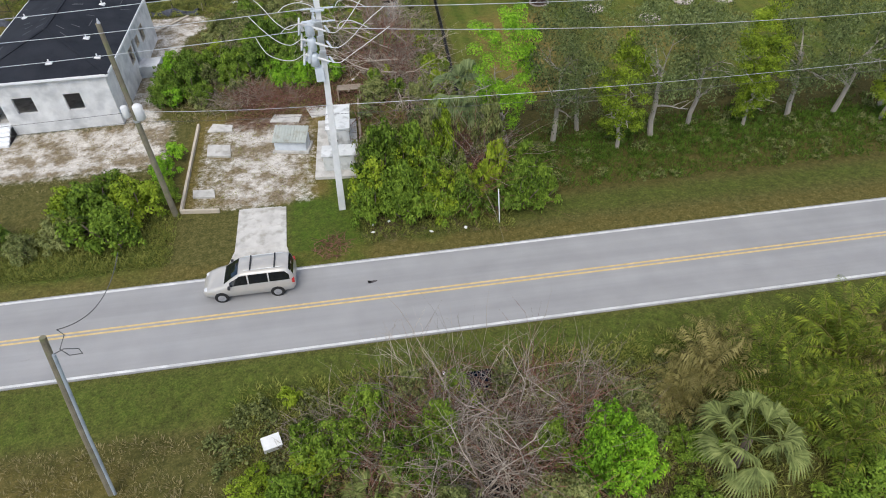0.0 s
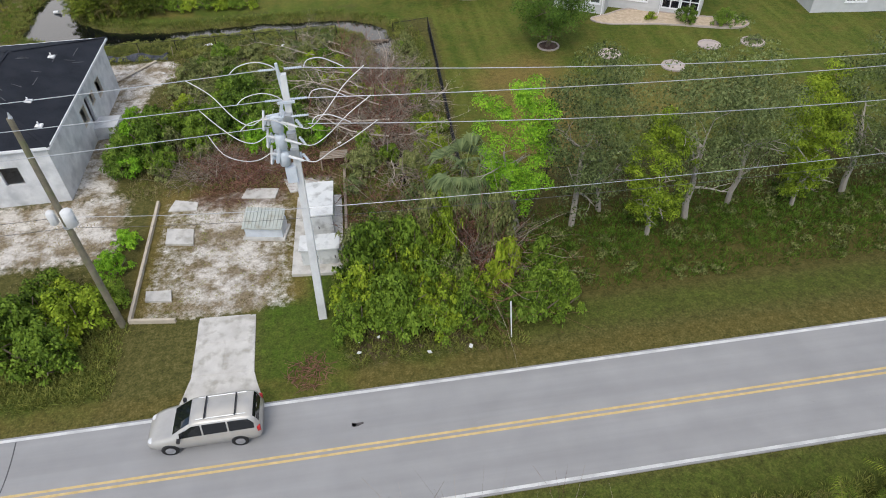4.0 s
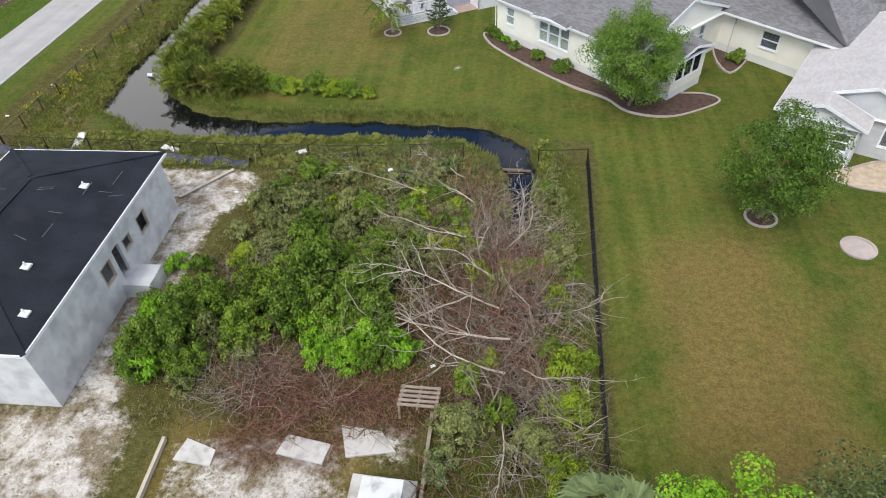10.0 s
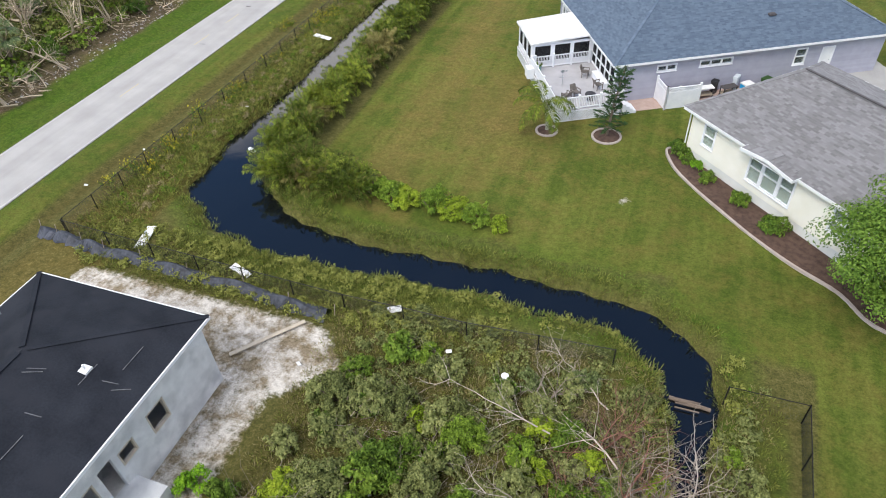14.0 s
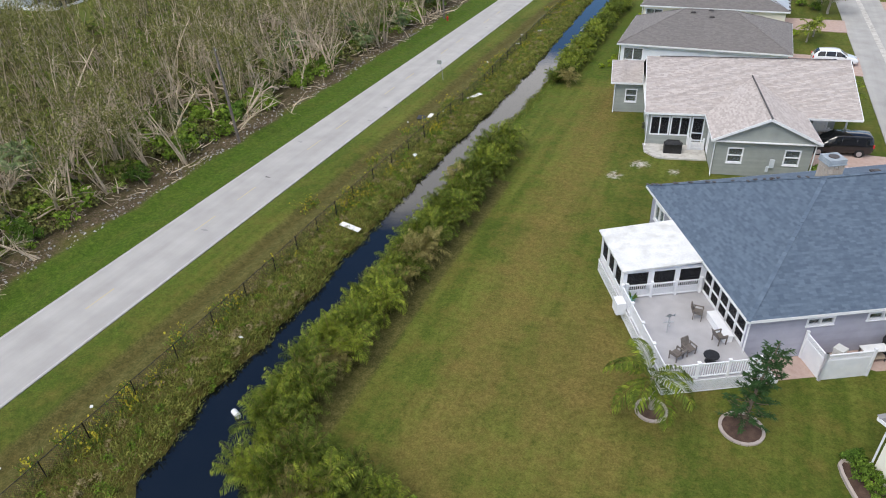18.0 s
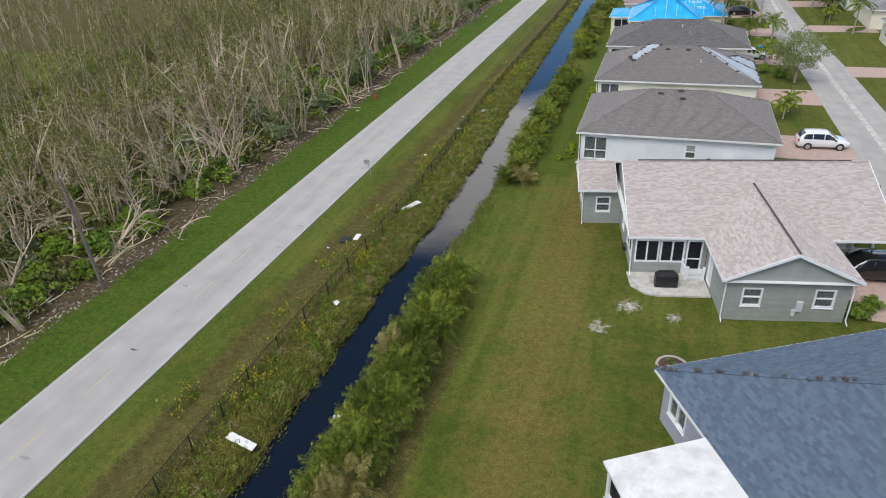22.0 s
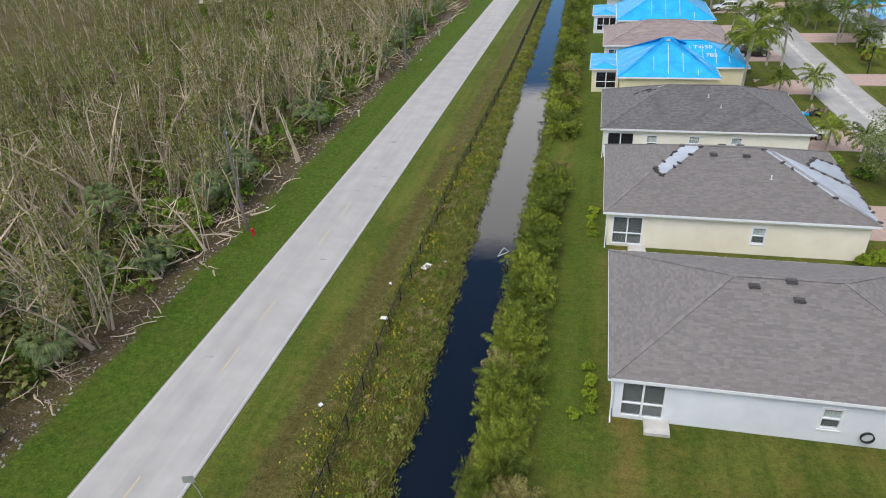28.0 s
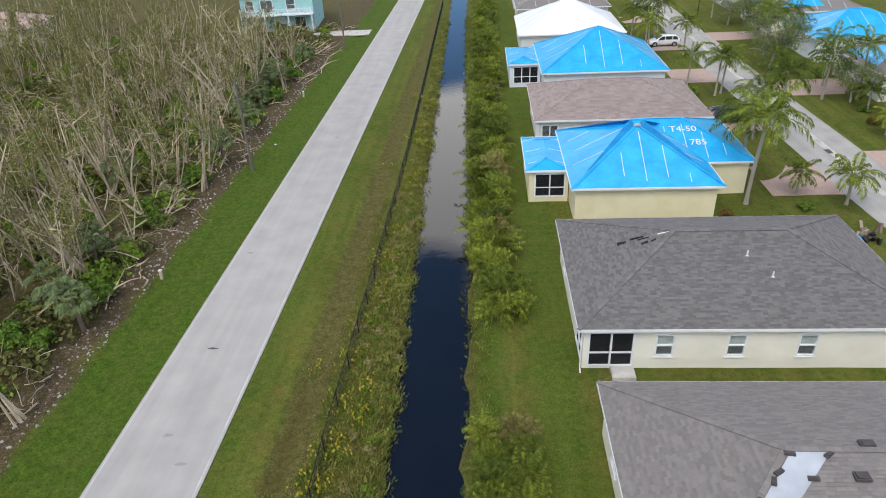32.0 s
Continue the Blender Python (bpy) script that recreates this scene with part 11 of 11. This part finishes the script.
part("fan_grille", Geo().lathe(8.5, 8.6, [(0.3, 7.95), (0.3, 8.0), (0.22, 8.03)], 14), "dark_vent", ch)
for x, y in ((11.8, 208.3), (12.6, 156.0), (10.4, 268)):
    lp = thing("street_lamp", pose(x, y, 0), "slim black street lamp on a front lawn", "street lamp", "street lamps")
    part("post", Geo().tube([(0, 0, -0.2), (0, 0, 3.0)], [0.07, 0.045], 8), "black_metal", lp)
    part("lantern", Geo().lathe(0, 0, [(0.08, 3.0), (0.16, 3.05), (0.2, 3.4), (0.05, 3.55)], 8), "black_metal", lp)
tf = thing("transformer_box", pose(21.4, 108.5, 0.0, 0, 0, 20), "green utility transformer box on a lawn", "utility box")
part("body", Geo().box(-0.6, 0.6, -0.5, 0.5, 0, 0.8), "leaf_pine", tf), part("lid", Geo().box(-0.65, 0.65, -0.55, 0.55, 0.8, 0.88), "cabinet_green", tf)
fl = thing("flagpole", pose(20.6, 83.4, 0, 0, 10, 60), "small leaning garden flagpole with a striped flag", "flag")
part("pole", Geo().tube([(0, 0, -0.1), (0, 0, 3.6)], 0.03, 6), "galv", fl)
for k in range(5):
    part("stripe", Geo().box(0.03, 1.0, -0.01, 0.01, 2.75 + 0.15 * k, 2.9 + 0.15 * k), "red_plastic" if k % 2 == 0 else "litter_white", fl)

# storm debris heaped beside the street
db = thing("debris_pile", pose(1.5, 191.8, 0.0), "heap of dark debris with a blue tarp by the street", "debris")
rr = random.Random(6)
for k in range(14):
    g = Geo()
    g.m = Matrix.Translation((rr.gauss(0, 0.5), rr.gauss(0, 0.35), 0.15 + 0.4 * rr.random())) @ Euler((rr.uniform(0, 3), rr.uniform(0, 3), rr.uniform(0, 3))).to_matrix().to_4x4()
    s_ = rr.uniform(0.15, 0.4)
    part("scrap", g.box(-s_, s_, -s_ * 0.6, s_ * 0.6, -s_ * 0.25, s_ * 0.25), ("black_plastic", "bark_brown", "wood")[k % 3], db)
part("tarp_fold", Geo().slab([(-1.3, -0.4), (-0.5, -0.5), (-0.4, 0.2), (-1.2, 0.3)], 0.0, 0.22), "tarp", db)
